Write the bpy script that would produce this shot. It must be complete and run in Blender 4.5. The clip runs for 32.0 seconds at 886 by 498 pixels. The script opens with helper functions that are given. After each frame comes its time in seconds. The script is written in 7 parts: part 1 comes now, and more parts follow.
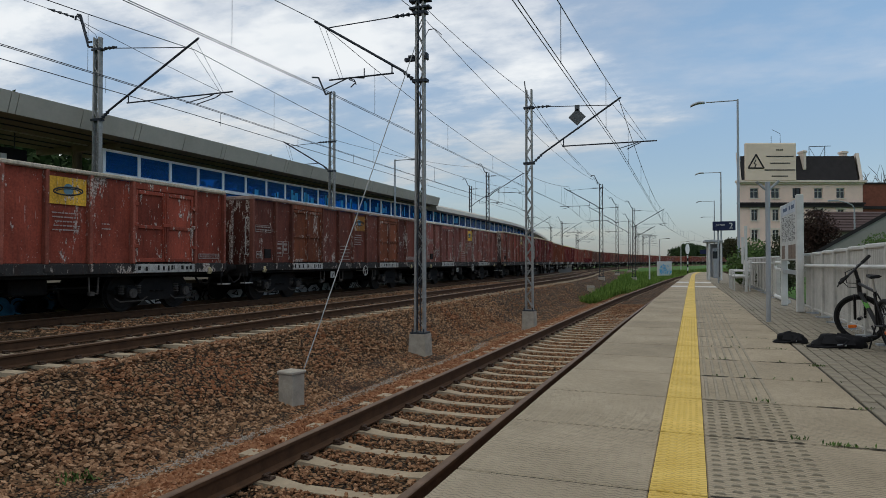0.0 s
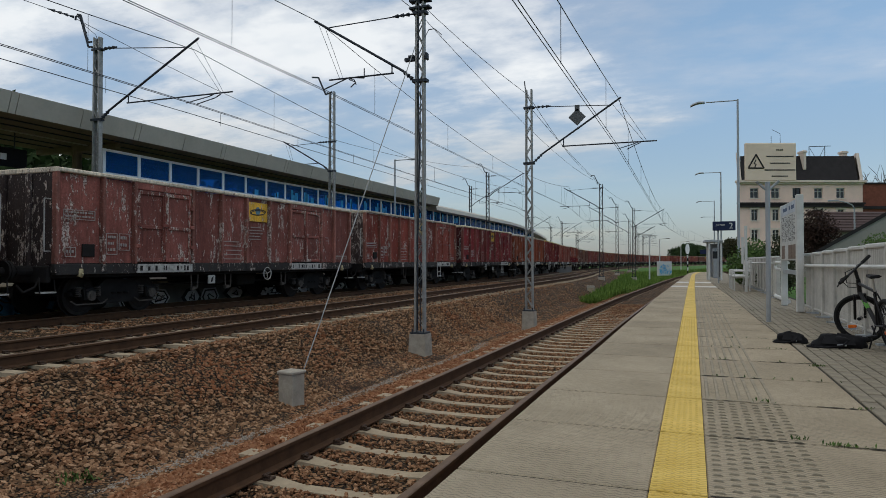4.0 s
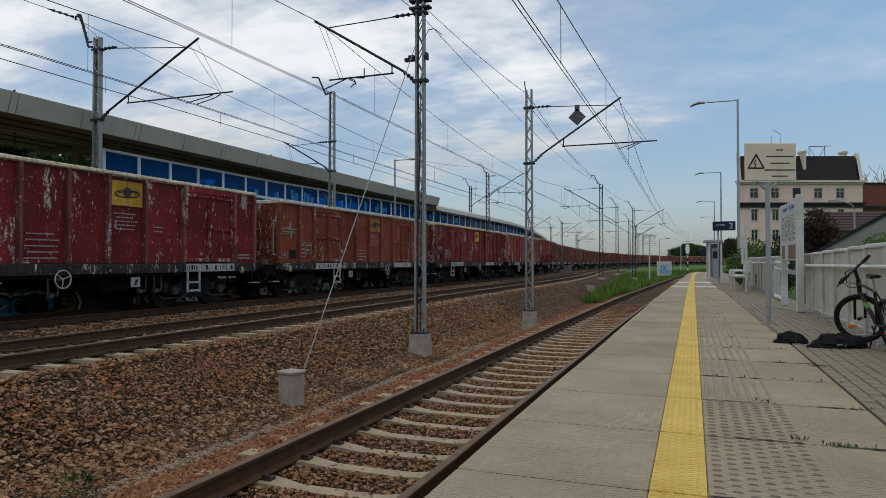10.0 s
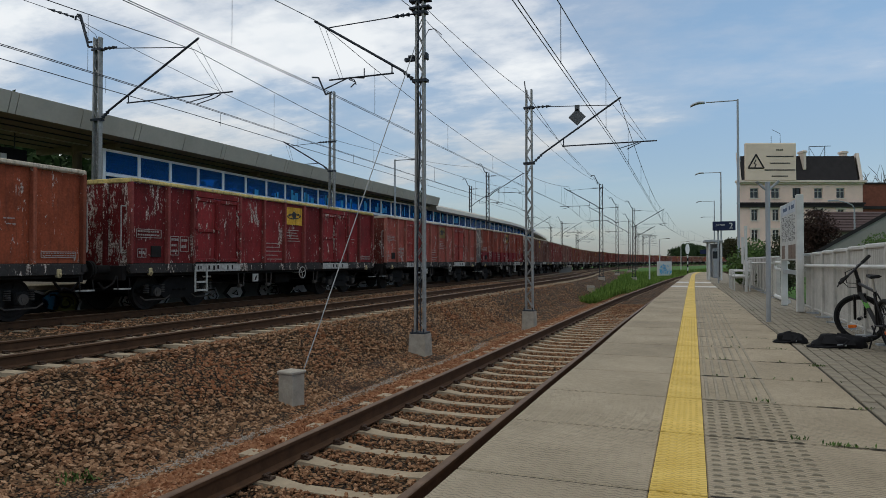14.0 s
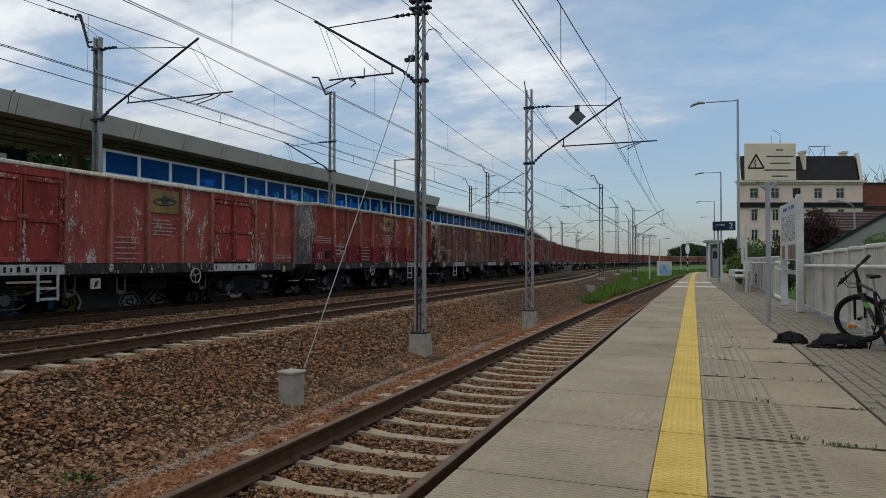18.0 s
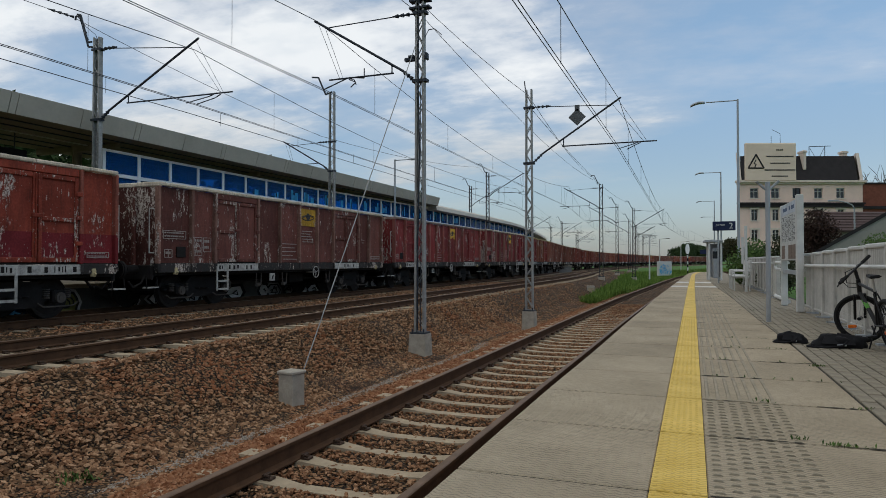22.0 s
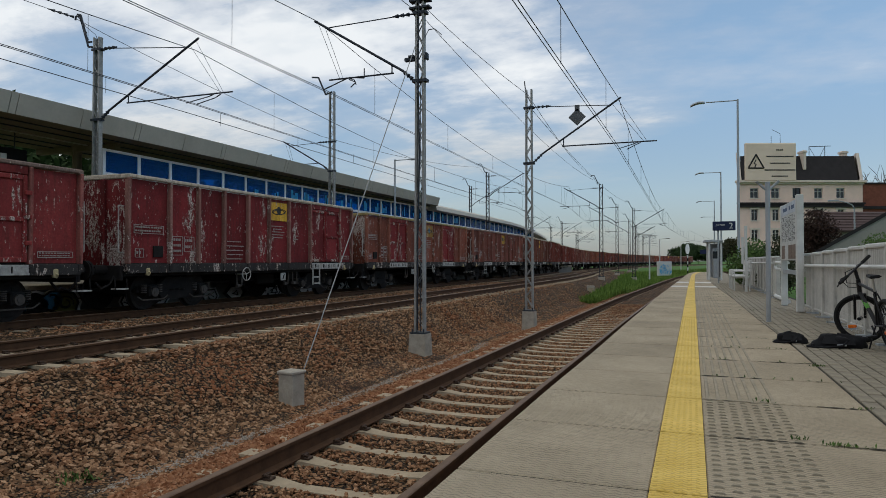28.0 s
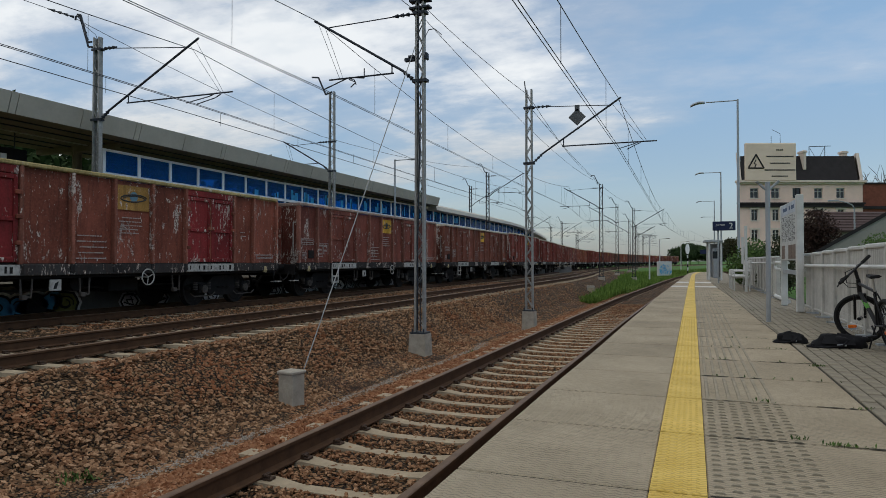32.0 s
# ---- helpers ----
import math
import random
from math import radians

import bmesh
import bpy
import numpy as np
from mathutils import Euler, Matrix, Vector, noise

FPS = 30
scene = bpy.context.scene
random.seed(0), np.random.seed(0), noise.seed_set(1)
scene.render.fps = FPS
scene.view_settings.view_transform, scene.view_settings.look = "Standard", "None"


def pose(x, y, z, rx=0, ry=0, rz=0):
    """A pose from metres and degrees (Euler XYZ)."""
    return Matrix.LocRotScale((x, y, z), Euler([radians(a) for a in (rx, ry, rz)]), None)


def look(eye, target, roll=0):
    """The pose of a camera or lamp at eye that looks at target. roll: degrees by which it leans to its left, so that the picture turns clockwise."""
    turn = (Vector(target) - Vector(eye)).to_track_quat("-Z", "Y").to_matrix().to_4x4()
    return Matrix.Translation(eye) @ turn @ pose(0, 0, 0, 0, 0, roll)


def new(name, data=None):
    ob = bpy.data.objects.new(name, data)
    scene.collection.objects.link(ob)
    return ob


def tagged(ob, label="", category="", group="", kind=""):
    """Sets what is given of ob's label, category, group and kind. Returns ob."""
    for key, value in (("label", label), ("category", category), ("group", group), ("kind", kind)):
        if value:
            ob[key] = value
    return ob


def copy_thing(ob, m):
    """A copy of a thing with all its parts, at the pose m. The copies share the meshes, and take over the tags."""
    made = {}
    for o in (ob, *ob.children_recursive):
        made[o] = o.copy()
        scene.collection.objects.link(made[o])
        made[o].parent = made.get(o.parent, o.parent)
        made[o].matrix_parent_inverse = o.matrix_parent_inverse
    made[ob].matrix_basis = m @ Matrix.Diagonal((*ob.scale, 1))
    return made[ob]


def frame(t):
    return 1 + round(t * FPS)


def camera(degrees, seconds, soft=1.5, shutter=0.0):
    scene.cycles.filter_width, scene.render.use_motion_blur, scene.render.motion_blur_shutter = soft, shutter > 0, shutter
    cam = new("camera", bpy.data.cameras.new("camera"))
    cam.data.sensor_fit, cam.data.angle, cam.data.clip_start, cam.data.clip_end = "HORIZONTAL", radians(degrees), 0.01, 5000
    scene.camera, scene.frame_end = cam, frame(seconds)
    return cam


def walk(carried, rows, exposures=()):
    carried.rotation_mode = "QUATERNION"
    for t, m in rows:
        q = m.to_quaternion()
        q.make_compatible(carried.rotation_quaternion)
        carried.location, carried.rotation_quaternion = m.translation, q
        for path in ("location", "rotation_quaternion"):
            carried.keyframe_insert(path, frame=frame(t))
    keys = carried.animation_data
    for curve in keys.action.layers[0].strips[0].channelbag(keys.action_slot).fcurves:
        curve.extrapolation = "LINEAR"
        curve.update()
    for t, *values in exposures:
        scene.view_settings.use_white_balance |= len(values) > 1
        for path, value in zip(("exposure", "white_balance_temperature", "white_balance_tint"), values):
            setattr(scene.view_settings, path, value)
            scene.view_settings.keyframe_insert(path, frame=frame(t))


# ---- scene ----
FWD = Vector((-0.35074, 0.93629, 0.01779))
cam = camera(67.2, 32.0, soft=0.65)
EYE = Vector((0.0, 0.0, 0.94))
walk(cam, [(0.0, look(EYE, EYE + FWD * 10)), (32.0, look(EYE, EYE + FWD * 10))],
     exposures=[(0.0, -0.52, 6430, 9.5), (32.0, -0.52, 6430, 9.5)])

# ---- light ----
world = bpy.data.worlds.new("sky")
scene.world = world
world.use_nodes = True
wt = world.node_tree
sky = wt.nodes.new("ShaderNodeTexSky")
sky.sky_type, sky.sun_disc = "NISHITA", False
sky.sun_elevation, sky.sun_rotation = radians(61), radians(84)
sky.air_density, sky.dust_density, sky.ozone_density = 1.0, 0.15, 0.7
wt.links.new(sky.outputs[0], wt.nodes["Background"].inputs[0])
wt.nodes["Background"].inputs[1].default_value = 0.15
sun = new("sun", bpy.data.lights.new("sun", "SUN"))
sun.data.energy, sun.data.angle, sun.data.color = 1.65, radians(28), (1.0, 0.84, 0.66)
sun.matrix_world = look((42, 4.4, 76), (0, 0, 0))


# ---- node helpers ----
def material(name, rough=0.7, metal=0.0, spec=0.22):
    m = bpy.data.materials.new(name)
    m.use_nodes = True
    b = m.node_tree.nodes["Principled BSDF"]
    b.inputs["Roughness"].default_value = rough
    b.inputs["Metallic"].default_value = metal
    b.inputs["Specular IOR Level"].default_value = spec
    return m, m.node_tree, b


def coords(nt, scale=(1, 1, 1), kind="Object"):
    tc, mp = nt.nodes.new("ShaderNodeTexCoord"), nt.nodes.new("ShaderNodeMapping")
    mp.inputs["Scale"].default_value = scale
    nt.links.new(tc.outputs[kind], mp.inputs[0])
    return mp.outputs[0]


def world_coords(nt, scale=(1, 1, 1)):
    g, mp = nt.nodes.new("ShaderNodeNewGeometry"), nt.nodes.new("ShaderNodeMapping")
    mp.inputs["Scale"].default_value = scale
    nt.links.new(g.outputs["Position"], mp.inputs[0])
    return mp.outputs[0]


def noise_tex(nt, vec, scale, detail=4, rough=0.6):
    n = nt.nodes.new("ShaderNodeTexNoise")
    n.inputs["Scale"].default_value, n.inputs["Detail"].default_value = scale, detail
    n.inputs["Roughness"].default_value = rough
    nt.links.new(vec, n.inputs["Vector"])
    return n.outputs["Fac"]


def voronoi(nt, vec, scale, feature="F1", out="Distance"):
    n = nt.nodes.new("ShaderNodeTexVoronoi")
    n.feature = feature
    n.inputs["Scale"].default_value = scale
    nt.links.new(vec, n.inputs["Vector"])
    return n.outputs[out]


def ramp(nt, fac, stops):
    r = nt.nodes.new("ShaderNodeValToRGB")
    el = r.color_ramp.elements
    while len(el) < len(stops):
        el.new(0.5)
    for e, (p, c) in zip(el, stops):
        e.position = p
        e.color = (*c, 1) if isinstance(c, tuple) else (c, c, c, 1)
    nt.links.new(fac, r.inputs[0])
    return r.outputs[0]


def mix(nt, fac, a, b, mode="MIX"):
    n = nt.nodes.new("ShaderNodeMix")
    n.data_type, n.blend_type = "RGBA", mode
    for i, v in ((0, fac), (6, a), (7, b)):
        if isinstance(v, bpy.types.NodeSocket):
            nt.links.new(v, n.inputs[i])
        elif i == 0:
            n.inputs[0].default_value = v
        else:
            n.inputs[i].default_value = (*v, 1)
    return n.outputs[2]


def math_node(nt, op, a, b=0.0):
    n = nt.nodes.new("ShaderNodeMath")
    n.operation = op
    for i, v in enumerate((a, b)):
        if isinstance(v, bpy.types.NodeSocket):
            nt.links.new(v, n.inputs[i])
        else:
            n.inputs[i].default_value = v
    return n.outputs[0]


def bump(nt, bsdf, height, dist=0.01, strength=0.6):
    b = nt.nodes.new("ShaderNodeBump")
    b.inputs["Distance"].default_value, b.inputs["Strength"].default_value = dist, strength
    nt.links.new(height, b.inputs["Height"])
    nt.links.new(b.outputs[0], bsdf.inputs["Normal"])


def obj_random(nt):
    return nt.nodes.new("ShaderNodeObjectInfo").outputs["Random"]


def plain(name, col, rough=0.6, metal=0.0, vary=0.25, scale=6.0, bumpy=0.0):
    """A coat of one colour with blotches and fine grain."""
    m, nt, b = material(name, rough, metal)
    v = coords(nt)
    n1, n2 = noise_tex(nt, v, scale, 5), noise_tex(nt, v, scale * 9, 3)
    k = math_node(nt, "ADD", math_node(nt, "MULTIPLY", n1, 0.7), math_node(nt, "MULTIPLY", n2, 0.3))
    lo, hi = tuple(c * (1 - vary) for c in col), tuple(min(1, c * (1 + vary)) for c in col)
    nt.links.new(ramp(nt, k, [(0.3, lo), (0.7, hi)]), b.inputs["Base Color"])
    if bumpy:
        bump(nt, b, k, bumpy)
    return m


# ---- mesh helpers ----
class Mesh:
    """Collects boxes, tubes and sheets, then becomes one mesh object."""

    def __init__(self):
        self.v, self.f, self.m, self.k = [], [], [], 0

    def add(self, verts, faces):
        n = len(self.v)
        self.v += [tuple(p) for p in verts]
        self.f += [tuple(i + n for i in f) for f in faces]
        self.m += [self.k] * len(faces)
        return self

    def box(self, x0, x1, y0, y1, z0, z1, c=0.0, m=None):
        if c <= 0:
            vs = [(x, y, z) for z in (z0, z1) for y in (y0, y1) for x in (x0, x1)]
            fs = [(0, 2, 3, 1), (4, 5, 7, 6), (0, 1, 5, 4), (2, 6, 7, 3), (0, 4, 6, 2), (1, 3, 7, 5)]
        else:
            c = min(c, (x1 - x0) / 2.1, (y1 - y0) / 2.1, (z1 - z0) / 2.1)
            def ring(z, a):
                return [(x0 + a, y0 + c * (a == 0), z), (x0 + c + a * 0, y0 + a, z), (x1 - c, y0 + a, z), (x1 - a, y0 + c, z),
                        (x1 - a, y1 - c, z), (x1 - c, y1 - a, z), (x0 + c, y1 - a, z), (x0 + a, y1 - c, z)]
            vs = ring(z0 + c, 0) + ring(z1 - c, 0)
            vs += [(x0 + c, y0 + c, z0), (x1 - c, y0 + c, z0), (x1 - c, y1 - c, z0), (x0 + c, y1 - c, z0)]
            vs += [(x0 + c, y0 + c, z1), (x1 - c, y0 + c, z1), (x1 - c, y1 - c, z1), (x0 + c, y1 - c, z1)]
            fs = [(i, (i + 1) % 8, 8 + (i + 1) % 8, 8 + i) for i in range(8)]
            fs += [(19, 18, 17, 16), (20, 21, 22, 23)]
            for q, (a, b) in enumerate(((1, 2), (3, 4), (5, 6), (7, 0))):
                r = (q + 1) % 4
                fs += [(b, a, 16 + q, 16 + r), (8 + a, 8 + b, 20 + r, 20 + q)]
            for q, (a, b) in enumerate(((0, 1), (2, 3), (4, 5), (6, 7))):
                fs += [(b, a, 16 + q), (8 + a, 8 + b, 20 + q)]
        if m is not None:
            vs = [m @ Vector(p) for p in vs]
        return self.add(vs, fs)

    def tube(self, p0, p1, r0, r1=None, n=8, caps=True):
        p0, p1 = Vector(p0), Vector(p1)
        r1 = r0 if r1 is None else r1
        q = (p1 - p0).to_track_quat("Z", "Y")
        vs = []
        for p, r in ((p0, r0), (p1, r1)):
            for i in range(n):
                a = 2 * math.pi * i / n
                vs.append(p + q @ Vector((r * math.cos(a), r * math.sin(a), 0)))
        fs = [(i, (i + 1) % n, n + (i + 1) % n, n + i) for i in range(n)]
        if caps:
            fs += [tuple(range(n - 1, -1, -1)), tuple(range(n, 2 * n))]
        return self.add(vs, fs)

    def pipe(self, pts, r, n=6):
        for a, b in zip(pts, pts[1:]):
            self.tube(a, b, r, n=n)
        return self

    def ring(self, centre, axis, r, t, n=20, k=6):
        """A torus of radius r and thickness t."""
        q = Vector(axis).to_track_quat("Z", "Y")
        vs, fs = [], []
        for i in range(n):
            a = 2 * math.pi * i / n
            for j in range(k):
                b = 2 * math.pi * j / k
                w = r + t * math.cos(b)
                vs.append(Vector(centre) + q @ Vector((w * math.cos(a), w * math.sin(a), t * math.sin(b))))
        for i in range(n):
            for j in range(k):
                fs.append((i * k + j, ((i + 1) % n) * k + j, ((i + 1) % n) * k + (j + 1) % k, i * k + (j + 1) % k))
        return self.add(vs, fs)

    def sweep(self, profile, frames, closed=True, caps=True):
        """Sweeps a profile of (a, b) along frames of (point, side, up)."""
        n, vs, fs = len(profile), [], []
        for p, s, u in frames:
            vs += [p + s * a + u * b for a, b in profile]
        m = n if closed else n - 1
        for i in range(len(frames) - 1):
            for j in range(m):
                k = (j + 1) % n
                fs.append((i * n + j, i * n + k, (i + 1) * n + k, (i + 1) * n + j))
        if caps and closed:
            fs += [tuple(range(n - 1, -1, -1)), tuple((len(frames) - 1) * n + j for j in range(n))]
        return self.add(vs, fs)

    def poly(self, pts, depth):
        """A flat outline with a thickness along the vector depth."""
        n, d = len(pts), Vector(depth)
        vs = [Vector(p) for p in pts] + [Vector(p) + d for p in pts]
        fs = [tuple(range(n - 1, -1, -1)), tuple(range(n, 2 * n))]
        fs += [(i, (i + 1) % n, n + (i + 1) % n, n + i) for i in range(n)]
        return self.add(vs, fs)

    def data(self, name, *mats, smooth=False):
        me = bpy.data.meshes.new(name)
        me.from_pydata(self.v, [], self.f)
        for mt in mats:
            me.materials.append(mt)
        if len(mats) > 1:
            me.polygons.foreach_set("material_index", self.m)
        if smooth:
            me.polygons.foreach_set("use_smooth", [True] * len(self.f))
        bm = bmesh.new()
        bm.from_mesh(me)
        bmesh.ops.recalc_face_normals(bm, faces=bm.faces)
        bm.to_mesh(me)
        bm.free()
        return me


def part(name, mesh, mat, parent=None, label="", at=None, smooth=False):
    """One mesh object under a thing, or at top level."""
    if isinstance(mesh, Mesh):
        mesh = mesh.data(name, *(mat if isinstance(mat, (list, tuple)) else (mat,)), smooth=smooth)
    ob = new(name, mesh)
    if parent is not None:
        ob.parent = parent
    if at is not None:
        ob.matrix_basis = at
    return tagged(ob, label)


def thing(name, label, category, at=None, group="", kind=""):
    ob = new(name)
    ob.empty_display_size = 0.2
    if at is not None:
        ob.matrix_basis = at
    return tagged(ob, label, category, group, kind)


def box_part(name, mat, parent, x0, x1, y0, y1, z0, z1, c=0.0, label=""):
    return part(name, Mesh().box(x0, x1, y0, y1, z0, z1, c), mat, parent, label)


# ---- the plan ----
RAIL_N, RAIL_T = -0.65, -0.31          # heads of the rails: track at the platform, two far tracks
X_NEAR, X_MID, X_TRAIN = -2.60, -9.30, -13.95
Z = Vector((0, 0, 1))


def lerp_table(tab, y):
    """Smooth interpolation in a table of (y, value)."""
    if y <= tab[0][0]:
        return tab[0][1]
    for i in range(len(tab) - 1):
        (y0, a), (y1, b) = tab[i], tab[i + 1]
        if y <= y1:
            m0 = (b - tab[i - 1][1]) / (y1 - tab[i - 1][0]) if i else 0.0
            m1 = (tab[i + 2][1] - a) / (tab[i + 2][0] - y0) if i + 2 < len(tab) else (b - a) / (y1 - y0)
            h, t = y1 - y0, (y - y0) / (y1 - y0)
            return ((2 * t**3 - 3 * t**2 + 1) * a + (t**3 - 2 * t**2 + t) * h * m0
                    + (-2 * t**3 + 3 * t**2) * b + (t**3 - t**2) * h * m1)
    (y0, a), (y1, b) = tab[-2], tab[-1]
    return b + (y - y1) * (b - a) / (y1 - y0)


FAR_BEND = [(45, 0), (62, -0.65), (80, -2.2), (105, -4.0), (130, -4.7), (165, -4.3), (205, -2.0), (240, 2.5), (272, 9.5),
            (302, 19), (330, 32), (380, 60), (460, 120)]


def bend_far(y):
    return lerp_table(FAR_BEND, y)


NEAR_BEND = [(4, 0), (10, 0.05), (18, 0.13), (23, 0.21), (30, 0.35), (43, 0.80), (58, 1.38), (72, 2.05), (90, 4.2), (110, 8.6), (130, 15.5), (165, 29)]


def bend_near(y):
    return lerp_table(NEAR_BEND, y)


def sag(y):
    return 0.0 if y < 55 else -0.2 * min(1, (y - 55) / 65)


def centre_far(off, y):
    """A point on the rails' level of the far tracks, off metres beside the train's track."""
    e = 0.5
    d = Vector((bend_far(y + e) - bend_far(y - e), 2 * e, 0)).normalized()
    side = Vector((d.y, -d.x, 0))
    return Vector((X_TRAIN + bend_far(y), y, RAIL_T + sag(y))) + side * off, side, d


def centre_near(off, y):
    e = 0.5
    d = Vector((bend_near(y + e) - bend_near(y - e), 2 * e, 0)).normalized()
    side = Vector((d.y, -d.x, 0))
    return Vector((X_NEAR + bend_near(y), y, RAIL_N)) + side * off, side, d


# arc length along the train's track, zero at y = 0
ARC = [(0.0, -40.0)]
while ARC[-1][1] < 470:
    y0 = ARC[-1][1]
    ARC.append((ARC[-1][0] + math.hypot(bend_far(y0 + 1) - bend_far(y0), 1.0), y0 + 1.0))
ARC_S = np.array([a for a, b in ARC]) - 40.0
ARC_Y = np.array([b for a, b in ARC])


def on_track(s):
    y = float(np.interp(s, ARC_S, ARC_Y)) if s > -40 else s
    return centre_far(0, y)[0]

# ---- cloud layer ----
CLOUD_SHIFT = (8.3, 5.1, 2.4)


def cloud_mat():
    m = bpy.data.materials.new("cloud_cover")
    m.use_nodes = True
    nt = m.node_tree
    nt.nodes.clear()
    tc = nt.nodes.new("ShaderNodeTexCoord")
    sep = nt.nodes.new("ShaderNodeSeparateXYZ")
    nt.links.new(tc.outputs["Object"], sep.inputs[0])
    lift = math_node(nt, "ADD", sep.outputs[2], 560.0)
    comb = nt.nodes.new("ShaderNodeCombineXYZ")
    nt.links.new(math_node(nt, "DIVIDE", sep.outputs[0], lift), comb.inputs[0])
    nt.links.new(math_node(nt, "DIVIDE", sep.outputs[1], lift), comb.inputs[1])
    v = comb.outputs[0]
    mp = nt.nodes.new("ShaderNodeMapping")
    mp.inputs["Location"].default_value = CLOUD_SHIFT
    mp.inputs["Scale"].default_value = (1.0, 1.5, 1.0)
    nt.links.new(v, mp.inputs[0])
    v = mp.outputs[0]
    big, mid, fine = noise_tex(nt, v, 0.8, 5, 0.5), noise_tex(nt, v, 2.6, 6, 0.58), noise_tex(nt, v, 9, 5, 0.62)
    dens = math_node(nt, "ADD", math_node(nt, "MULTIPLY", big, 0.70), math_node(nt, "MULTIPLY", mid, 0.23))
    dens = math_node(nt, "ADD", dens, math_node(nt, "MULTIPLY", fine, 0.07))
    west = math_node(nt, "MULTIPLY", sep.outputs[0], -0.00006)
    dens = math_node(nt, "ADD", dens, west)
    dens = math_node(nt, "ADD", dens, math_node(nt, "MULTIPLY", sep.outputs[2], 0.00017))
    cover = ramp(nt, dens, [(0.565, 0.0), (0.665, 0.40), (0.765, 0.96)])
    haze = ramp(nt, math_node(nt, "MULTIPLY", sep.outputs[2], 1 / 3000), [(0.0, 0.88), (0.06, 0.56), (0.13, 0.22), (0.24, 0.03)])
    fac = math_node(nt, "MAXIMUM", math_node(nt, "MAXIMUM", cover, haze), 0.36)
    shade = ramp(nt, math_node(nt, "ADD", math_node(nt, "MULTIPLY", mid, 0.7), math_node(nt, "MULTIPLY", fine, 0.3)), [(0.32, (0.74, 0.81, 0.87)), (0.56, (0.96, 0.985, 1.0))])
    shade = mix(nt, ramp(nt, cover, [(0.0, 0.0), (0.6, 1.0)]), (0.41, 0.66, 0.92), shade)     # thin blue veil where no cloud stands
    em, tr, mx, out = (nt.nodes.new("ShaderNode" + k) for k in ("Emission", "BsdfTransparent", "MixShader", "OutputMaterial"))
    low = ramp(nt, math_node(nt, "MULTIPLY", sep.outputs[2], 1 / 3000), [(0.0, 0.95), (0.09, 0.6), (0.25, 0.0)])
    shade = mix(nt, low, shade, (0.248, 0.251, 0.246))
    nt.links.new(shade, em.inputs[0])
    em.inputs[1].default_value = 1.34
    nt.links.new(fac, mx.inputs[0])
    nt.links.new(tr.outputs[0], mx.inputs[1])
    nt.links.new(em.outputs[0], mx.inputs[2])
    nt.links.new(mx.outputs[0], out.inputs[0])
    return m


dome = Mesh()
dv, df = [], []
for j in range(13):
    e = radians(-2.5 + 92.5 * j / 12)
    for i in range(48):
        a = 2 * math.pi * i / 48
        dv.append((3000 * math.cos(e) * math.cos(a), 3000 * math.cos(e) * math.sin(a), 3000 * math.sin(e)))
for j in range(12):
    for i in range(48):
        df.append((j * 48 + i, j * 48 + (i + 1) % 48, (j + 1) * 48 + (i + 1) % 48, (j + 1) * 48 + i))
dome.add(dv, df)
clouds = tagged(part("backdrop_clouds", dome, cloud_mat(), smooth=True), "drifting white cloud cover in a blue sky", "sky", kind="structure")

# ---- materials ----
def ballast_mat(name, dark, mid, light, rust):
    m, nt, b = material(name, 0.9)
    v = world_coords(nt)
    cell = voronoi(nt, v, 17, out="Color")
    sep = nt.nodes.new("ShaderNodeSeparateColor")
    nt.links.new(cell, sep.inputs[0])
    c = ramp(nt, sep.outputs[0], [(0.0, dark), (0.5, mid), (1.0, light)])
    big = noise_tex(nt, v, 0.8, 5)
    c = mix(nt, ramp(nt, big, [(0.48, 0.0), (0.66, 0.75)]), c, rust)
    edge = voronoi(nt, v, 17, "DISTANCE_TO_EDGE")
    # gaps between the drawn stones go near black, shade put into the colour
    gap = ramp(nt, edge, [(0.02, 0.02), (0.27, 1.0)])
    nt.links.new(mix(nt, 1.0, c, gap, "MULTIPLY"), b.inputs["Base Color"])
    bump(nt, b, ramp(nt, edge, [(0.0, 0.0), (0.35, 1.0)]), 0.03, 1.0)
    return m


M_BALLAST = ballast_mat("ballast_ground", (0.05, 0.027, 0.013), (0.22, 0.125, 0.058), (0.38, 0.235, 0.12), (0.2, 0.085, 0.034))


def stone_mat():
    m, nt, b = material("ballast_stone", 0.9)
    g = nt.nodes.new("ShaderNodeNewGeometry")
    v = world_coords(nt)
    c = ramp(nt, g.outputs["Random Per Island"], [(0.0, (0.09, 0.046, 0.022)), (0.5, (0.28, 0.152, 0.077)), (1.0, (0.47, 0.285, 0.16))])
    sep = nt.nodes.new("ShaderNodeSeparateXYZ")
    nt.links.new(g.outputs["Position"], sep.inputs[0])
    wide = noise_tex(nt, v, 0.9, 5)
    beside = ramp(nt, math_node(nt, "MULTIPLY", math_node(nt, "ADD", sep.outputs[0], 8.0), 0.125), [(0.30, 0.0), (0.36, 0.5), (0.53, 0.5), (0.58, 0.12)])
    c = mix(nt, math_node(nt, "MAXIMUM", beside, ramp(nt, wide, [(0.45, 0.0), (0.68, 0.6)])), c, (0.27, 0.088, 0.032))
    n = noise_tex(nt, v, 60, 3)
    c = mix(nt, 1.0, c, ramp(nt, n, [(0.25, 0.65), (0.75, 1.2)]), "MULTIPLY")
    nt.links.new(c, b.inputs["Base Color"])
    bump(nt, b, n, 0.004)
    return m


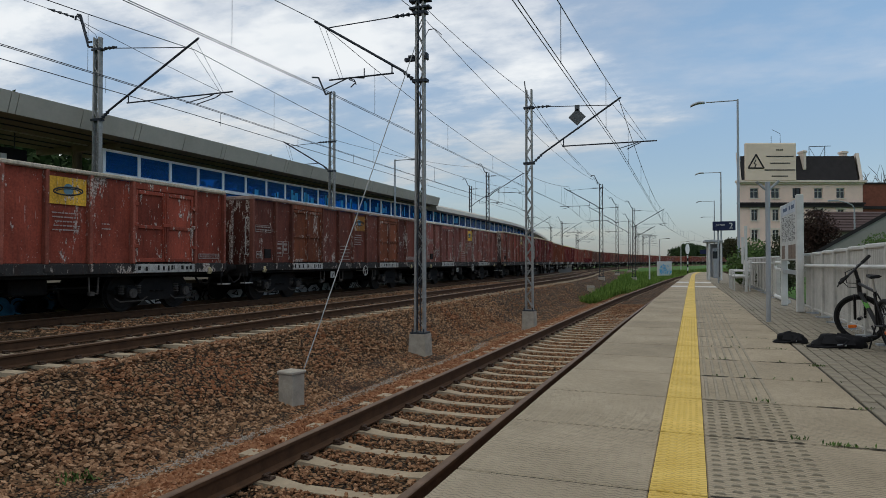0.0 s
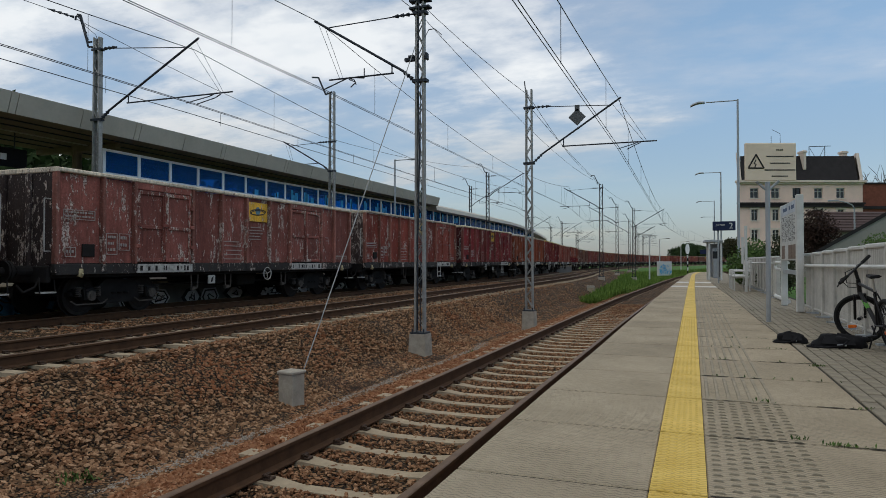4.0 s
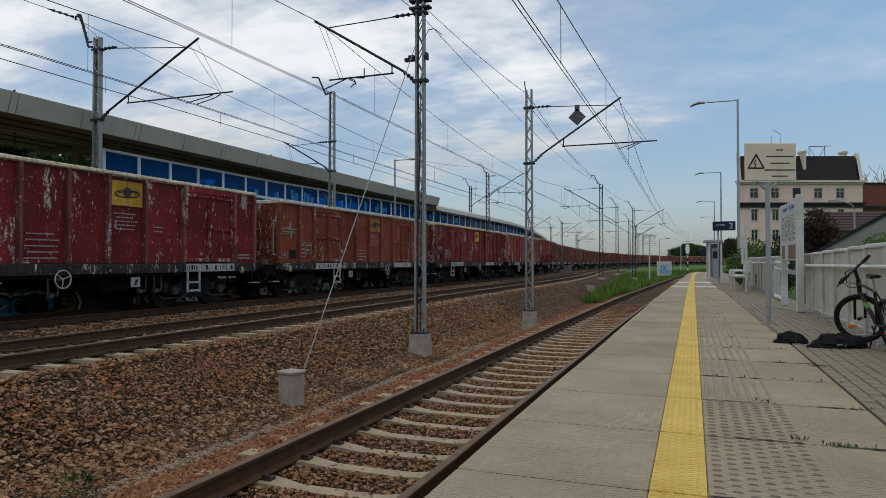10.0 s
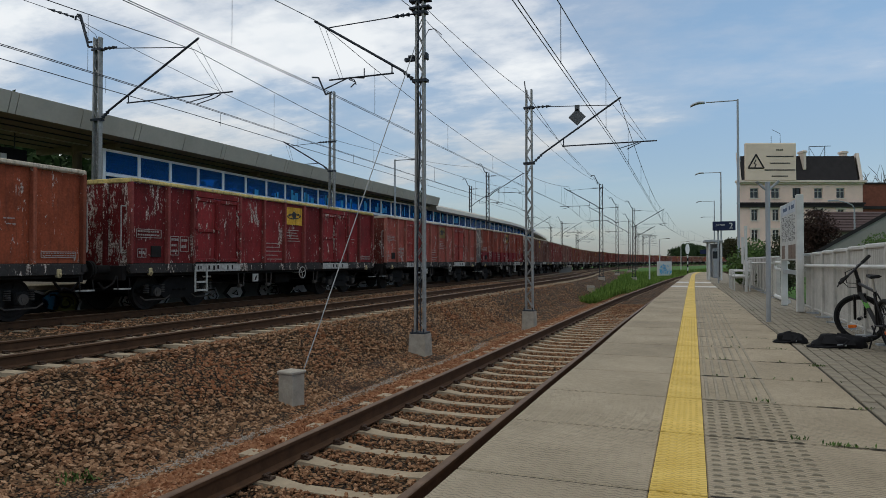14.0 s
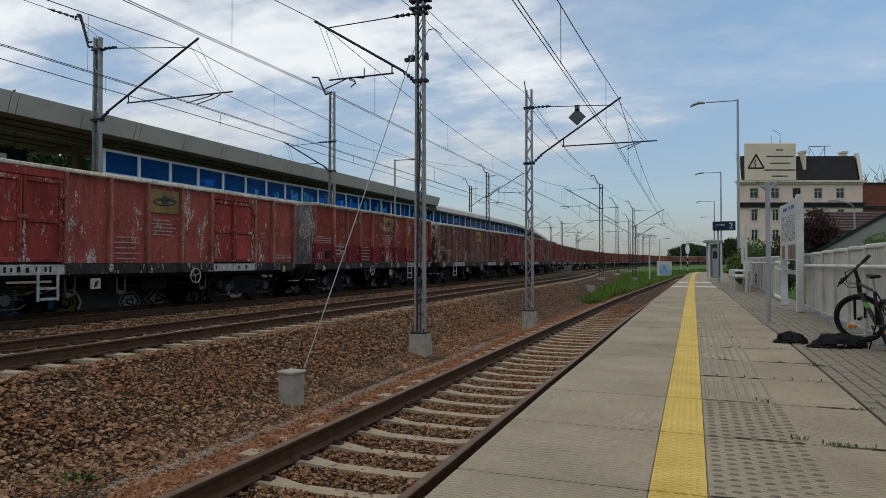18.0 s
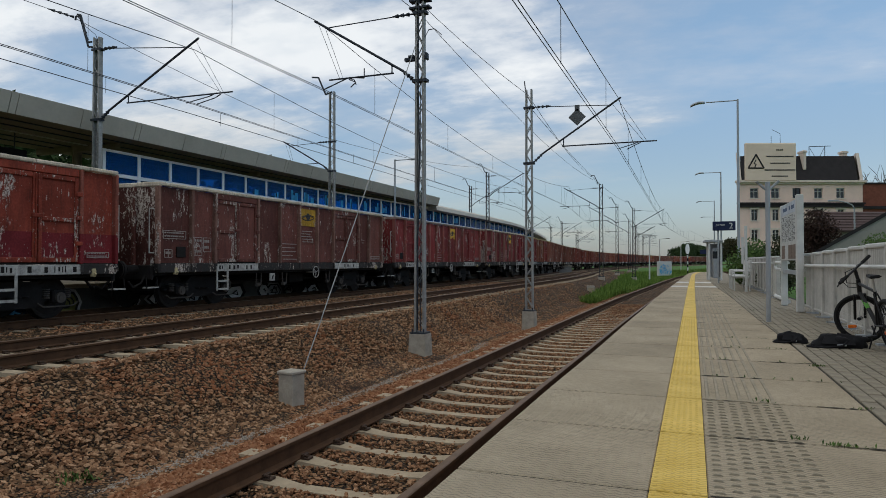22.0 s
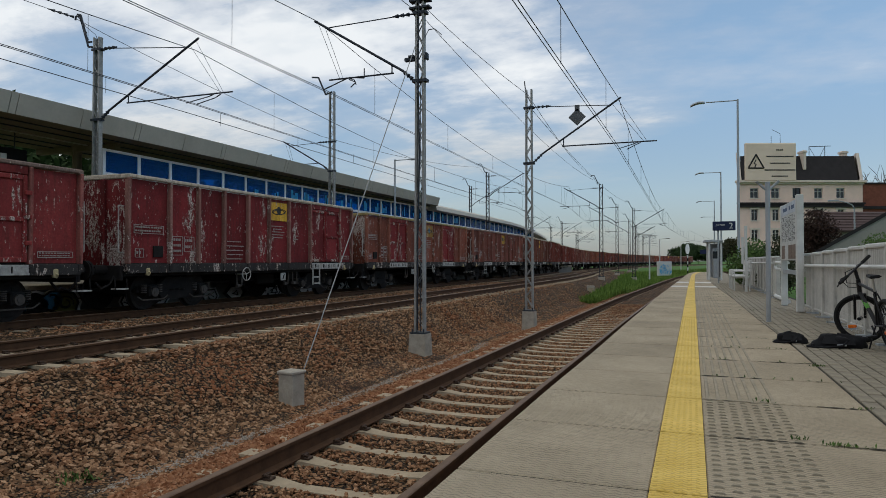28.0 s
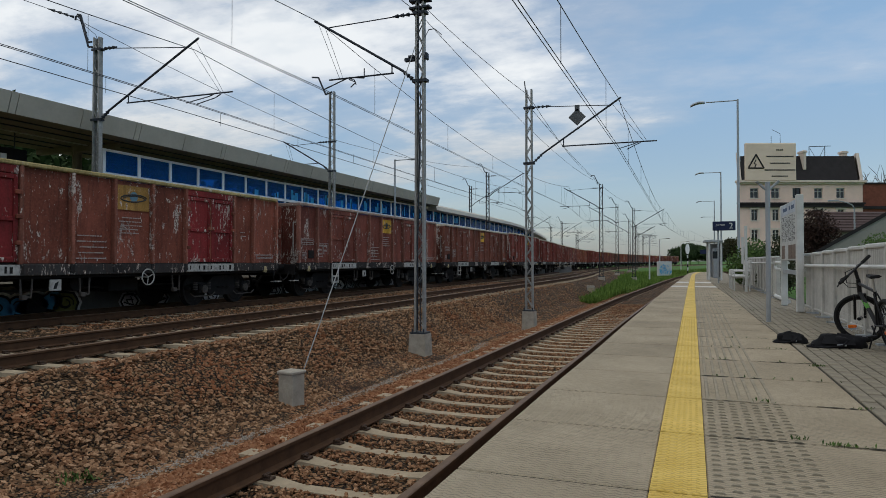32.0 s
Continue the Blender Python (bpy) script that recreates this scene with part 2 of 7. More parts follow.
M_STONE = stone_mat()
M_GRAVEL = plain("grey_gravel", (0.33, 0.29, 0.24), 0.9, 0, 0.45, 30)
M_RAIL = plain("rail_rust", (0.075, 0.037, 0.018), 0.85, 0.0, 0.35, 5)
M_RAILHEAD = plain("rail_head", (0.14, 0.085, 0.052), 0.6, 0.1, 0.3, 8)
M_SLEEPER = plain("sleeper_concrete", (0.345, 0.27, 0.18), 0.9, 0, 0.28, 5, 0.004)
M_CLIP = plain("rail_clip", (0.06, 0.036, 0.024), 0.7, 0.3)


def chevrons(nt, v, pitch, rise):
    """Stripes that run in small zigzags, as of a pressed tread."""
    sx = nt.nodes.new("ShaderNodeSeparateXYZ")
    nt.links.new(v, sx.inputs[0])
    zig = math_node(nt, "PINGPONG", math_node(nt, "MULTIPLY", sx.outputs[0], 1.0 / pitch), 0.5)
    along = math_node(nt, "ADD", math_node(nt, "MULTIPLY", sx.outputs[1], 1.0 / rise), math_node(nt, "MULTIPLY", zig, 1.1))
    return math_node(nt, "PINGPONG", along, 0.5)


def slab_mat():
    m, nt, b = material("platform_concrete", 0.88)
    v = world_coords(nt)
    big, fine, speck = noise_tex(nt, v, 1.1, 5), noise_tex(nt, v, 14, 4), noise_tex(nt, v, 160, 2)
    c = ramp(nt, big, [(0.3, (0.305, 0.25, 0.172)), (0.7, (0.43, 0.355, 0.25))])
    c = mix(nt, 1.0, c, ramp(nt, fine, [(0.3, 0.93), (0.65, 1.03)]), "MULTIPLY")
    c = mix(nt, 1.0, c, ramp(nt, speck, [(0.3, 0.82), (0.6, 1.05)]), "MULTIPLY")
    tint = math_node(nt, "ADD", math_node(nt, "MULTIPLY", obj_random(nt), 0.14), 0.93)
    c = mix(nt, 1.0, c, tint, "MULTIPLY")
    nt.links.new(c, b.inputs["Base Color"])
    tread = chevrons(nt, v, 0.05, 0.03)
    patch = ramp(nt, noise_tex(nt, v, 1.7, 4), [(0.35, 0.35), (0.62, 1.0)])
    c = mix(nt, patch, c, mix(nt, 1.0, c, ramp(nt, math_node(nt, "ADD", tread, math_node(nt, "MULTIPLY", math_node(nt, "SUBTRACT", noise_tex(nt, v, 28, 3), 0.5), 0.5)), [(0.04, 0.58), (0.22, 1.05)]), "MULTIPLY"))
    spots = math_node(nt, "MULTIPLY", ramp(nt, noise_tex(nt, v, 55, 2), [(0.68, 0.0), (0.72, 0.7)]), ramp(nt, big, [(0.45, 0.0), (0.6, 1.0)]))
    c = mix(nt, spots, c, (0.06, 0.05, 0.04))
    nt.links.new(c, b.inputs["Base Color"])
    bump(nt, b, math_node(nt, "ADD", math_node(nt, "ADD", fine, speck), math_node(nt, "MULTIPLY", tread, 3.0)), 0.004, 0.7)
    return m


M_SLAB = slab_mat()
# ribs darker than the slabs: the shade beside the relief is put into their colour
M_RIB = plain("shaded_rib", (0.25, 0.215, 0.155), 0.9, 0, 0.3, 6)
M_RIBLONG = plain("long_rib", (0.30, 0.255, 0.185), 0.9, 0, 0.25, 6)
def yellow_mat():
    m, nt, b = material("tactile_yellow", 0.75)
    v = world_coords(nt)
    c = ramp(nt, noise_tex(nt, v, 3, 5), [(0.3, (0.60, 0.40, 0.08)), (0.7, (0.76, 0.54, 0.14))])
    c = mix(nt, 1.0, c, math_node(nt, "ADD", math_node(nt, "MULTIPLY", obj_random(nt), 0.16), 0.9), "MULTIPLY")
    ch = chevrons(nt, v, 0.045, 0.03)
    c = mix(nt, 1.0, c, ramp(nt, ch, [(0.1, 0.80), (0.3, 1.03)]), "MULTIPLY")
    dirt = math_node(nt, "MULTIPLY", ramp(nt, noise_tex(nt, v, 40, 3), [(0.62, 0.0), (0.72, 0.5)]), ramp(nt, noise_tex(nt, v, 2, 3), [(0.4, 0.0), (0.6, 1.0)]))
    c = mix(nt, dirt, c, (0.16, 0.12, 0.06))
    nt.links.new(c, b.inputs["Base Color"])
    bump(nt, b, ch, 0.004, 0.6)
    return m


M_YELLOW = yellow_mat()
M_PAVER = plain("paving_block", (0.24, 0.208, 0.156), 0.9, 0, 0.25, 4, 0.003)
M_SAND = plain("joint_sand", (0.10, 0.09, 0.075), 0.95)
M_CONC = plain("foundation_concrete", (0.36, 0.32, 0.26), 0.9, 0, 0.3, 5, 0.004)
M_GALV = plain("galvanised_steel", (0.30, 0.295, 0.28), 0.6, 0.3, 0.3, 7)
M_OLDSTEEL = plain("weathered_steel", (0.045, 0.044, 0.046), 0.7, 0.2, 0.3, 7)
M_DARKSTEEL = plain("dark_steel", (0.035, 0.04, 0.05), 0.55, 0.3, 0.3, 8)
M_WIRE = plain("wire_copper", (0.05, 0.06, 0.075), 0.5, 0.5, 0.1)
M_WHITE = plain("white_paint", (0.54, 0.54, 0.52), 0.6, 0, 0.14, 4)
M_FASCIA = plain("fascia_metal", (0.47, 0.44, 0.37), 0.6, 0.1, 0.12, 1.2)
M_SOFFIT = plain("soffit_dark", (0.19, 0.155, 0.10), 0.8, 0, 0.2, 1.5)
M_FRAME = plain("screen_frame", (0.86, 0.86, 0.85), 0.5, 0, 0.08, 3)
M_BLACK = plain("black_fabric", (0.012, 0.012, 0.014), 0.85, 0, 0.3, 12, 0.004)


def wagon_mat(name, base_k=1.0, wear=1.0):
    """Worn paint in the wagon's own colour, with chips, streaks and rust."""
    m, nt, b = material(name, 0.7, 0.0, 0.14)
    info = nt.nodes.new("ShaderNodeObjectInfo")
    tc = nt.nodes.new("ShaderNodeTexCoord")
    off = nt.nodes.new("ShaderNodeVectorMath")
    off.operation = "ADD"
    rnd = nt.nodes.new("ShaderNodeCombineXYZ")
    nt.links.new(math_node(nt, "MULTIPLY", info.outputs["Random"], 91.0), rnd.inputs[1])
    nt.links.new(math_node(nt, "MULTIPLY", info.outputs["Random"], 37.0), rnd.inputs[2])
    nt.links.new(tc.outputs["Object"], off.inputs[0])
    nt.links.new(rnd.outputs[0], off.inputs[1])
    def mapped(s):
        mp = nt.nodes.new("ShaderNodeMapping")
        mp.inputs["Scale"].default_value = s
        nt.links.new(off.outputs[0], mp.inputs[0])
        return mp.outputs[0]
    blot = noise_tex(nt, mapped((1, 1, 0.6)), 1.6, 5, 0.65)
    streak = noise_tex(nt, mapped((6, 6, 0.7)), 2.2, 4)
    chip = noise_tex(nt, mapped((1, 1.0, 0.42)), 8.5, 4, 0.55)
    where = noise_tex(nt, mapped((1, 1, 1)), 1.3, 2)
    grime = noise_tex(nt, mapped((1, 1, 1)), 22, 4)
    c = mix(nt, 1.0, info.outputs["Color"], ramp(nt, blot, [(0.28, 0.5 * base_k), (0.72, 1.08 * base_k)]), "MULTIPLY")
    c = mix(nt, ramp(nt, streak, [(0.5, 0.0), (0.8, 0.6)]), c, (0.055, 0.028, 0.02))
    band = math_node(nt, "GREATER_THAN", info.outputs["Alpha"], 1.5)
    worn = math_node(nt, "SUBTRACT", info.outputs["Alpha"], math_node(nt, "MULTIPLY", band, 2.0))
    hgt = nt.nodes.new("ShaderNodeSeparateXYZ")
    nt.links.new(tc.outputs["Object"], hgt.inputs[0])
    low = math_node(nt, "LESS_THAN", hgt.outputs[2], 1.84)
    c = mix(nt, math_node(nt, "MULTIPLY", band, low), c, mix(nt, 1.0, (0.24, 0.03, 0.034), ramp(nt, blot, [(0.28, 0.6), (0.72, 1.1)]), "MULTIPLY"))
    spread = math_node(nt, "MULTIPLY", math_node(nt, "SUBTRACT", worn, 0.5), 0.16 * wear)
    fine = noise_tex(nt, mapped((1, 1.0, 0.45)), 26, 2, 0.5)
    scar = noise_tex(nt, mapped((1, 9.0, 0.8)), 1.7, 2, 0.4)
    chips = math_node(nt, "MULTIPLY", ramp(nt, math_node(nt, "ADD", chip, spread), [(0.645, 0.0), (0.66, 1.0)]), ramp(nt, where, [(0.38, 0.0), (0.5, 0.95)]))
    small = math_node(nt, "MULTIPLY", ramp(nt, math_node(nt, "ADD", fine, spread), [(0.685, 0.0), (0.71, 1.0)]), ramp(nt, where, [(0.34, 0.0), (0.5, 0.7)]))
    lines = ramp(nt, scar, [(0.73, 0.0), (0.75, 0.4)])
    scraped = noise_tex(nt, mapped((1, 1.5, 0.55)), 1.15, 3, 0.55)
    ragged = noise_tex(nt, mapped((1, 1.0, 0.3)), 18, 4, 0.65)
    scrape = ramp(nt, math_node(nt, "ADD", math_node(nt, "ADD", math_node(nt, "MULTIPLY", scraped, 0.65), math_node(nt, "MULTIPLY", ragged, 0.4)), spread), [(0.612, 0.0), (0.632, 0.85)])
    chips = math_node(nt, "MAXIMUM", math_node(nt, "MAXIMUM", math_node(nt, "MAXIMUM", chips, small), lines), scrape)
    tone = math_node(nt, "ADD", math_node(nt, "MULTIPLY", info.outputs["Random"], 0.5), 0.72)
    c = mix(nt, 1.0, c, tone, "MULTIPLY")
    c = mix(nt, chips, c, mix(nt, ramp(nt, grime, [(0.42, 0.0), (0.55, 1.0)]), (0.19, 0.125, 0.10), (0.60, 0.52, 0.45)))
    c = mix(nt, 1.0, c, ramp(nt, grime, [(0.3, 0.72), (0.7, 1.1)]), "MULTIPLY")
    nt.links.new(c, b.inputs["Base Color"])
    bump(nt, b, math_node(nt, "ADD", blot, math_node(nt, "MULTIPLY", chip, 0.4)), 0.012, 0.5)
    return m


M_WAGON = wagon_mat("wagon_paint")
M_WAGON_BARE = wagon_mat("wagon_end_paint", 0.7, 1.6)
M_WAGON_RAIL = wagon_mat("wagon_top_rail", 1.15, 0.5)
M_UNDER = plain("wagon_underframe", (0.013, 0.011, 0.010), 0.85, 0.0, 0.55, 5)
M_SIDESILL = wagon_mat("side_sill_paint", 1.0, 1.0)
M_HOOK = plain("hook_yellow", (0.42, 0.34, 0.19), 0.8, 0, 0.4, 9)
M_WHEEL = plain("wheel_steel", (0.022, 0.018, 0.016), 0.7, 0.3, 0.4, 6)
M_SILL = plain("sill_white", (0.36, 0.345, 0.315), 0.8, 0, 0.55, 9)
M_PLACARD = wagon_mat("placard_paint", 1.2, 0.8)
M_MARK = plain("stencil_white", (0.36, 0.30, 0.27), 0.8, 0, 0.25, 9)
M_INKBLACK = plain("plate_ink", (0.015, 0.015, 0.015), 0.7)
M_LOGO = plain("placard_ink", (0.05, 0.05, 0.05), 0.8)
M_LOGO_BLUE = plain("placard_blue", (0.12, 0.22, 0.28), 0.8)

# ---- ground ----
def ground_z(u):
    """Height of the ground across the line, u metres from the platform's edge system."""
    tab = [(-400, -0.9), (-24, -0.9), (-17, -0.6), (-16, -0.497), (-7.7, -0.495), (-6.55, -1.28), (-5.85, -1.45), (-5.0, -1.38),
           (-4.1, -0.86), (-3.72, -0.845), (-3.5, -0.874), (-1.3, -0.874), (-0.9, -0.86), (2.4, -0.4), (30, -0.3), (400, -0.3)]
    for (a, za), (b, zb) in zip(tab, tab[1:]):
        if u <= b:
            return za + (zb - za) * (u - a) / (b - a)
    return tab[-1][1]


def ground_point(u, y):
    w = min(1, max(0, (-2.7 - u) / 11.25))
    x = u + bend_far(y) * w + bend_near(y) * (1 - w) if y < 470 else u + bend_far(470) * w + bend_near(470) * (1 - w)
    packed = 0.043 * min(1, max(0, (y - 20) / 10)) if -3.65 < u < -1.2 else 0.0   # stones lie higher round the far sleepers
    return Vector((x, y, ground_z(u) + packed + (sag(y) if u < -6 else sag(y) * 0.5)))


us = [-3000, -1200, -400, -150, -60, -30, -24, -20, -17, -16, -15, -12, -9, -7.55] + [-7.2 + 0.3 * i for i in range(21)] + \
     [-0.9, 0, 1, 2.4, 5, 12, 30, 80, 200, 400, 1200, 3000]
ys = [-300, -100, -40, -15] + [-6 + 1.0 * i for i in range(60)] + [56 + 6 * i for i in range(40)] + [310, 350, 400, 470, 700, 1200, 2400, 4500]
gm = Mesh()
gv = []
for y in ys:
    for u in us:
        p = ground_point(u, y)
        if -8 < u < -3 and y < 60:
            p.z += 0.05 * noise.noise(Vector((u * 0.9, y * 0.9, 0)))
        gv.append(p)
n = len(us)
gm.add(gv, [(j * n + i, j * n + i + 1, (j + 1) * n + i + 1, (j + 1) * n + i) for j in range(len(ys) - 1) for i in range(n - 1)])


def ground_mat():
    """Ballast along the tracks, soil and grass elsewhere."""
    m, nt, b = material("ground_soil_grass", 0.95)
    v = world_coords(nt)
    grass = ramp(nt, noise_tex(nt, v, 6, 5), [(0.3, (0.03, 0.08, 0.012)), (0.7, (0.09, 0.19, 0.03))])
    soil = ramp(nt, noise_tex(nt, v, 9, 5), [(0.3, (0.07, 0.05, 0.035)), (0.7, (0.16, 0.12, 0.085))])
    nt.links.new(mix(nt, ramp(nt, noise_tex(nt, v, 0.35, 3), [(0.24, 0.0), (0.4, 1.0)]), soil, grass), b.inputs["Base Color"])
    bump(nt, b, noise_tex(nt, v, 25, 4), 0.05)
    return m


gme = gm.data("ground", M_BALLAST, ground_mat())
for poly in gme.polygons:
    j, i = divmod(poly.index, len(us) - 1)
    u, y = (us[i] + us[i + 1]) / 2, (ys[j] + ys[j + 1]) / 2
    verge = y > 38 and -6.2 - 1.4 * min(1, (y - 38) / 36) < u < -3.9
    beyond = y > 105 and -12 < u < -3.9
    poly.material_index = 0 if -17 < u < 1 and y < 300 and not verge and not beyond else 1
ground = tagged(new("ground", gme), "brown crushed-stone ballast beside the tracks", "ground", kind="structure")

# ---- tracks ----
RAIL_PROFILE = [(-0.075, -0.172), (0.075, -0.172), (0.075, -0.160), (0.012, -0.142), (0.010, -0.045), (0.036, -0.032),
                (0.036, -0.006), (0.028, 0.0), (-0.028, 0.0), (-0.036, -0.006), (-0.036, -0.032), (-0.010, -0.045),
                (-0.012, -0.142), (-0.075, -0.160)]


def track(name, centre, label, y0, y1, off, near, pitch=0.6):
    t = thing(name, label, "railway track", kind="structure")
    yy = [y0] + [4 * i for i in range(220) if y0 + 1 < 4 * i < y1 - 1] + [y1]
    for sgn in (-1, 1):
        me = Mesh()
        fr = []
        for y in yy:
            p, side, d = centre(off + sgn * 0.7535, y)
            fr.append((p, side, Z))
        me.sweep(RAIL_PROFILE, fr)
        data = me.data("rail", M_RAIL, M_RAILHEAD)
        for poly in data.polygons:
            if poly.normal.z > 0.6 and abs(poly.center.z - centre(off, min(max(poly.center.y, y0), y1))[0].z) < 0.02:
                poly.material_index = 1
        part("rail", data, None, t)
    # sleepers with a hollow waist, shared mesh
    sl = Mesh()
    prof = [(-1.3, 0.0, 0.12), (-0.62, 0.0, 0.12), (-0.35, -0.03, 0.09), (0.35, -0.03, 0.09), (0.62, 0.0, 0.12), (1.3, 0.0, 0.12)]
    vs, fs = [], []
    for a, z, w in prof:
        vs += [(a, -w, z - 0.16), (a, -w * 0.8, z), (a, w * 0.8, z), (a, w, z - 0.16)]
    for i in range(len(prof) - 1):
        for j in range(3):
            fs.append((i * 4 + j, i * 4 + j + 1, i * 4 + j + 5, i * 4 + j + 4))
    fs += [(0, 1, 2, 3), (23, 22, 21, 20)]
    sl.add(vs, fs)
    sd = sl.data("sleeper", M_SLEEPER)
    cl = Mesh()
    for sgn in (-1, 1):
        for q in (-1, 1):
            a = sgn * 0.7535 + q * 0.12
            cl.box(a - 0.045, a + 0.045, -0.045, 0.045, -0.005, 0.02, 0.008)
            cl.tube((a - q * 0.02, -0.045, 0.032), (a - q * 0.02, 0.045, 0.032), 0.016, n=7)
            cl.tube((a + q * 0.03, -0.03, 0.03), (a - q * 0.03, -0.03, 0.04), 0.012, n=6)
    cd = cl.data("fastening", M_CLIP)
    y, k = y0 + 0.3, 0
    rest = Mesh()
    while y < y1:
        p, side, d = centre(off, y)
        m = Matrix.Translation(p + Vector((0, 0, -0.175 + random.uniform(-0.008, 0.008)))) @ Matrix.Rotation(math.atan2(-d.x, d.y) + random.uniform(-0.01, 0.01), 4, "Z")
        if k < near:
            part("sleeper", sd, None, t, at=m)
            part("fastening", cd, None, t, at=m)
        else:
            rest.add([m @ Vector(q) for q in vs], fs)
        y += pitch
        k += 1
    if rest.v:
        tagged(part("sleepers_beyond", rest, M_SLEEPER, t), kind="stuff")
    return t


track("track_near", centre_near, "rusty rails on pale concrete sleepers beside the platform", -9.14, 150, 0, 130, 0.56)
track("track_middle", centre_far, "empty track with rusty rails on concrete sleepers", -2.0, 330, X_MID - X_TRAIN, 130)
track("track_train", centre_far, "track under the goods train, rusty rails", -20.0, 400, 0, 130)


# ---- platform ----
EDGE_LINE = [(4, -1.01), (7, -0.975), (10, -0.955), (15.5, -0.905), (18, -0.885), (31, -0.68), (45, -0.46), (54, -0.26), (60, 0.1)]
STRIP_LINE = [(20, 0.0), (30, 0.015), (42, 0.06), (49, 0.12), (54, 0.26), (60, 0.56)]     # how far the yellow strip swings
PAVING_LINE = [(8, 1.04), (12, 0.985), (18, 0.94), (26, 0.80), (32, 0.74), (45, 0.80), (54, 1.0), (60, 1.3)]


def edge_x(y):
    return lerp_table(EDGE_LINE, y)


def strip_x(y):
    return -0.174 + lerp_table(STRIP_LINE, y)


def paving_x(y):
    return lerp_table(PAVING_LINE, y)


def slab_between(left, right, y0, y1, z0, z1, c):
    """A slab whose two long sides follow the lines left(y) and right(y)."""
    me = Mesh().box(0.0, 1.0, y0, y1, z0, z1, c)
    me.v = [(left(y) + (right(y) - left(y)) * x, y, z) for x, y, z in me.v]
    return me


platform = thing("platform", "grey concrete platform slabs with a yellow tactile strip", "platform", kind="structure")
base = Mesh()
PL_END = 59
for k in range(-5, 30):
    ya, yb = 2 * k + 0.6, 2 * k + 2.6
    a, b = edge_x(ya) + 0.08, edge_x(yb) + 0.08
    base.add([(a, ya, -0.9), (b, yb, -0.9), (b, yb, -0.15), (a, ya, -0.15), (2.4, ya, -0.9), (2.4, yb, -0.9), (2.4, yb, -0.15), (2.4, ya, -0.15)],
             [(0, 1, 2, 3), (4, 7, 6, 5), (3, 2, 6, 7), (0, 4, 5, 1), (0, 3, 7, 4), (1, 5, 6, 2)])
part("platform_core", base, M_SAND, platform)
for k in range(-10, PL_END):
    y0, y1 = k + 0.885, k + 1.865
    part("edge_slab", slab_between(edge_x, lambda y: strip_x(y) - 0.002, y0, y1, -0.16, 0, 0.006), M_SLAB, platform)
    part("yellow_slab", slab_between(strip_x, lambda y: strip_x(y) + 0.224, y0, y1, -0.16, 0.002, 0.004), M_YELLOW, platform, label="yellow tactile slab")
    part("inner_slab", slab_between(lambda y: strip_x(y) + 0.226, lambda y: paving_x(y) - 0.012, y0, y1, -0.16, 0, 0.006), M_SLAB, platform)
M_PALE = plain("pale_band", (0.56, 0.53, 0.48), 0.85, 0, 0.12, 3)
for ya, yb in ((25.3, 26.7), (30.1, 31.9)):
    part("pale_band", slab_between(lambda y: edge_x(y) + 0.02, lambda y: strip_x(y) - 0.015, ya, yb, 0.001, 0.005, 0), M_PALE, platform, "pale band across the platform")
    part("pale_band", slab_between(lambda y: strip_x(y) + 0.24, lambda y: paving_x(y) - 0.015, ya, yb, 0.001, 0.005, 0), M_PALE, platform, "pale band across the platform")
M_SOIL = plain("joint_soil", (0.04, 0.034, 0.025), 0.95, 0, 0.4, 20)
box_part("paving_bed", M_SOIL, platform, 0.6, 2.4, -9.2, 59.4, -0.14, -0.012)
box_part("joint_filling", M_SOIL, platform, -0.85, 0.59, -9.1, 20, -0.145, -0.006)
box_part("joint_filling", M_SOIL, platform, -0.6, 0.59, 20, 40, -0.145, -0.006)

# ---- the goods train ----
LONG, SHORT = 14.04, 12.30
SIDE = 1.45
FLOOR, TOP = 1.20, 3.23


M_DUSTY = plain("dusty_iron", (0.085, 0.072, 0.062), 0.8, 0.2, 0.4, 9)


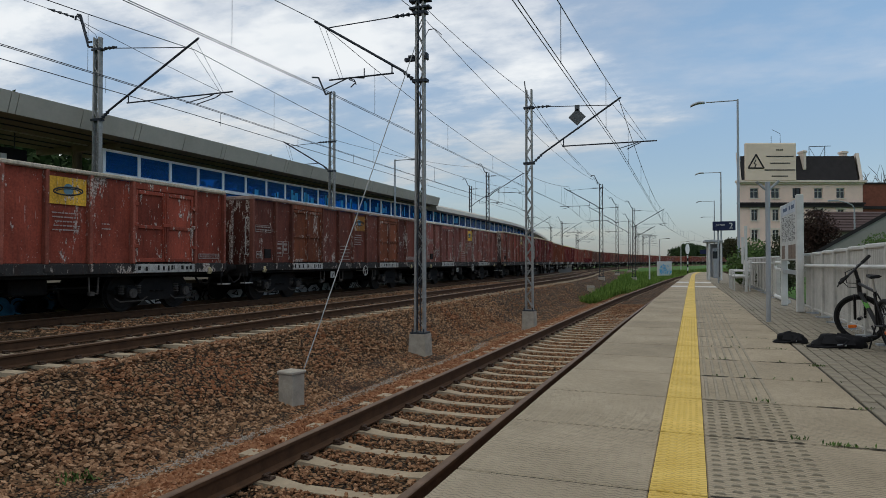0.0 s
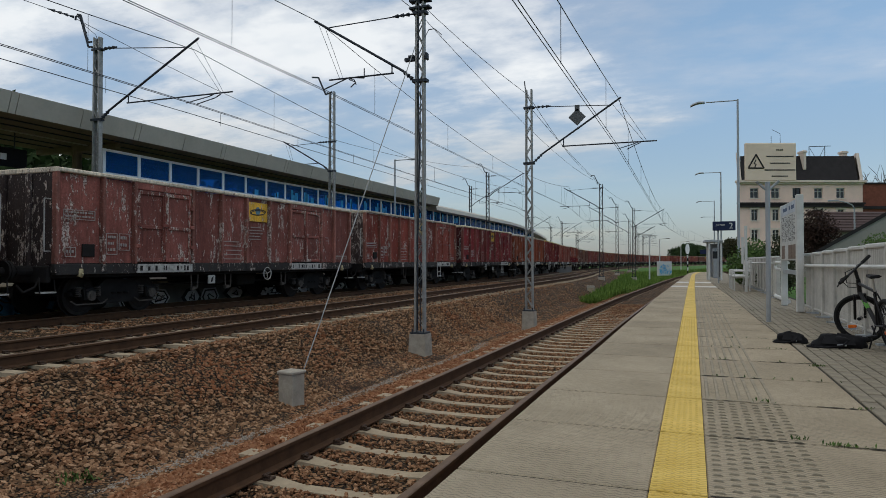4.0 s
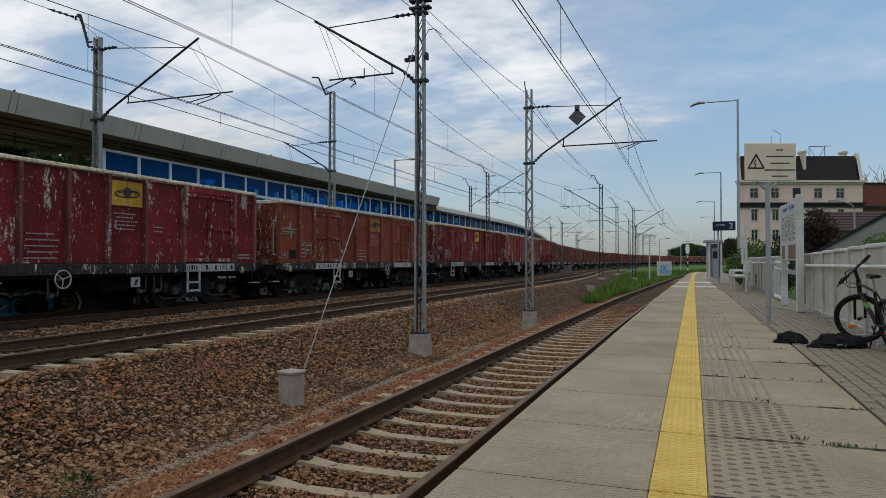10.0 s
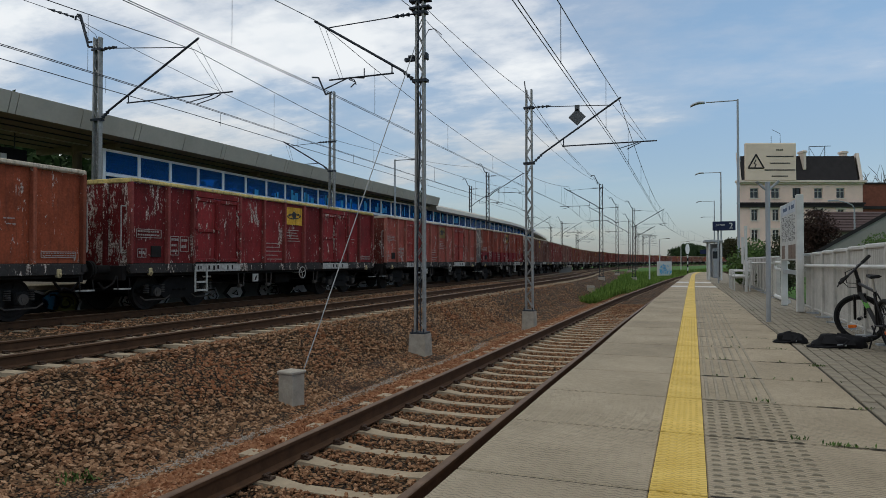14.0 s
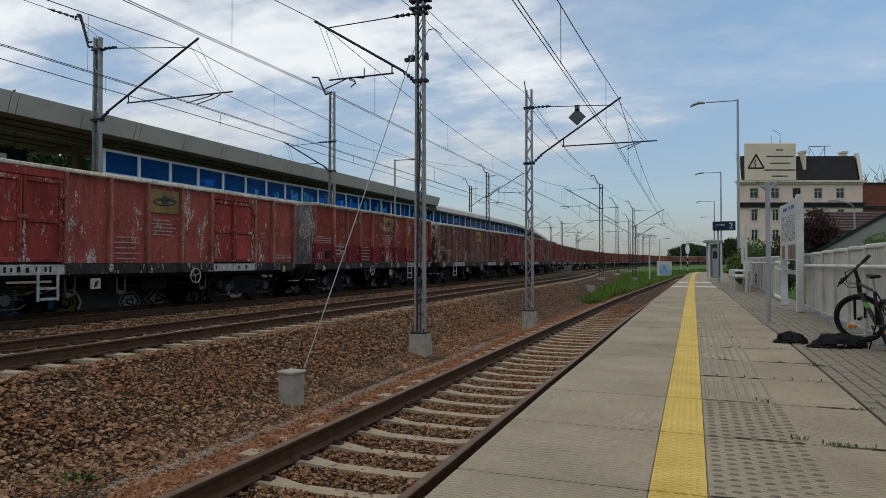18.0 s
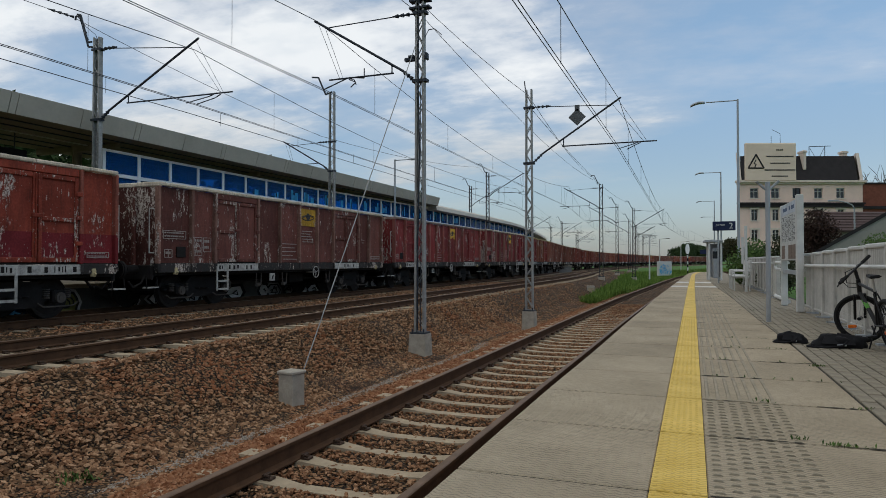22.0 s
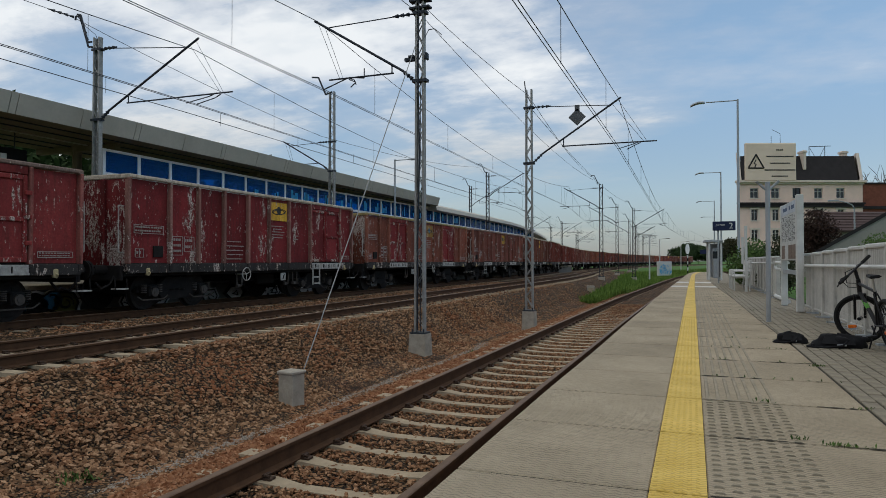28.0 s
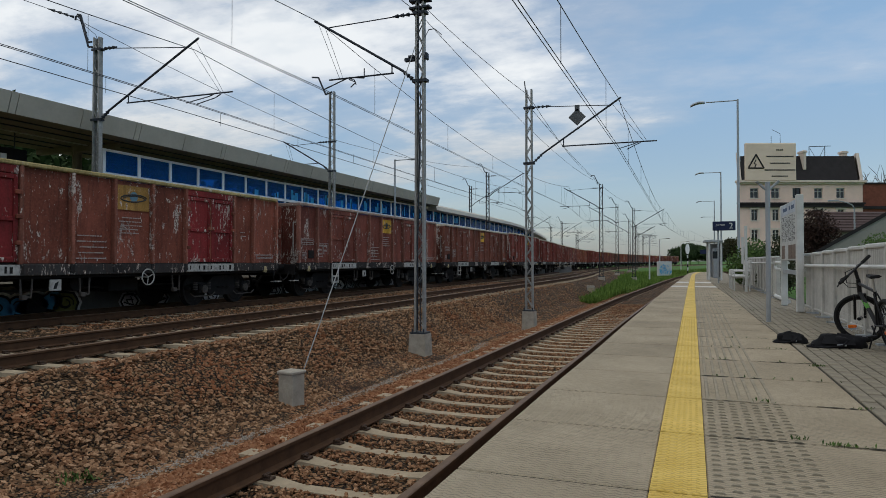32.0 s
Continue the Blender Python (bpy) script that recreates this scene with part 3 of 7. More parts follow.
def bogie_parts(parent, y):
    b = thing("bogie", "", "")
    b.parent = parent
    b.matrix_basis = Matrix.Translation((0, y, 0))
    for sgn in (-1, 1):
        me = Mesh()
        x = sgn * 1.0
        prof = [(-1.25, 0.62), (-1.2, 0.42), (-0.65, 0.40), (-0.5, 0.26), (0.5, 0.26), (0.65, 0.40), (1.2, 0.42), (1.25, 0.62), (0.62, 0.66), (0.4, 0.82), (-0.4, 0.82), (-0.62, 0.66)]
        me.poly([(x - 0.05, a, z) for a, z in prof], (0.1, 0, 0))
        for k in (-0.18, 0.0, 0.18):
            me.ring((x + sgn * 0.07, k, 0.5), (0, 0, 1), 0.055, 0.018, 10, 5)
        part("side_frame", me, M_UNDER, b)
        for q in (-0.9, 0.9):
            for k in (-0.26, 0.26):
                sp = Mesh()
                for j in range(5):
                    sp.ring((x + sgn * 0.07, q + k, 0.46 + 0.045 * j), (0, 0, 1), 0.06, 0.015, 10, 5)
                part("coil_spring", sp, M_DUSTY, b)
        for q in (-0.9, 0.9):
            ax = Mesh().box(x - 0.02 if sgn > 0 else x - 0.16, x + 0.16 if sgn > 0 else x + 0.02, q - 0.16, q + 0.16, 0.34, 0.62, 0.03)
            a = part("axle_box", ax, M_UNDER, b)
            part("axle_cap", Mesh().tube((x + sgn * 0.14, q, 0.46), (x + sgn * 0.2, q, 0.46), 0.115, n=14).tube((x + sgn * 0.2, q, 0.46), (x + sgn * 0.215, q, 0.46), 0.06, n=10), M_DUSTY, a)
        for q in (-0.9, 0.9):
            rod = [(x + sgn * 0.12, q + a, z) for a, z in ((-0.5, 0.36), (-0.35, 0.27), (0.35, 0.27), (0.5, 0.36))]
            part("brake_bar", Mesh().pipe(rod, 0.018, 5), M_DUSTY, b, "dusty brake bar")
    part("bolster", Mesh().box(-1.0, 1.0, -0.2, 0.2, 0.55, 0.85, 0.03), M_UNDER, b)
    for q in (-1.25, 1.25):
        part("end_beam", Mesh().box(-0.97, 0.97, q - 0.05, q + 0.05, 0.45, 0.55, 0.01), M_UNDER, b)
    sets = []
    for q in (-0.9, 0.9):
        me = Mesh().tube((-0.98, 0, 0), (0.98, 0, 0), 0.075, n=10)
        for sgn in (-1, 1):
            x = sgn * 0.75
            me.tube((x - sgn * 0.04, 0, 0), (x - sgn * 0.065, 0, 0), 0.49, n=24)
            me.tube((x - sgn * 0.04, 0, 0), (x + sgn * 0.065, 0, 0), 0.46, 0.455, n=24)
            me.tube((x + sgn * 0.065, 0, 0), (x + sgn * 0.075, 0, 0), 0.38, 0.36, n=20)
            for k in range(4):
                a = math.pi / 2 * k
                me.tube((x + sgn * 0.07, 0.25 * math.cos(a), 0.25 * math.sin(a)), (x + sgn * 0.085, 0.25 * math.cos(a), 0.25 * math.sin(a)), 0.05, n=8)
        w = part("wheelset", me, M_WHEEL, b, at=Matrix.Translation((0, q, 0.46)))
        sets.append(w)
    return b


def placard(parent, y0, y1, z0, z1, blue):
    p = box_part("placard", M_PLACARD, parent, SIDE - 0.005, SIDE + 0.006, y0, y1, z0, z1, 0.0, "faded yellow placard")
    c, h, w = (y0 + y1) / 2, (z1 - z0), (y1 - y0)
    mid = z0 + h * 0.56
    me = Mesh().tube((SIDE + 0.006, c, mid), (SIDE + 0.010, c, mid), h * 0.21, n=16)
    part("emblem", me, M_LOGO_BLUE if blue else M_LOGO, p)
    me = Mesh()
    for r, lift, thick in ((0.40, 0.0, 0.016), (0.34, -0.02, 0.012)):
        pts = []
        for k in range(19):
            a = 2 * math.pi * k / 18
            u, v = r * w * math.cos(a), r * h * 0.36 * math.sin(a)
            pts.append((SIDE + 0.009, c + u, mid - h * 0.06 + lift + v + u * 0.06))
        for q, r2 in zip(pts, pts[1:]):
            me.tube(q, r2, thick, n=4)
    part("emblem_ring", me, M_LOGO, p)


def stencil(parent, y0, z0, width, lines, step=0.09, seed=1):
    """Unreadable stencilled lines as short bars."""
    rng = random.Random(seed)
    me = Mesh()
    for k in range(lines):
        y = y0 + rng.uniform(0, 0.1)
        while y < y0 + width * rng.uniform(0.7, 1.0):
            w = rng.uniform(0.02, 0.07)
            me.box(SIDE - 0.008, SIDE + 0.004, y, y + w, z0 - k * step - 0.026, z0 - k * step)
            y += w + rng.uniform(0.01, 0.03)
    tagged(part("stencil", me, M_MARK, parent), kind="stuff")


def table(parent, y0, y1, z0, z1, cols, lines, seed):
    """A framed field of unreadable stencilled lines."""
    me, e = Mesh(), 0.014
    lo, hi = SIDE - 0.008, SIDE + 0.004
    for y in [y0 + (y1 - y0) * k / cols for k in range(cols + 1)]:
        me.box(lo, hi, y - e / 2, y + e / 2, z0, z1)
    for z in (z0, z1):
        me.box(lo, hi + 0.001, y0, y1, z - e / 2, z + e / 2)
    part("stencil_frame", me, M_MARK, parent)
    step = (z1 - z0) / (lines + 0.3)
    rng = random.Random(seed)
    me = Mesh()
    for k in range(lines):
        y, z = y0 + 0.04, z1 - step * (k + 0.35)
        while y < y1 - 0.08:
            w = rng.uniform(0.025, 0.06)
            me.box(lo, hi, y, y + w, z - step * 0.42, z)
            y += w + rng.uniform(0.015, 0.035)
    tagged(part("stencil", me, M_MARK, parent), kind="stuff")


def hand_wheel(t, at):
    hw = Mesh().ring((SIDE + 0.1, at, 0.86), (1, 0, 0), 0.19, 0.016, 18, 6)
    for k in range(3):
        ang = 2.1 * k + 0.4
        hw.tube((SIDE + 0.1, at, 0.86), (SIDE + 0.1, at + 0.19 * math.cos(ang), 0.86 + 0.19 * math.sin(ang)), 0.012)
    hw.tube((SIDE - 0.3, at, 0.86), (SIDE + 0.1, at, 0.86), 0.025)
    part("handbrake_wheel", hw, M_SILL, t)


def wagon(length, doors, posts, placard_bay, label, ladder=False, blue=False, dented=False, seed=1, TOP=TOP):
    """An open goods wagon; the local y axis runs along the train, z is zero at the rail head."""
    t = thing("goods_wagon", label, "goods wagon", group="wagons of the goods train")
    h = length / 2 - 0.64
    rng = random.Random(seed)
    # frame
    me = Mesh()
    for sgn in (-1, 1):
        x = sgn * (SIDE - 0.12)
        me.box(x - 0.05, x + 0.05, -h, h, FLOOR - 0.32, FLOOR - 0.02, 0.01)
        me.box(x - 0.1, x + 0.1, -h, h, FLOOR - 0.05, FLOOR, 0.01)
    me.box(-0.15, 0.15, -h, h, FLOOR - 0.4, FLOOR - 0.05)
    for k in range(7):
        y = -h + 0.3 + k * (2 * h - 0.6) / 6
        me.box(-SIDE + 0.1, SIDE - 0.1, y - 0.06, y + 0.06, FLOOR - 0.25, FLOOR - 0.05)
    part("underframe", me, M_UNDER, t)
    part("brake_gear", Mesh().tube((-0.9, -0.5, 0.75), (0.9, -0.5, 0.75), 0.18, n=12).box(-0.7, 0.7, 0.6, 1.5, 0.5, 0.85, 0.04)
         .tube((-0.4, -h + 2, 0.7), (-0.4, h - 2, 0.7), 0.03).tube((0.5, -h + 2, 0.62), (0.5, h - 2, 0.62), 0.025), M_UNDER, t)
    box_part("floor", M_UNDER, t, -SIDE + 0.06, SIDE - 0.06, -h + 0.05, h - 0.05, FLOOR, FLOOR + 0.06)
    # sides: posts, panels, doors, rails
    for sgn in (-1, 1):
        for y in posts:
            x0, x1 = (SIDE - 0.06, SIDE + 0.085) if sgn > 0 else (-SIDE - 0.085, -SIDE + 0.06)
            part("side_post", Mesh().box(x0, x1, y - 0.042, y + 0.042, FLOOR - 0.02, TOP - 0.09, 0.016), M_WAGON, t)
            if sgn > 0:
                part("post_foot", Mesh().box(x0, x1 - 0.01, y - 0.06, y + 0.06, FLOOR - 0.2, FLOOR - 0.024, 0.012), M_SIDESILL, t)
        for a, b in zip(posts, posts[1:]):
            c = (a + b) / 2
            door = any(abs(c - d) < 0.3 for d in doors)
            if not door:
                me = Mesh()
                z0, z1 = FLOOR - 0.02, TOP - 0.1
                bulge = 0.05 if dented else 0.0
                heights = (0, 0.15, 0.296, 0.304, 0.326, 0.334, 0.5, 0.67, 0.84, 1)
                cols, rws = 6, len(heights) - 1
                vs = []
                for i in range(cols + 1):
                    for j in range(rws + 1):
                        up = heights[j]
                        d = 0.014 * noise.noise(Vector((a * 3 + i * 0.7, seed * 5 + up * 4, sgn))) - 0.01
                        d += bulge * math.sin(math.pi * i / cols) * math.sin(math.pi * up)
                        d -= 0.005 if j in (3, 4) and seed % 3 == 0 else 0.0
                        vs.append((sgn * (SIDE - 0.02 + d), a + 0.05 + (b - a - 0.1) * i / cols, z0 + (z1 - z0) * up))
                q = rws + 1
                me.add(vs, [(i * q + j, (i + 1) * q + j, (i + 1) * q + j + 1, i * q + j + 1) for i in range(cols) for j in range(rws)])
                inner = [(sgn * (SIDE - 0.05), y, z) for _, y, z in vs]
                me.add(inner, [(i * q + j, i * q + j + 1, (i + 1) * q + j + 1, (i + 1) * q + j) for i in range(cols) for j in range(rws)])
                part("side_panel", me, M_WAGON, t)
            else:
                head = Mesh().box(min(sgn * (SIDE - 0.05), sgn * (SIDE + 0.05)), max(sgn * (SIDE - 0.05), sgn * (SIDE + 0.05)), a + 0.05, b - 0.05, TOP - 0.26, TOP - 0.09, 0.015)
                part("door_head", head, M_WAGON, t)
                for l0, l1 in ((a + 0.06, c - 0.012), (c + 0.012, b - 0.06)):
                    z0, z1 = FLOOR + 0.02, TOP - 0.27
                    lo, hi = (SIDE - 0.03, SIDE + 0.005) if sgn > 0 else (-SIDE - 0.005, -SIDE + 0.03)
                    leaf = part("door_leaf", Mesh().box(lo, hi, l0, l1, z0, z1, 0.006), M_WAGON, t)
                    fr = Mesh()
                    lo, hi = (SIDE, SIDE + 0.045) if sgn > 0 else (-SIDE - 0.045, -SIDE)
                    fr.box(lo, hi, l0, l0 + 0.09, z0, z1, 0.012).box(lo, hi, l1 - 0.09, l1, z0, z1, 0.012)
                    fr.box(lo, hi, l0 + 0.09, l1 - 0.09, z0, z0 + 0.1, 0.012).box(lo, hi, l0 + 0.09, l1 - 0.09, z1 - 0.1, z1, 0.012)
                    if rng.random() < 0.8 or seed % 2:
                        fr.box(lo, hi, l0 + 0.09, l1 - 0.09, (z0 + z1) / 2 - 0.06, (z0 + z1) / 2 + 0.03, 0.012)
                    part("leaf_frame", fr, M_WAGON, leaf)
                    edge = l0 if l0 < c - 0.3 else l1
                    for up in (0.22, 0.52, 0.8) if sgn > 0 else ():
                        zz = z0 + (z1 - z0) * up
                        part("hinge", Mesh().box(SIDE + 0.03, SIDE + 0.095, edge - 0.07, edge + 0.07, zz - 0.045, zz + 0.045, 0.012), M_WAGON, leaf)
                bar = Mesh().tube((sgn * (SIDE + 0.06), c - 0.05, FLOOR + 0.1), (sgn * (SIDE + 0.06), c - 0.05, TOP - 0.3), 0.018)
                bar.box(min(sgn * (SIDE + 0.03), sgn * (SIDE + 0.09)), max(sgn * (SIDE + 0.03), sgn * (SIDE + 0.09)), c - 0.13, c + 0.1, (FLOOR + TOP) / 2 - 0.12, (FLOOR + TOP) / 2 - 0.04, 0.01)
                part("door_bar", bar, M_WAGON, t)
                lo, hi = (SIDE - 0.02, SIDE + 0.075) if sgn > 0 else (-SIDE - 0.075, -SIDE + 0.02)
                part("door_sill", Mesh().box(lo, hi, a + 0.02, b - 0.02, FLOOR - 0.24, FLOOR - 0.03, 0.01), M_SILL, t, "chipped white door sill")
                mk = Mesh()
                yy = a + 0.12
                while yy < b - 0.2:
                    w = rng.uniform(0.02, 0.09)
                    if rng.random() < 0.6:
                        mk.box(hi - 0.002 if sgn > 0 else lo - 0.003, hi + 0.003 if sgn > 0 else lo + 0.002, yy, yy + w, FLOOR - 0.2 + rng.uniform(0, 0.03), FLOOR - 0.09 + rng.uniform(0, 0.03))
                    yy += w + rng.uniform(0.02, 0.16)
                if sgn > 0:
                    tagged(part("sill_marks", mk, M_UNDER, t), kind="stuff")
        lo, hi = (SIDE - 0.07, SIDE + 0.075) if sgn > 0 else (-SIDE - 0.075, -SIDE + 0.07)
        part("top_rail", Mesh().box(lo, hi, -h, h, TOP - 0.09, TOP, 0.02), M_WAGON_RAIL, t, "pale worn top rail")
        lo, hi = (SIDE - 0.05, SIDE + 0.05) if sgn > 0 else (-SIDE - 0.05, -SIDE + 0.05)
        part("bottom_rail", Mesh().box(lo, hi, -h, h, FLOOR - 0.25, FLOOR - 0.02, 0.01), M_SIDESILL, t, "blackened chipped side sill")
    # ends
    for sgn in (-1, 1):
        y = sgn * h
        lo, hi = min(y, y - sgn * 0.06), max(y, y - sgn * 0.06)
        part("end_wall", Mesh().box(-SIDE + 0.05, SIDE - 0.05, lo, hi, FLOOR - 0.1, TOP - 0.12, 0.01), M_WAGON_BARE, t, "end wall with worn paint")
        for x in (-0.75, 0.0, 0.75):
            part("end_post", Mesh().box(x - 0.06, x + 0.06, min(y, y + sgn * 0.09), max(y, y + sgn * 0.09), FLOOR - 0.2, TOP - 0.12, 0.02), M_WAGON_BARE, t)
        part("end_rail", Mesh().box(-SIDE - 0.07, SIDE + 0.07, lo - 0.03, hi + 0.03, TOP - 0.12, TOP - 0.004, 0.02), M_WAGON_RAIL, t)
        part("headstock", Mesh().box(-SIDE + 0.08, SIDE - 0.08, min(y, y + sgn * 0.1), max(y, y + sgn * 0.1), FLOOR - 0.42, FLOOR - 0.06, 0.02), M_UNDER, t)
        for x in (-0.875, 0.875):
            bf = Mesh().tube((x, y + sgn * 0.1, 1.04), (x, y + sgn * 0.45, 1.04), 0.11, n=12).tube((x, y + sgn * 0.45, 1.04), (x, y + sgn * 0.58, 1.04), 0.085, n=12)
            bf.tube((x, y + sgn * 0.58, 1.04), (x, y + sgn * 0.63, 1.04), 0.22, 0.21, n=18)
            part("buffer", bf, M_UNDER, t)
        cp = Mesh().box(-0.06, 0.06, min(y, y + sgn * 0.45), max(y, y + sgn * 0.45), 0.98, 1.1, 0.02)
        cp.tube((0, y + sgn * 0.4, 0.95), (0, y + sgn * 0.62, 0.8), 0.04).tube((0.25, y + sgn * 0.12, 0.95), (0.2, y + sgn * 0.5, 0.55), 0.03).tube((0.2, y + sgn * 0.5, 0.55), (0.1, y + sgn * 0.64, 0.62), 0.03)
        part("coupling", cp, M_UNDER, t)
        hr = Mesh().pipe([(SIDE - 0.08, y + sgn * 0.02, 2.55), (SIDE - 0.08, y + sgn * 0.17, 2.55), (SIDE - 0.08, y + sgn * 0.17, 1.45), (SIDE - 0.08, y + sgn * 0.02, 1.45)], 0.016)
        part("grab_rail", hr, M_SILL, t)
        ya, yb = sorted((y - sgn * 0.05, y + sgn * 0.3))
        st = Mesh().pipe([(SIDE - 0.05, ya, FLOOR - 0.3), (SIDE - 0.02, ya, 0.58), (SIDE - 0.02, yb, 0.58), (SIDE - 0.05, yb, FLOOR - 0.35)], 0.014)
        part("step_hanger", st, M_UNDER, t)
        part("corner_step", Mesh().box(SIDE - 0.16, SIDE + 0.02, ya, yb, 0.575, 0.605), M_SILL, t)
        hk = Mesh().box(SIDE - 0.02, SIDE + 0.07, y - sgn * 0.62 - 0.06, y - sgn * 0.62 + 0.06, FLOOR - 0.3, FLOOR - 0.12, 0.02)
        hk.tube((SIDE + 0.05, y - sgn * 0.62, FLOOR - 0.3), (SIDE + 0.1, y - sgn * 0.62, FLOOR - 0.22), 0.03)
        part("rope_hook", hk, M_HOOK, t)
    # writing, placard, wheel, ladder
    a, b = posts[placard_bay], posts[placard_bay + 1]
    placard(t, a + 0.09, b - 0.09, TOP - 0.78, TOP - 0.2, blue)
    stencil(t, a + 0.15, TOP - 0.95, (b - a) * 0.7, 5, 0.09, seed)
    plain_bays = [(p, q) for p, q in zip(posts, posts[1:]) if not any(abs((p + q) / 2 - d) < 0.3 for d in doors)]
    p, q = plain_bays[0]
    up = FLOOR + (0.62, 0.72, 0.95)[seed % 3]
    table(t, p + 0.2, q - 0.2, up, up + 0.2, 1, 2, seed)
    table(t, p + 0.24, p + 0.5, FLOOR + 0.14, FLOOR + 0.34, 2, 1, seed + 1)
    part("label_clip", Mesh().box(SIDE - 0.03, SIDE + 0.008, q - 0.52, q - 0.2, FLOOR + 0.14, FLOOR + 0.42, 0.006), M_UNDER, t)
    p, q = plain_bays[1]
    table(t, p + 0.12, (p + q) / 2 - 0.04, FLOOR + 0.2, FLOOR + 0.68, 1, 3, seed + 2)
    table(t, (p + q) / 2 + 0.02, q - 0.14, FLOOR + 0.3, FLOOR + 0.68, 1, 2, seed + 4)
    p, q = plain_bays[3]
    stencil(t, p + 0.12, FLOOR + 0.62, (q - p) * 0.8, 5, 0.125, seed + 5)
    p, q = plain_bays[-1]
    table(t, p + 0.2, q - 0.16, FLOOR + 0.12, FLOOR + 0.24, 1, 2, seed + 7)
    stencil(t, plain_bays[-2][0] + 0.3, FLOOR + 0.9, 0.3, 2, 0.11, seed + 8)
    if not (blue and len(doors) == 2 and doors[0] < -4 or blue and len(doors) == 1):
        hand_wheel(t, (1.6 if ladder and ladder > 0 else 0.95) if length == LONG else -1.12)
    if ladder:
        d = doors[0] + ladder
        me = Mesh()
        me.box(SIDE + 0.06, SIDE + 0.09, d - 0.25, d - 0.2, 0.42, FLOOR - 0.1).box(SIDE + 0.06, SIDE + 0.09, d + 0.2, d + 0.25, 0.42, FLOOR - 0.1)
        for z in (0.44, 0.66):
            me.box(SIDE + 0.05, SIDE + 0.12, d - 0.2, d + 0.2, z, z + 0.05)
        part("step_ladder", me, M_SILL, t, "white step ladder")
    bx = Mesh().box(SIDE - 0.06, SIDE - 0.02, *((-1.6, -1.32) if length == LONG else (0.82, 1.1)), 0.62, 0.86, 0.01)
    plate = part("instruction_plate", bx, M_SILL, t)
    ya = -1.6 if length == LONG else 0.82
    part("plate_mark", Mesh().poly([(SIDE - 0.021, ya + 0.08, 0.66), (SIDE - 0.021, ya + 0.15, 0.66), (SIDE - 0.021, ya + 0.21, 0.82), (SIDE - 0.021, ya + 0.12, 0.78)], (0.004, 0, 0)), M_INKBLACK, plate)
    for y in (-h + 4.3, h - 4.3, ya + 0.9):
        vh = Mesh().pipe([(SIDE - 0.1, y - 0.12, FLOOR - 0.25), (SIDE - 0.1, y - 0.1, 0.55), (SIDE - 0.1, y + 0.12, 0.5), (SIDE - 0.1, y + 0.15, FLOOR - 0.25)], 0.02, 5)
        vh.box(SIDE - 0.16, SIDE - 0.06, y - 0.1, y + 0.02, 0.46, 0.56, 0.01)
        part("brake_hanger", vh, M_DUSTY, t)
    hose = [(SIDE - 0.3, -h - 0.05, 0.95), (SIDE - 0.3, -h - 0.2, 0.7), (SIDE - 0.3, -h - 0.45, 0.6), (SIDE - 0.3, -h - 0.6, 0.75)]
    part("brake_hose", Mesh().pipe(hose, 0.025, 6), M_UNDER, t)
    for y in (-(length / 2 - 2.72), length / 2 - 2.72):
        bogie_parts(t, y)
    return t


KINDS = {}


def kind_of(key):
    """The first wagon of each build; later ones are copies."""
    length, doors, bay, ladder, blue, dented = key
    h = length / 2 - 0.64
    posts = [p - length / 2 for p in POSTS[key[:2]]]
    return wagon(length, doors, posts, bay, "open goods wagon", ladder, blue, dented, len(KINDS) + 1, TOP if length == LONG else TOP + 0.09)


D2, D1, DS = (-3.275, 3.275), (-4.145, 4.13), (3.525,)
POSTS = {(LONG, D2): [0.66, 1.85, 2.77, 4.72, 5.9, 7.02, 8.17, 9.32, 11.27, 12.2, 13.38],
         (LONG, D1): [0.66, 1.85, 3.9, 4.9, 5.87, 6.85, 7.82, 8.9, 10.1, 12.2, 13.38],
         (SHORT, DS): [0.66, 2.0, 3.05, 4.1, 5.2, 6.25, 7.35, 8.65, 10.7, 11.64]}
K_A = (LONG, D1, 6, False, True, False)
K_B = (LONG, D2, 5, -0.72, False, False)
K_BR = (LONG, D2, 5, 0.55, False, False)
K_B2 = (LONG, D2, 5, False, True, False)
K_C = (SHORT, DS, 5, -0.7, False, False)
K_C2 = (SHORT, DS, 5, -0.7, True, False)
K_D = (LONG, D1, 6, False, False, True)
PALE, OCHRE, DULL = (0.66, 0.56, 0.43), (0.62, 0.47, 0.17), (0.36, 0.25, 0.20)
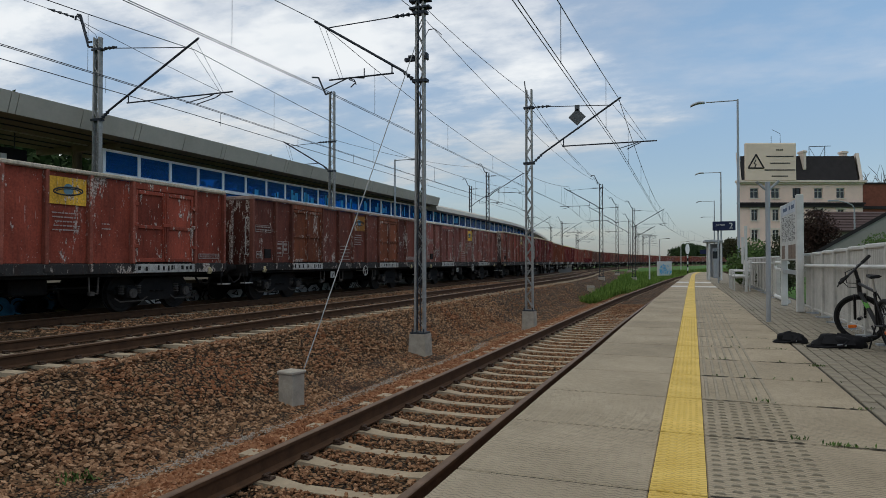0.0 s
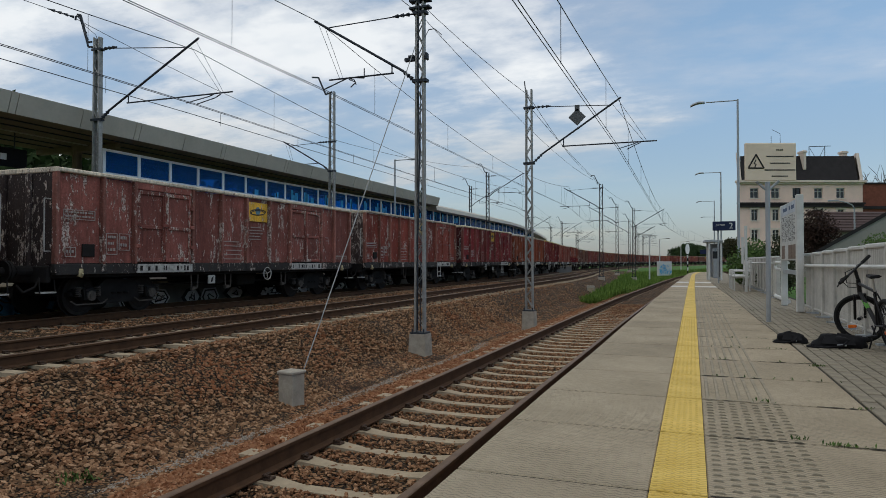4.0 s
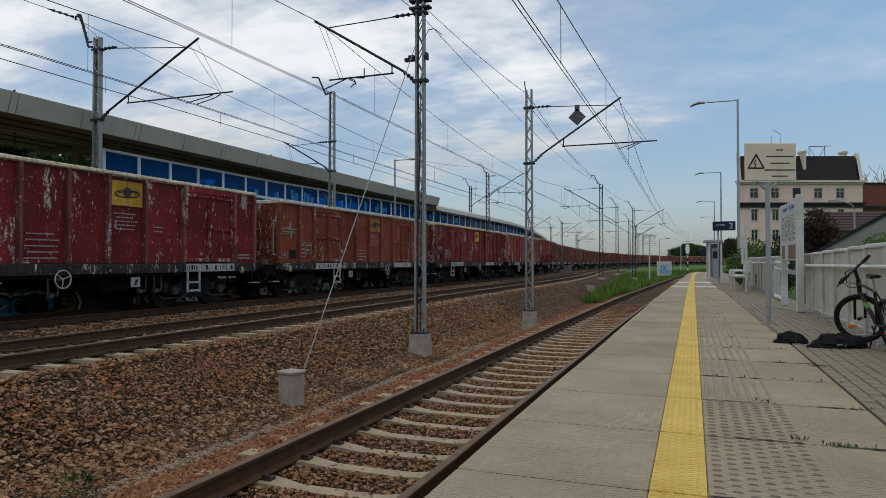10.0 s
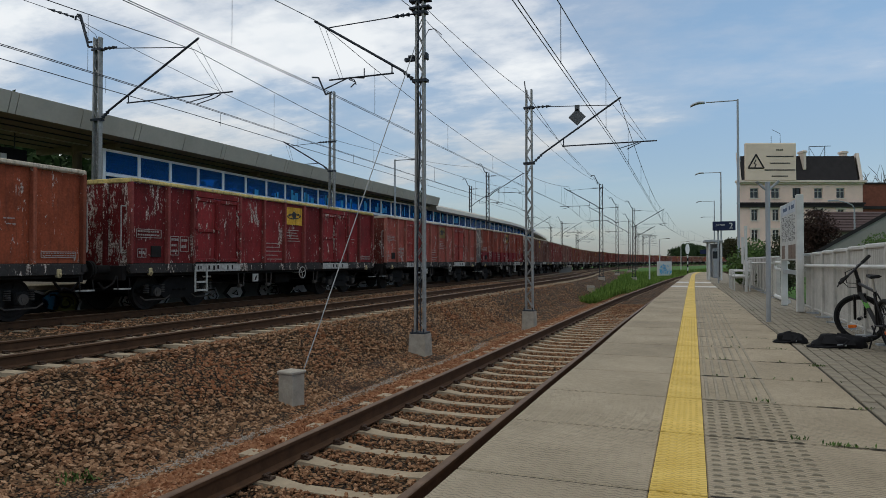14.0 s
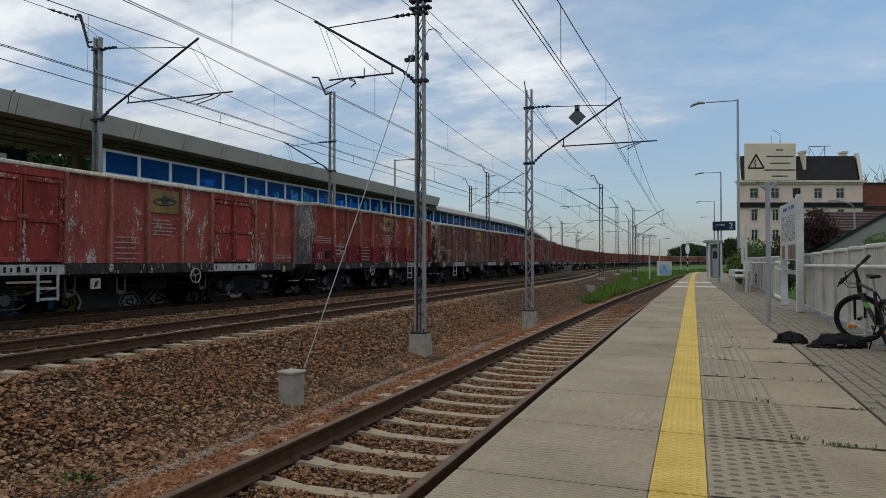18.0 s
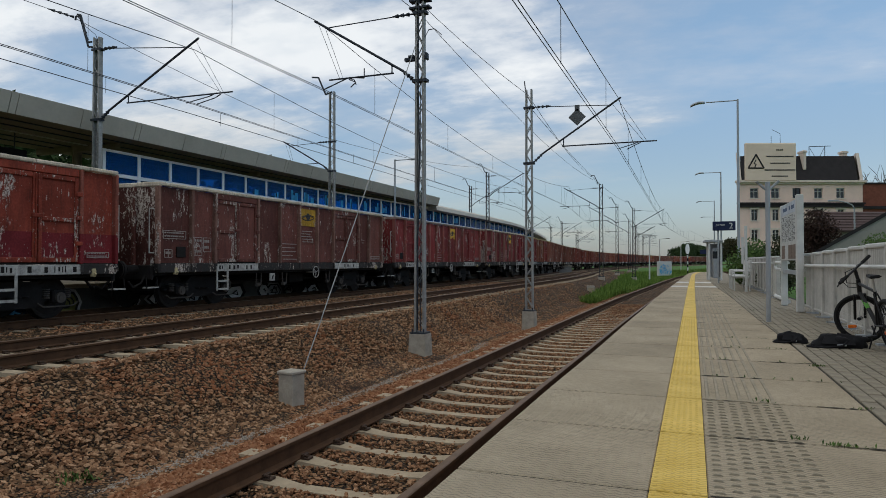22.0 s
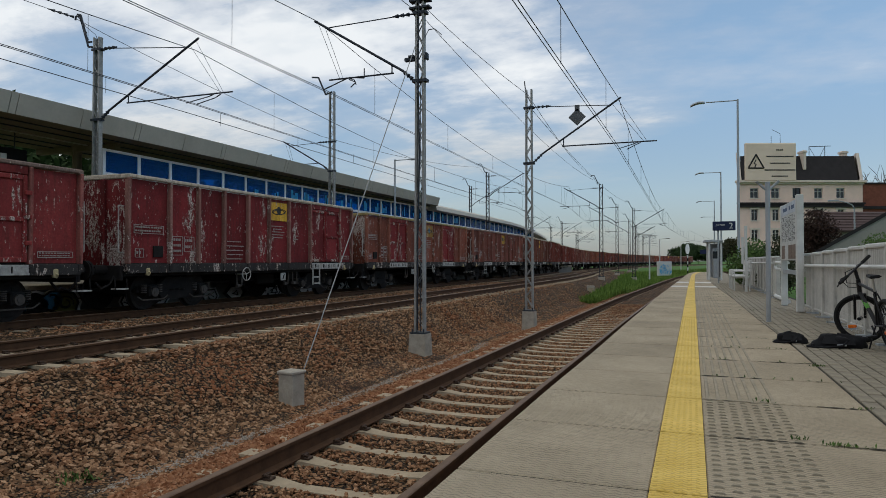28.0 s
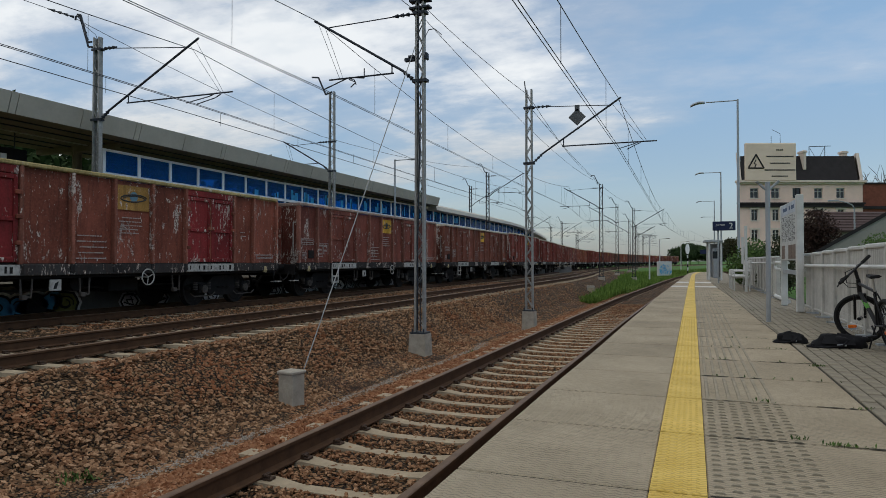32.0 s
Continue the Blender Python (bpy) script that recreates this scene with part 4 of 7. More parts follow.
TRAIN = [  # kind, paint, top rail, end wall, words
    (K_A, (0.22, 0.066, 0.045), PALE, None, "rust-red open goods wagon with a blue and yellow placard"),
    (K_A, (0.22, 0.066, 0.045), PALE, None, "rust-red open goods wagon with a blue and yellow placard"),
    (K_B2, (0.125, 0.054, 0.042), DULL, None, "dark brown open goods wagon with peeling paint"),
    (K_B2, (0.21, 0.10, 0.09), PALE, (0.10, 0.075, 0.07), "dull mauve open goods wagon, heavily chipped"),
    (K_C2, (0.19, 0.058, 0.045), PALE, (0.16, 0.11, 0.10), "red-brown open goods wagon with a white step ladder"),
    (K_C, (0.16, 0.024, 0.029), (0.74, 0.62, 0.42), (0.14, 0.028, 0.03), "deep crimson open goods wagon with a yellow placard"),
    (K_BR, (0.20, 0.066, 0.034), PALE, None, "orange-brown open goods wagon with patchy rust"),
    (K_B, (0.165, 0.026, 0.03), OCHRE, None, "crimson open goods wagon with a yellow top rail"),
    (K_BR, (0.25, 0.082, 0.068), PALE, None, "faded red open goods wagon with a yellow placard"),
    (K_C, (0.23, 0.062, 0.042), PALE, (0.3, 0.29, 0.3), "orange-red open goods wagon with a bare grey end"),
    (K_B, (0.125, 0.062, 0.055), PALE, None, "dull brown open goods wagon with a yellow placard"),
    (K_D, (0.19, 0.042, 0.045), DULL, None, "dented crimson open goods wagon with a white sill"),
    (K_C, (0.155, 0.028, 0.033), PALE, None, "dark crimson open goods wagon with a yellow placard"),
    (K_B2, (0.19, 0.08, 0.057), (0.58, 0.45, 0.19), None, "brown and ochre open goods wagon, streaked with rust"),
    (K_B, (0.17, 0.07, 0.055), DULL, None, "dark brown open goods wagon with chipped sides"),
]
PLATE = {TRAIN[2][4]: (0.30, 0.13, 0.03), TRAIN[4][4]: (0.55, 0.40, 0.19), TRAIN[9][4]: (0.40, 0.21, 0.05), TRAIN[6][4]: (0.36, 0.17, 0.05), TRAIN[8][4]: (0.3, 0.2, 0.07), TRAIN[13][4]: (0.4, 0.22, 0.06)}  # faded placards
DOORS = {TRAIN[13][4]: (0.20, 0.035, 0.04), TRAIN[8][4]: (0.23, 0.05, 0.045), TRAIN[2][4]: (0.16, 0.068, 0.036)}  # repainted doors
rng = random.Random(7)
while len(TRAIN) < 32:
    k = rng.choice((K_A, K_B, K_B, K_C))
    c = rng.choice(((0.2, 0.06, 0.05), (0.17, 0.075, 0.055), (0.23, 0.05, 0.05), (0.25, 0.085, 0.05)))
    TRAIN.append((k, c, PALE, None, "reddish-brown open goods wagon in a long train"))

WORN = (0.42, 0.44, 0.40, 0.60, 0.54, 0.52, 0.38, 0.46, 0.44, 0.44, 0.42, 0.42, 0.5, 0.52, 0.44)  # how chipped each one is
# paler side posts: worn paint, and the light on their edges put into the colour
POSTMIX = (0.12, 0.12, 0.06, 0.15, 0.3, 0.22, 0.1, 0.12, 0.25, 0.2, 0.3, 0.25, 0.5, 0.12, 0.2)
TOO_SMALL = ("stencil", "stencil_frame", "label_clip", "sill_marks", "plate_mark", "instruction_plate", "brake_hanger", "brake_hose", "hinge", "coil_spring",
             "brake_bar", "emblem", "emblem_ring", "corner_step", "step_hanger", "rope_hook", "axle_cap", "post_foot", "grab_rail", "brake_gear", "door_bar", "coupling")
WAGONS = []  # object, distance of its middle along the line at the start, its wheelsets
at = 16.2 - 2 * LONG
for key, paint, rail, end, words in TRAIN:
    if key not in KINDS:
        KINDS[key] = w = kind_of(key)
    else:
        w = copy_thing(KINDS[key], Matrix())
    tagged(w, words)
    if len(WAGONS) > 18:                 # always more than a hundred metres off
        for o in list(w.children_recursive):
            if o.name.split(".")[0] in TOO_SMALL:
                bpy.data.objects.remove(o)
    for o in w.children_recursive:
        kind = o.name.split(".")[0]
        mixed = 0.0 if kind != "side_post" else POSTMIX[len(WAGONS) % len(POSTMIX)]
        worn = WORN[len(WAGONS) % len(WORN)]
        paint_k = tuple(k * q + mixed * (p - q) for k, p, q in zip((1.58, 1.12, 0.97), (0.48, 0.37, 0.29), (DOORS.get(words, paint) if kind in ("door_leaf", "leaf_frame", "door_head") else paint)))
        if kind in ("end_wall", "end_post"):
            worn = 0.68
        elif kind == "leaf_frame":
            worn = min(worn + 0.2, 0.85)
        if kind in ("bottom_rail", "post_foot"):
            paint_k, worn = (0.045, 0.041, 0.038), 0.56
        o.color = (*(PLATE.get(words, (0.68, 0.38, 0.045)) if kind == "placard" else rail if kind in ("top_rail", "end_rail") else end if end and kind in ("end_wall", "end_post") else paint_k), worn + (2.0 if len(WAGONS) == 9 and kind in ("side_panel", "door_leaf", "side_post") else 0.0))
    WAGONS.append((w, at + key[0] / 2, key[0]))
    at += key[0]


def travelled(t):
    return 5.2 * t - 0.00725 * t * t


def wagon_pose(s, length):
    p = length / 2 - 2.72
    a, b = on_track(s - p), on_track(s + p)
    d = (b - a).normalized()
    side = d.cross(Z).normalized()
    up = side.cross(d)
    m = Matrix((side, d, up)).transposed().to_4x4()
    m.translation = (a + b) / 2
    return m

# ---- island platform with its canopy ----
M_WALLGREY = plain("edge_wall_concrete", (0.13, 0.125, 0.115), 0.9, 0, 0.35, 2.5, 0.004)
SPRAY = {k: plain("spray_" + k, c, 0.7, 0, 0.25, 5) for k, c in {"black": (0.012, 0.012, 0.013), "cream": (0.66, 0.62, 0.50), "yellow": (0.52, 0.49, 0.10),
         "olive": (0.20, 0.19, 0.06), "blue": (0.07, 0.24, 0.37), "silver": (0.48, 0.49, 0.50), "white": (0.7, 0.7, 0.69)}.items()}
isl = thing("island_platform", "island platform with a sprayed concrete edge wall behind the train", "platform", kind="structure")
box_part("edge_wall", M_WALLGREY, isl, -15.95, -15.6, -40, 92, -0.6, 0.2)


def sprayed_letter(y, z, w, hgt, fill, rim, seed):
    """A bulging sprayed letter: rim, black outline, fill and strokes, each a thin coat on the one before."""
    r = random.Random(seed)
    block = fill in ("silver", "white")
    n = 6 if block else 14
    shape = [(math.cos(2 * math.pi * k / n) * r.uniform(0.7, 1.08), math.sin(2 * math.pi * k / n) * r.uniform(0.7, 1.05)) for k in range(n)]
    letter = None
    for k, (grow, coat) in enumerate(((1.34, rim), (1.12, "black"), (0.92, fill))):
        x = -15.6 + 0.003 + 0.004 * k
        pts = [(x, y + a * w * grow, min(0.19, max(-0.58, z + b * hgt * grow))) for a, b in shape]
        coat_ob = part("sprayed_letter" if letter is None else "spray_coat", Mesh().poly(pts, (0.003, 0, 0)), SPRAY[coat], letter or isl)
        letter = letter or coat_ob
    me = Mesh()
    for k in range(r.randint(2, 4)):
        a0, q = r.uniform(0, 6.28), r.uniform(0.25, 0.6)
        bend = 2.2 if block else 0.35
        arc = [(-15.584, y + w * q * math.cos(a0 + bend * j), z + hgt * q * math.sin(a0 + bend * j)) for j in range(r.randint(2, 3) if block else r.randint(5, 11))]
        me.pipe(arc, 0.018, 4)
    part("spray_coat", me, SPRAY["black"], letter)


rg = random.Random(17)
yy = 3.0
while yy < 34:
    w = rg.uniform(0.28, 0.5)
    if yy < 13.6:
        sprayed_letter(yy, rg.uniform(-0.3, -0.1), w, rg.uniform(0.26, 0.36), rg.choice(("yellow", "olive", "blue", "yellow", "black")), rg.choice(("cream", "cream", "white")), rg.randint(1, 999))
        yy += w * 1.15
    elif yy > 15.2:
        sprayed_letter(yy, rg.uniform(-0.3, -0.15), w * 1.2, rg.uniform(0.26, 0.36), rg.choice(("silver", "white", "silver")), rg.choice(("silver", "black")), rg.randint(1, 999))
        yy += w * rg.choice((2.2, 2.6, 3.6))
    else:
        yy += 0.4
for k in range(66):
    box_part("coping_slab", M_SLAB, isl, -16.4, -15.52, -40 + 2 * k, -38.01 + 2 * k, 0.2, 0.32, 0.01)
box_part("paved_deck", M_PAVER, isl, -25, -16.4, -40, 92, -0.6, 0.315)


def glass_mat(name, col, rough=0.08):
    m, nt, b = material(name, rough, 0.0, 0.6)
    v = world_coords(nt)
    c = ramp(nt, noise_tex(nt, v, 0.9, 3), [(0.3, tuple(x * 0.6 for x in col)), (0.7, tuple(min(1, x * 1.3) for x in col))])
    nt.links.new(c, b.inputs["Base Color"])
    return m


def tinted_pane():
    m = bpy.data.materials.new("blue_glass")
    m.use_nodes = True
    nt = m.node_tree
    b = nt.nodes["Principled BSDF"]
    b.inputs["Base Color"].default_value = (0.002, 0.13, 0.46, 1)
    b.inputs["Specular IOR Level"].default_value = 0.15
    b.inputs["Roughness"].default_value = 0.1
    tr, mx = nt.nodes.new("ShaderNodeBsdfTransparent"), nt.nodes.new("ShaderNodeMixShader")
    tr.inputs[0].default_value = (0.055, 0.31, 0.66, 1)
    mx.inputs[0].default_value = 0.36
    nt.links.new(tr.outputs[0], mx.inputs[1])
    nt.links.new(b.outputs[0], mx.inputs[2])
    nt.links.new(mx.outputs[0], nt.nodes["Material Output"].inputs[0])
    return m


M_BLUEGLASS = tinted_pane()
M_CYAN = plain("cyan_marks", (0.05, 0.35, 0.62), 0.6)
GX = -18.5
screen = thing("glazed_screen", "blue glazed screen in white frames under a platform canopy", "glazed wall", kind="structure")
rng = random.Random(3)
y, k = 16.9, 0
while y < 82:
    w = 1.515
    z0, z1 = 0.32, 4.72 + 0.2 * min(1, max(0, (y - 26) / 18))
    f = Mesh()
    f.box(GX - 0.05, GX + 0.05, y - 0.065, y + 0.065, z0, z1, 0.01)
    part("mullion", f, M_FRAME, screen)
    part("transom", Mesh().box(GX - 0.045, GX + 0.048, y + 0.055, y + w - 0.055, z1 - 0.09, z1, 0.01), M_FRAME, screen)
    part("lower_transom", Mesh().box(GX - 0.045, GX + 0.07, y + 0.055, y + w - 0.055, 3.80, 3.93, 0.01), M_FRAME, screen)
    part("pane", Mesh().box(GX - 0.01, GX + 0.01, y + 0.055, y + w - 0.055, z0 + 0.1, z1 - 0.09), M_BLUEGLASS, screen)
    if 24 < y < 52:
        me = Mesh()
        for j in range(rng.randint(1, 3)):
            a, h = y + rng.uniform(0.15, 1.0), rng.uniform(0.25, 0.6)
            me.box(GX + 0.012, GX + 0.016, a, a + rng.uniform(0.08, 0.3), z1 - 0.85, z1 - 0.85 + h)
        part("sprayed_mark", me, M_CYAN, screen)
    y += w
    k += 1
canopy = thing("platform_canopy", "long grey metal canopy over the island platform", "canopy", kind="structure")
seams = sorted([12.91 + 4.36 * k + d for k in range(-12, 8) for d in (-0.11, 0.11, 2.18)])
for a, b in zip(seams, seams[1:]):
    y0, y1 = a + 0.014, b - 0.014
    me = Mesh().poly([(-17.48, y0, 4.985), (-17.3, y0, 5.559), (-17.45, y0, 5.585), (-17.6, y0, 5.02)], (0, y1 - y0, 0))
    part("fascia_panel", me, M_FASCIA, canopy)
part("roof_deck", Mesh().box(-22.6, -17.92, -40, 46, 5.45, 5.6), M_FASCIA, canopy)
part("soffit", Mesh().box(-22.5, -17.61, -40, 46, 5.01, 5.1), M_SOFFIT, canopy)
for k in range(9):
    y = -34 + 8 * k + 3.6
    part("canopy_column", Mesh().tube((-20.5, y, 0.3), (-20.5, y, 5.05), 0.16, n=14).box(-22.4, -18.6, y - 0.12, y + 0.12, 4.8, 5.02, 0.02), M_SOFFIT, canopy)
# wall added to block bright sky behind the canopy; none is known there
part("end_wall", Mesh().box(-22.9, -22.62, -40, 60, 0.3, 1.7), M_SOFFIT, canopy, "added low dark wall closing the back of the platform")
for x in (-18.3, -19.1, -19.9, -20.7, -21.5):
    part("soffit_batten", Mesh().box(x - 0.03, x + 0.03, -40, 46, 4.975, 5.008), M_DARKSTEEL if x != -19.9 else M_FASCIA, canopy)
me = Mesh()
fr = []
for k in range(15):
    y = 46 + 40 * k / 14
    drop = 0.0 if k < 8 else 1.1 * ((k - 7) / 7) ** 2
    fr.append((Vector((-17.7, y, 5.0 - drop)), Vector((-1, 0, 0)), Z))
me.sweep([(0, -0.3), (0.1, 0.0), (1.2, 0.35), (3.5, 0.5), (6, 0.3), (7, -0.3)], fr)
part("curved_roof", me, M_FASCIA, canopy)
sign = thing("hanging_sign", "dark platform sign hanging under the canopy", "sign")
box_part("panel", M_BLACK, sign, -20.2, -20.1, 13.0, 15.4, 3.9, 4.5, 0.02)
sm = Mesh()
for a, w in ((13.2, 0.5), (13.9, 0.25), (14.5, 0.2)):
    sm.box(-20.1, -20.09, a, a + w, 4.1, 4.3)
part("sign_marks", sm, M_FRAME, sign, "pale unreadable marks")
part("hangers", Mesh().tube((-20.15, 13.4, 4.5), (-20.15, 13.4, 5.02), 0.02).tube((-20.15, 15.0, 4.5), (-20.15, 15.0, 5.02), 0.02), M_DARKSTEEL, sign)


# ---- masts ----
def lattice_mast(x, y, z0, z1, width=0.30, label="lattice steel mast on a concrete foundation", block=0.42, steel=None):
    steel = steel or M_GALV
    t = thing("catenary_mast", label, "mast", Matrix.Translation((x, y, z0)), "masts of the overhead line")
    h = z1 - z0
    b = block
    vs = [(-b * 0.62, -b * 0.62, -0.6), (b * 0.62, -b * 0.62, -0.6), (b * 0.62, b * 0.62, -0.6), (-b * 0.62, b * 0.62, -0.6),
          (-b * 0.5, -b * 0.5, 0.62), (b * 0.5, -b * 0.5, 0.62), (b * 0.5, b * 0.5, 0.62), (-b * 0.5, b * 0.5, 0.62)]
    part("foundation", Mesh().add(vs, [(0, 3, 2, 1), (4, 5, 6, 7), (0, 1, 5, 4), (1, 2, 6, 5), (2, 3, 7, 6), (3, 0, 4, 7)]), M_CONC, t, "tapered concrete foundation")
    part("base_plate", Mesh().box(-b * 0.46, b * 0.46, -b * 0.46, b * 0.46, 0.62, 0.66).tube((b * .35, -b * .35, .66), (b * .35, -b * .35, .74), .022).tube((-b * .35, -b * .35, .66), (-b * .35, -b * .35, .74), .022), M_DARKSTEEL, t)
    w = width / 2
    for sgn in (-1, 1):
        c = Mesh()
        a0, a1 = sgn * w, sgn * w * 0.82
        vs = []
        for a, z in ((a0, 0.64), (a1, h)):
            i = -sgn
            vs += [(a, -0.07, z), (a, 0.07, z), (a + i * 0.05, 0.07, z), (a + i * 0.05, 0.058, z), (a + i * 0.012, 0.058, z), (a + i * 0.012, -0.058, z), (a + i * 0.05, -0.058, z), (a + i * 0.05, -0.07, z)]
        c.add(vs, [(i, (i + 1) % 8, 8 + (i + 1) % 8, 8 + i) for i in range(8)] + [tuple(range(7, -1, -1)), tuple(range(8, 16))])
        part("chord", c, steel, t)
    lace = Mesh()
    n = int((h - 0.8) / 0.34)
    for f in (-0.066, 0.066):
        for k in range(n):
            za, zb = 0.75 + k * (h - 0.9) / n, 0.75 + (k + 1) * (h - 0.9) / n
            s = 1 if k % 2 else -1
            wa, wb = w * (1 - 0.18 * za / h) - 0.02, w * (1 - 0.18 * zb / h) - 0.02
            p, q = Vector((-s * wa, f, za)), Vector((s * wb, f, zb))
            lace.tube(p, q, 0.015, n=4)
    part("lacing", lace, steel, t)
    return t, h


def insulator(me, p, q, r=0.045, k=4):
    p, q = Vector(p), Vector(q)
    for i in range(k):
        a, b = p.lerp(q, i / k), p.lerp(q, (i + 0.6) / k)
        me.tube(a, b, r, r * 0.55, n=8)
    me.tube(p, q, r * 0.4, n=6)
    return me


def cantilever(t, side, reach, foot, tip, tie, reg, arm, steady, start=None):
    """An arm across the track: side is the sign of its direction; heights are over the mast's base."""
    s = side
    start = start or reach * 0.3
    c = Mesh()
    c.tube((s * 0.45, 0, foot + (tip - foot) * 0.45 / reach), (s * (reach + 0.1), 0, tip + 0.06), 0.032, n=8)
    insulator(c, (s * 0.14, 0, foot), (s * 0.48, 0, foot + (tip - foot) * 0.48 / reach), 0.06)
    part("strut", c, M_DARKSTEEL, t)
    c = Mesh().tube((s * 0.4, 0, tie), (s * (reach - 0.25), 0, tip - 0.17), 0.014, n=6)
    insulator(c, (s * 0.3, 0, tie), (s * 0.75, 0, tie), 0.055, 3)
    c.tube((s * 0.1, 0, tie), (s * 0.3, 0, tie), 0.02, n=6)
    part("top_tie", c, M_DARKSTEEL, t)
    c = Mesh().tube((s * start, 0, reg), (s * arm, 0, reg), 0.022, n=8)
    c.tube((s * (start + 0.05), 0, reg), (s * (start + 0.05), 0, foot + (tip - foot) * (start + 0.05) / reach), 0.018, n=6)
    part("registration_arm", c, M_DARKSTEEL, t)
    c = Mesh().pipe([(s * (arm - 0.5), -0.05, reg), (s * (arm - 0.75), -0.05, reg - 0.08), (s * steady, -0.05, reg - 0.2)], 0.014)
    c.pipe([(s * (arm - 0.5), 0.12, reg), (s * (arm - 0.7), 0.12, reg - 0.09), (s * (steady + 0.25), 0.12, reg - 0.21)], 0.014)
    part("steady_arm", c, M_DARKSTEEL, t)
    part("arm_stay", Mesh().tube((s * reach, 0, tip), (s * (arm - 0.3), 0, reg), 0.006, n=4).tube((s * (reach - 0.2), 0, tip - 0.12), (s * (arm - 0.4), 0, reg), 0.006, n=4), M_WIRE, t)
    part("clamps", Mesh().box(-0.19, 0.19, -0.09, 0.09, foot - 0.04, foot + 0.03).box(-0.18, 0.18, -0.09, 0.09, tie - 0.04, tie + 0.03), M_DARKSTEEL, t)


def feeder_hook(t, h, s=-1):
    c = Mesh().pipe([(0, 0, h), (s * 0.25, 0, h + 0.05), (s * 0.55, 0, h + 0.75), (s * 0.75, 0, h + 0.78), (s * 0.85, 0, h + 0.65)], 0.035, 6)
    part("feeder_bracket", c, M_DARKSTEEL, t)


m1, h = lattice_mast(-6.25, 15.1, -1.45, 7.75, 0.27, "tall lattice mast with a concrete foundation in the ballast", 0.41)
cantilever(m1, -1, 2.9, 6.82, 8.62, 8.5, 7.08, 2.55, 1.75, 0.72)
part("switch_box", Mesh().box(-0.42, -0.14, -0.05, 0.05, 7.32, 7.42, 0.02).box(-0.3, -0.14, -0.08, 0.08, 7.4, 7.46, 0.01).box(0.14, 0.2, -0.08, 0.08, 7.32, 7.5, 0.02), M_DARKSTEEL, m1)
me = Mesh()
for z in (8.62, 8.8):
    me.box(-0.27, 0.27, -0.1, 0.1, z - 0.03, z + 0.03, 0.01)
part("cross_irons", me, M_DARKSTEEL, m1)
part("cable", Mesh().pipe([(-0.04, -0.08, 0.7), (-0.03, -0.09, 3.0), (0.02, -0.09, 5.0), (-0.03, -0.09, 7.0), (0.0, -0.09, 9.0)], 0.018, 6), M_DARKSTEEL, m1, "black cable up the mast")
part("earth_lead", Mesh().pipe([(0.05, -0.1, 0.5), (0.06, -0.09, 4.0), (0.04, -0.1, 6.4), (0.1, 0, 7.85), (0.2, 0.05, 8.08), (0.34, 0.1, 8.1), (0.5, 0.15, 7.95)], 0.01, 6), M_DARKSTEEL, m1)
m2, h = lattice_mast(-5.26, 22.5, -1.40, 6.85, 0.28, "lattice mast with a square grey marker on its arm", 0.4)
cantilever(m2, 1, 2.98, 5.70, 7.66, 7.62, 6.22, 4.2, 3.0, 1.14)
M_MARKER = plain("marker_grey", (0.10, 0.105, 0.11), 0.6)
mk = Mesh().poly([(1.65, -0.03, 6.88), (1.65 + 0.29, -0.03, 7.17), (1.65, -0.03, 7.46), (1.65 - 0.29, -0.03, 7.17)], (0, 0.02, 0))
mk.box(1.57, 1.73, -0.03, -0.01, 7.38, 7.58)
part("diamond_marker", mk, M_MARKER, m2, "grey diamond marker plate")
part("feeder_pin", Mesh().tube((-0.1, 0, h - 0.2), (-0.16, 0, h + 0.3), 0.02), M_DARKSTEEL, m2)
m0, h = lattice_mast(-16.95, 15.25, 0.3, 7.75, 0.30, "galvanised mast standing on the island platform", 0.4)
cantilever(m0, 1, 3.7, 4.93, 6.93, 7.08, 5.35, 4.98, 3.42, 1.17)
b = h - 0.1
c = Mesh().pipe([(-0.12, 0.05, b - 0.16), (-0.45, 0.05, b - 0.12), (-0.80, 0.05, b + 0.86), (-0.97, 0.05, b + 0.9), (-1.0, 0.05, b + 0.78)], 0.03, 6)
c.pipe([(-0.2, -0.05, b - 0.02), (-0.36, -0.05, b - 0.02), (-0.66, -0.05, b + 0.86), (-0.80, -0.05, b + 0.9)], 0.03, 6)
for k in range(4):
    c.tube((-0.45 - 0.085 * k, 0.05, b + 0.1 + 0.22 * k), (-0.36 - 0.085 * k, -0.05, b + 0.1 + 0.22 * k), 0.018)
part("feeder_bracket", c, M_DARKSTEEL, m0, "double tube bracket for the feeder")
c = insulator(Mesh(), (-1.0, 0.0, b + 0.86), (-1.35, -0.6, b + 0.95), 0.05)
c.pipe([(-0.85, 0, b + 0.86), (-0.5, 0, b + 0.5), (-0.1, 0, b + 0.2), (0.05, 0, b - 0.1)], 0.009, 5)
part("feeder_insulator", c, M_DARKSTEEL, m0)
m0b, h = lattice_mast(-16.0, 27.7, 0.3, 8.97, 0.34, "slender mast beside the island platform", 0.4)
c = Mesh().pipe([(0, 0, h), (-0.35, 0, h - 0.1), (-0.75, 0, h + 0.75), (-1.1, 0, h + 0.8)], 0.04).pipe([(-0.45, 0, h + 0.15), (0.9, 0, h + 0.6), (1.7, 0, h + 0.5), (1.7, 0, h + 0.95)], 0.03)
part("feeder_bracket", c, M_DARKSTEEL, m0b)
cantilever(m0b, -1, 2.6, 4.9, 6.4, 6.3, 5.3, 2.5, 2.2)
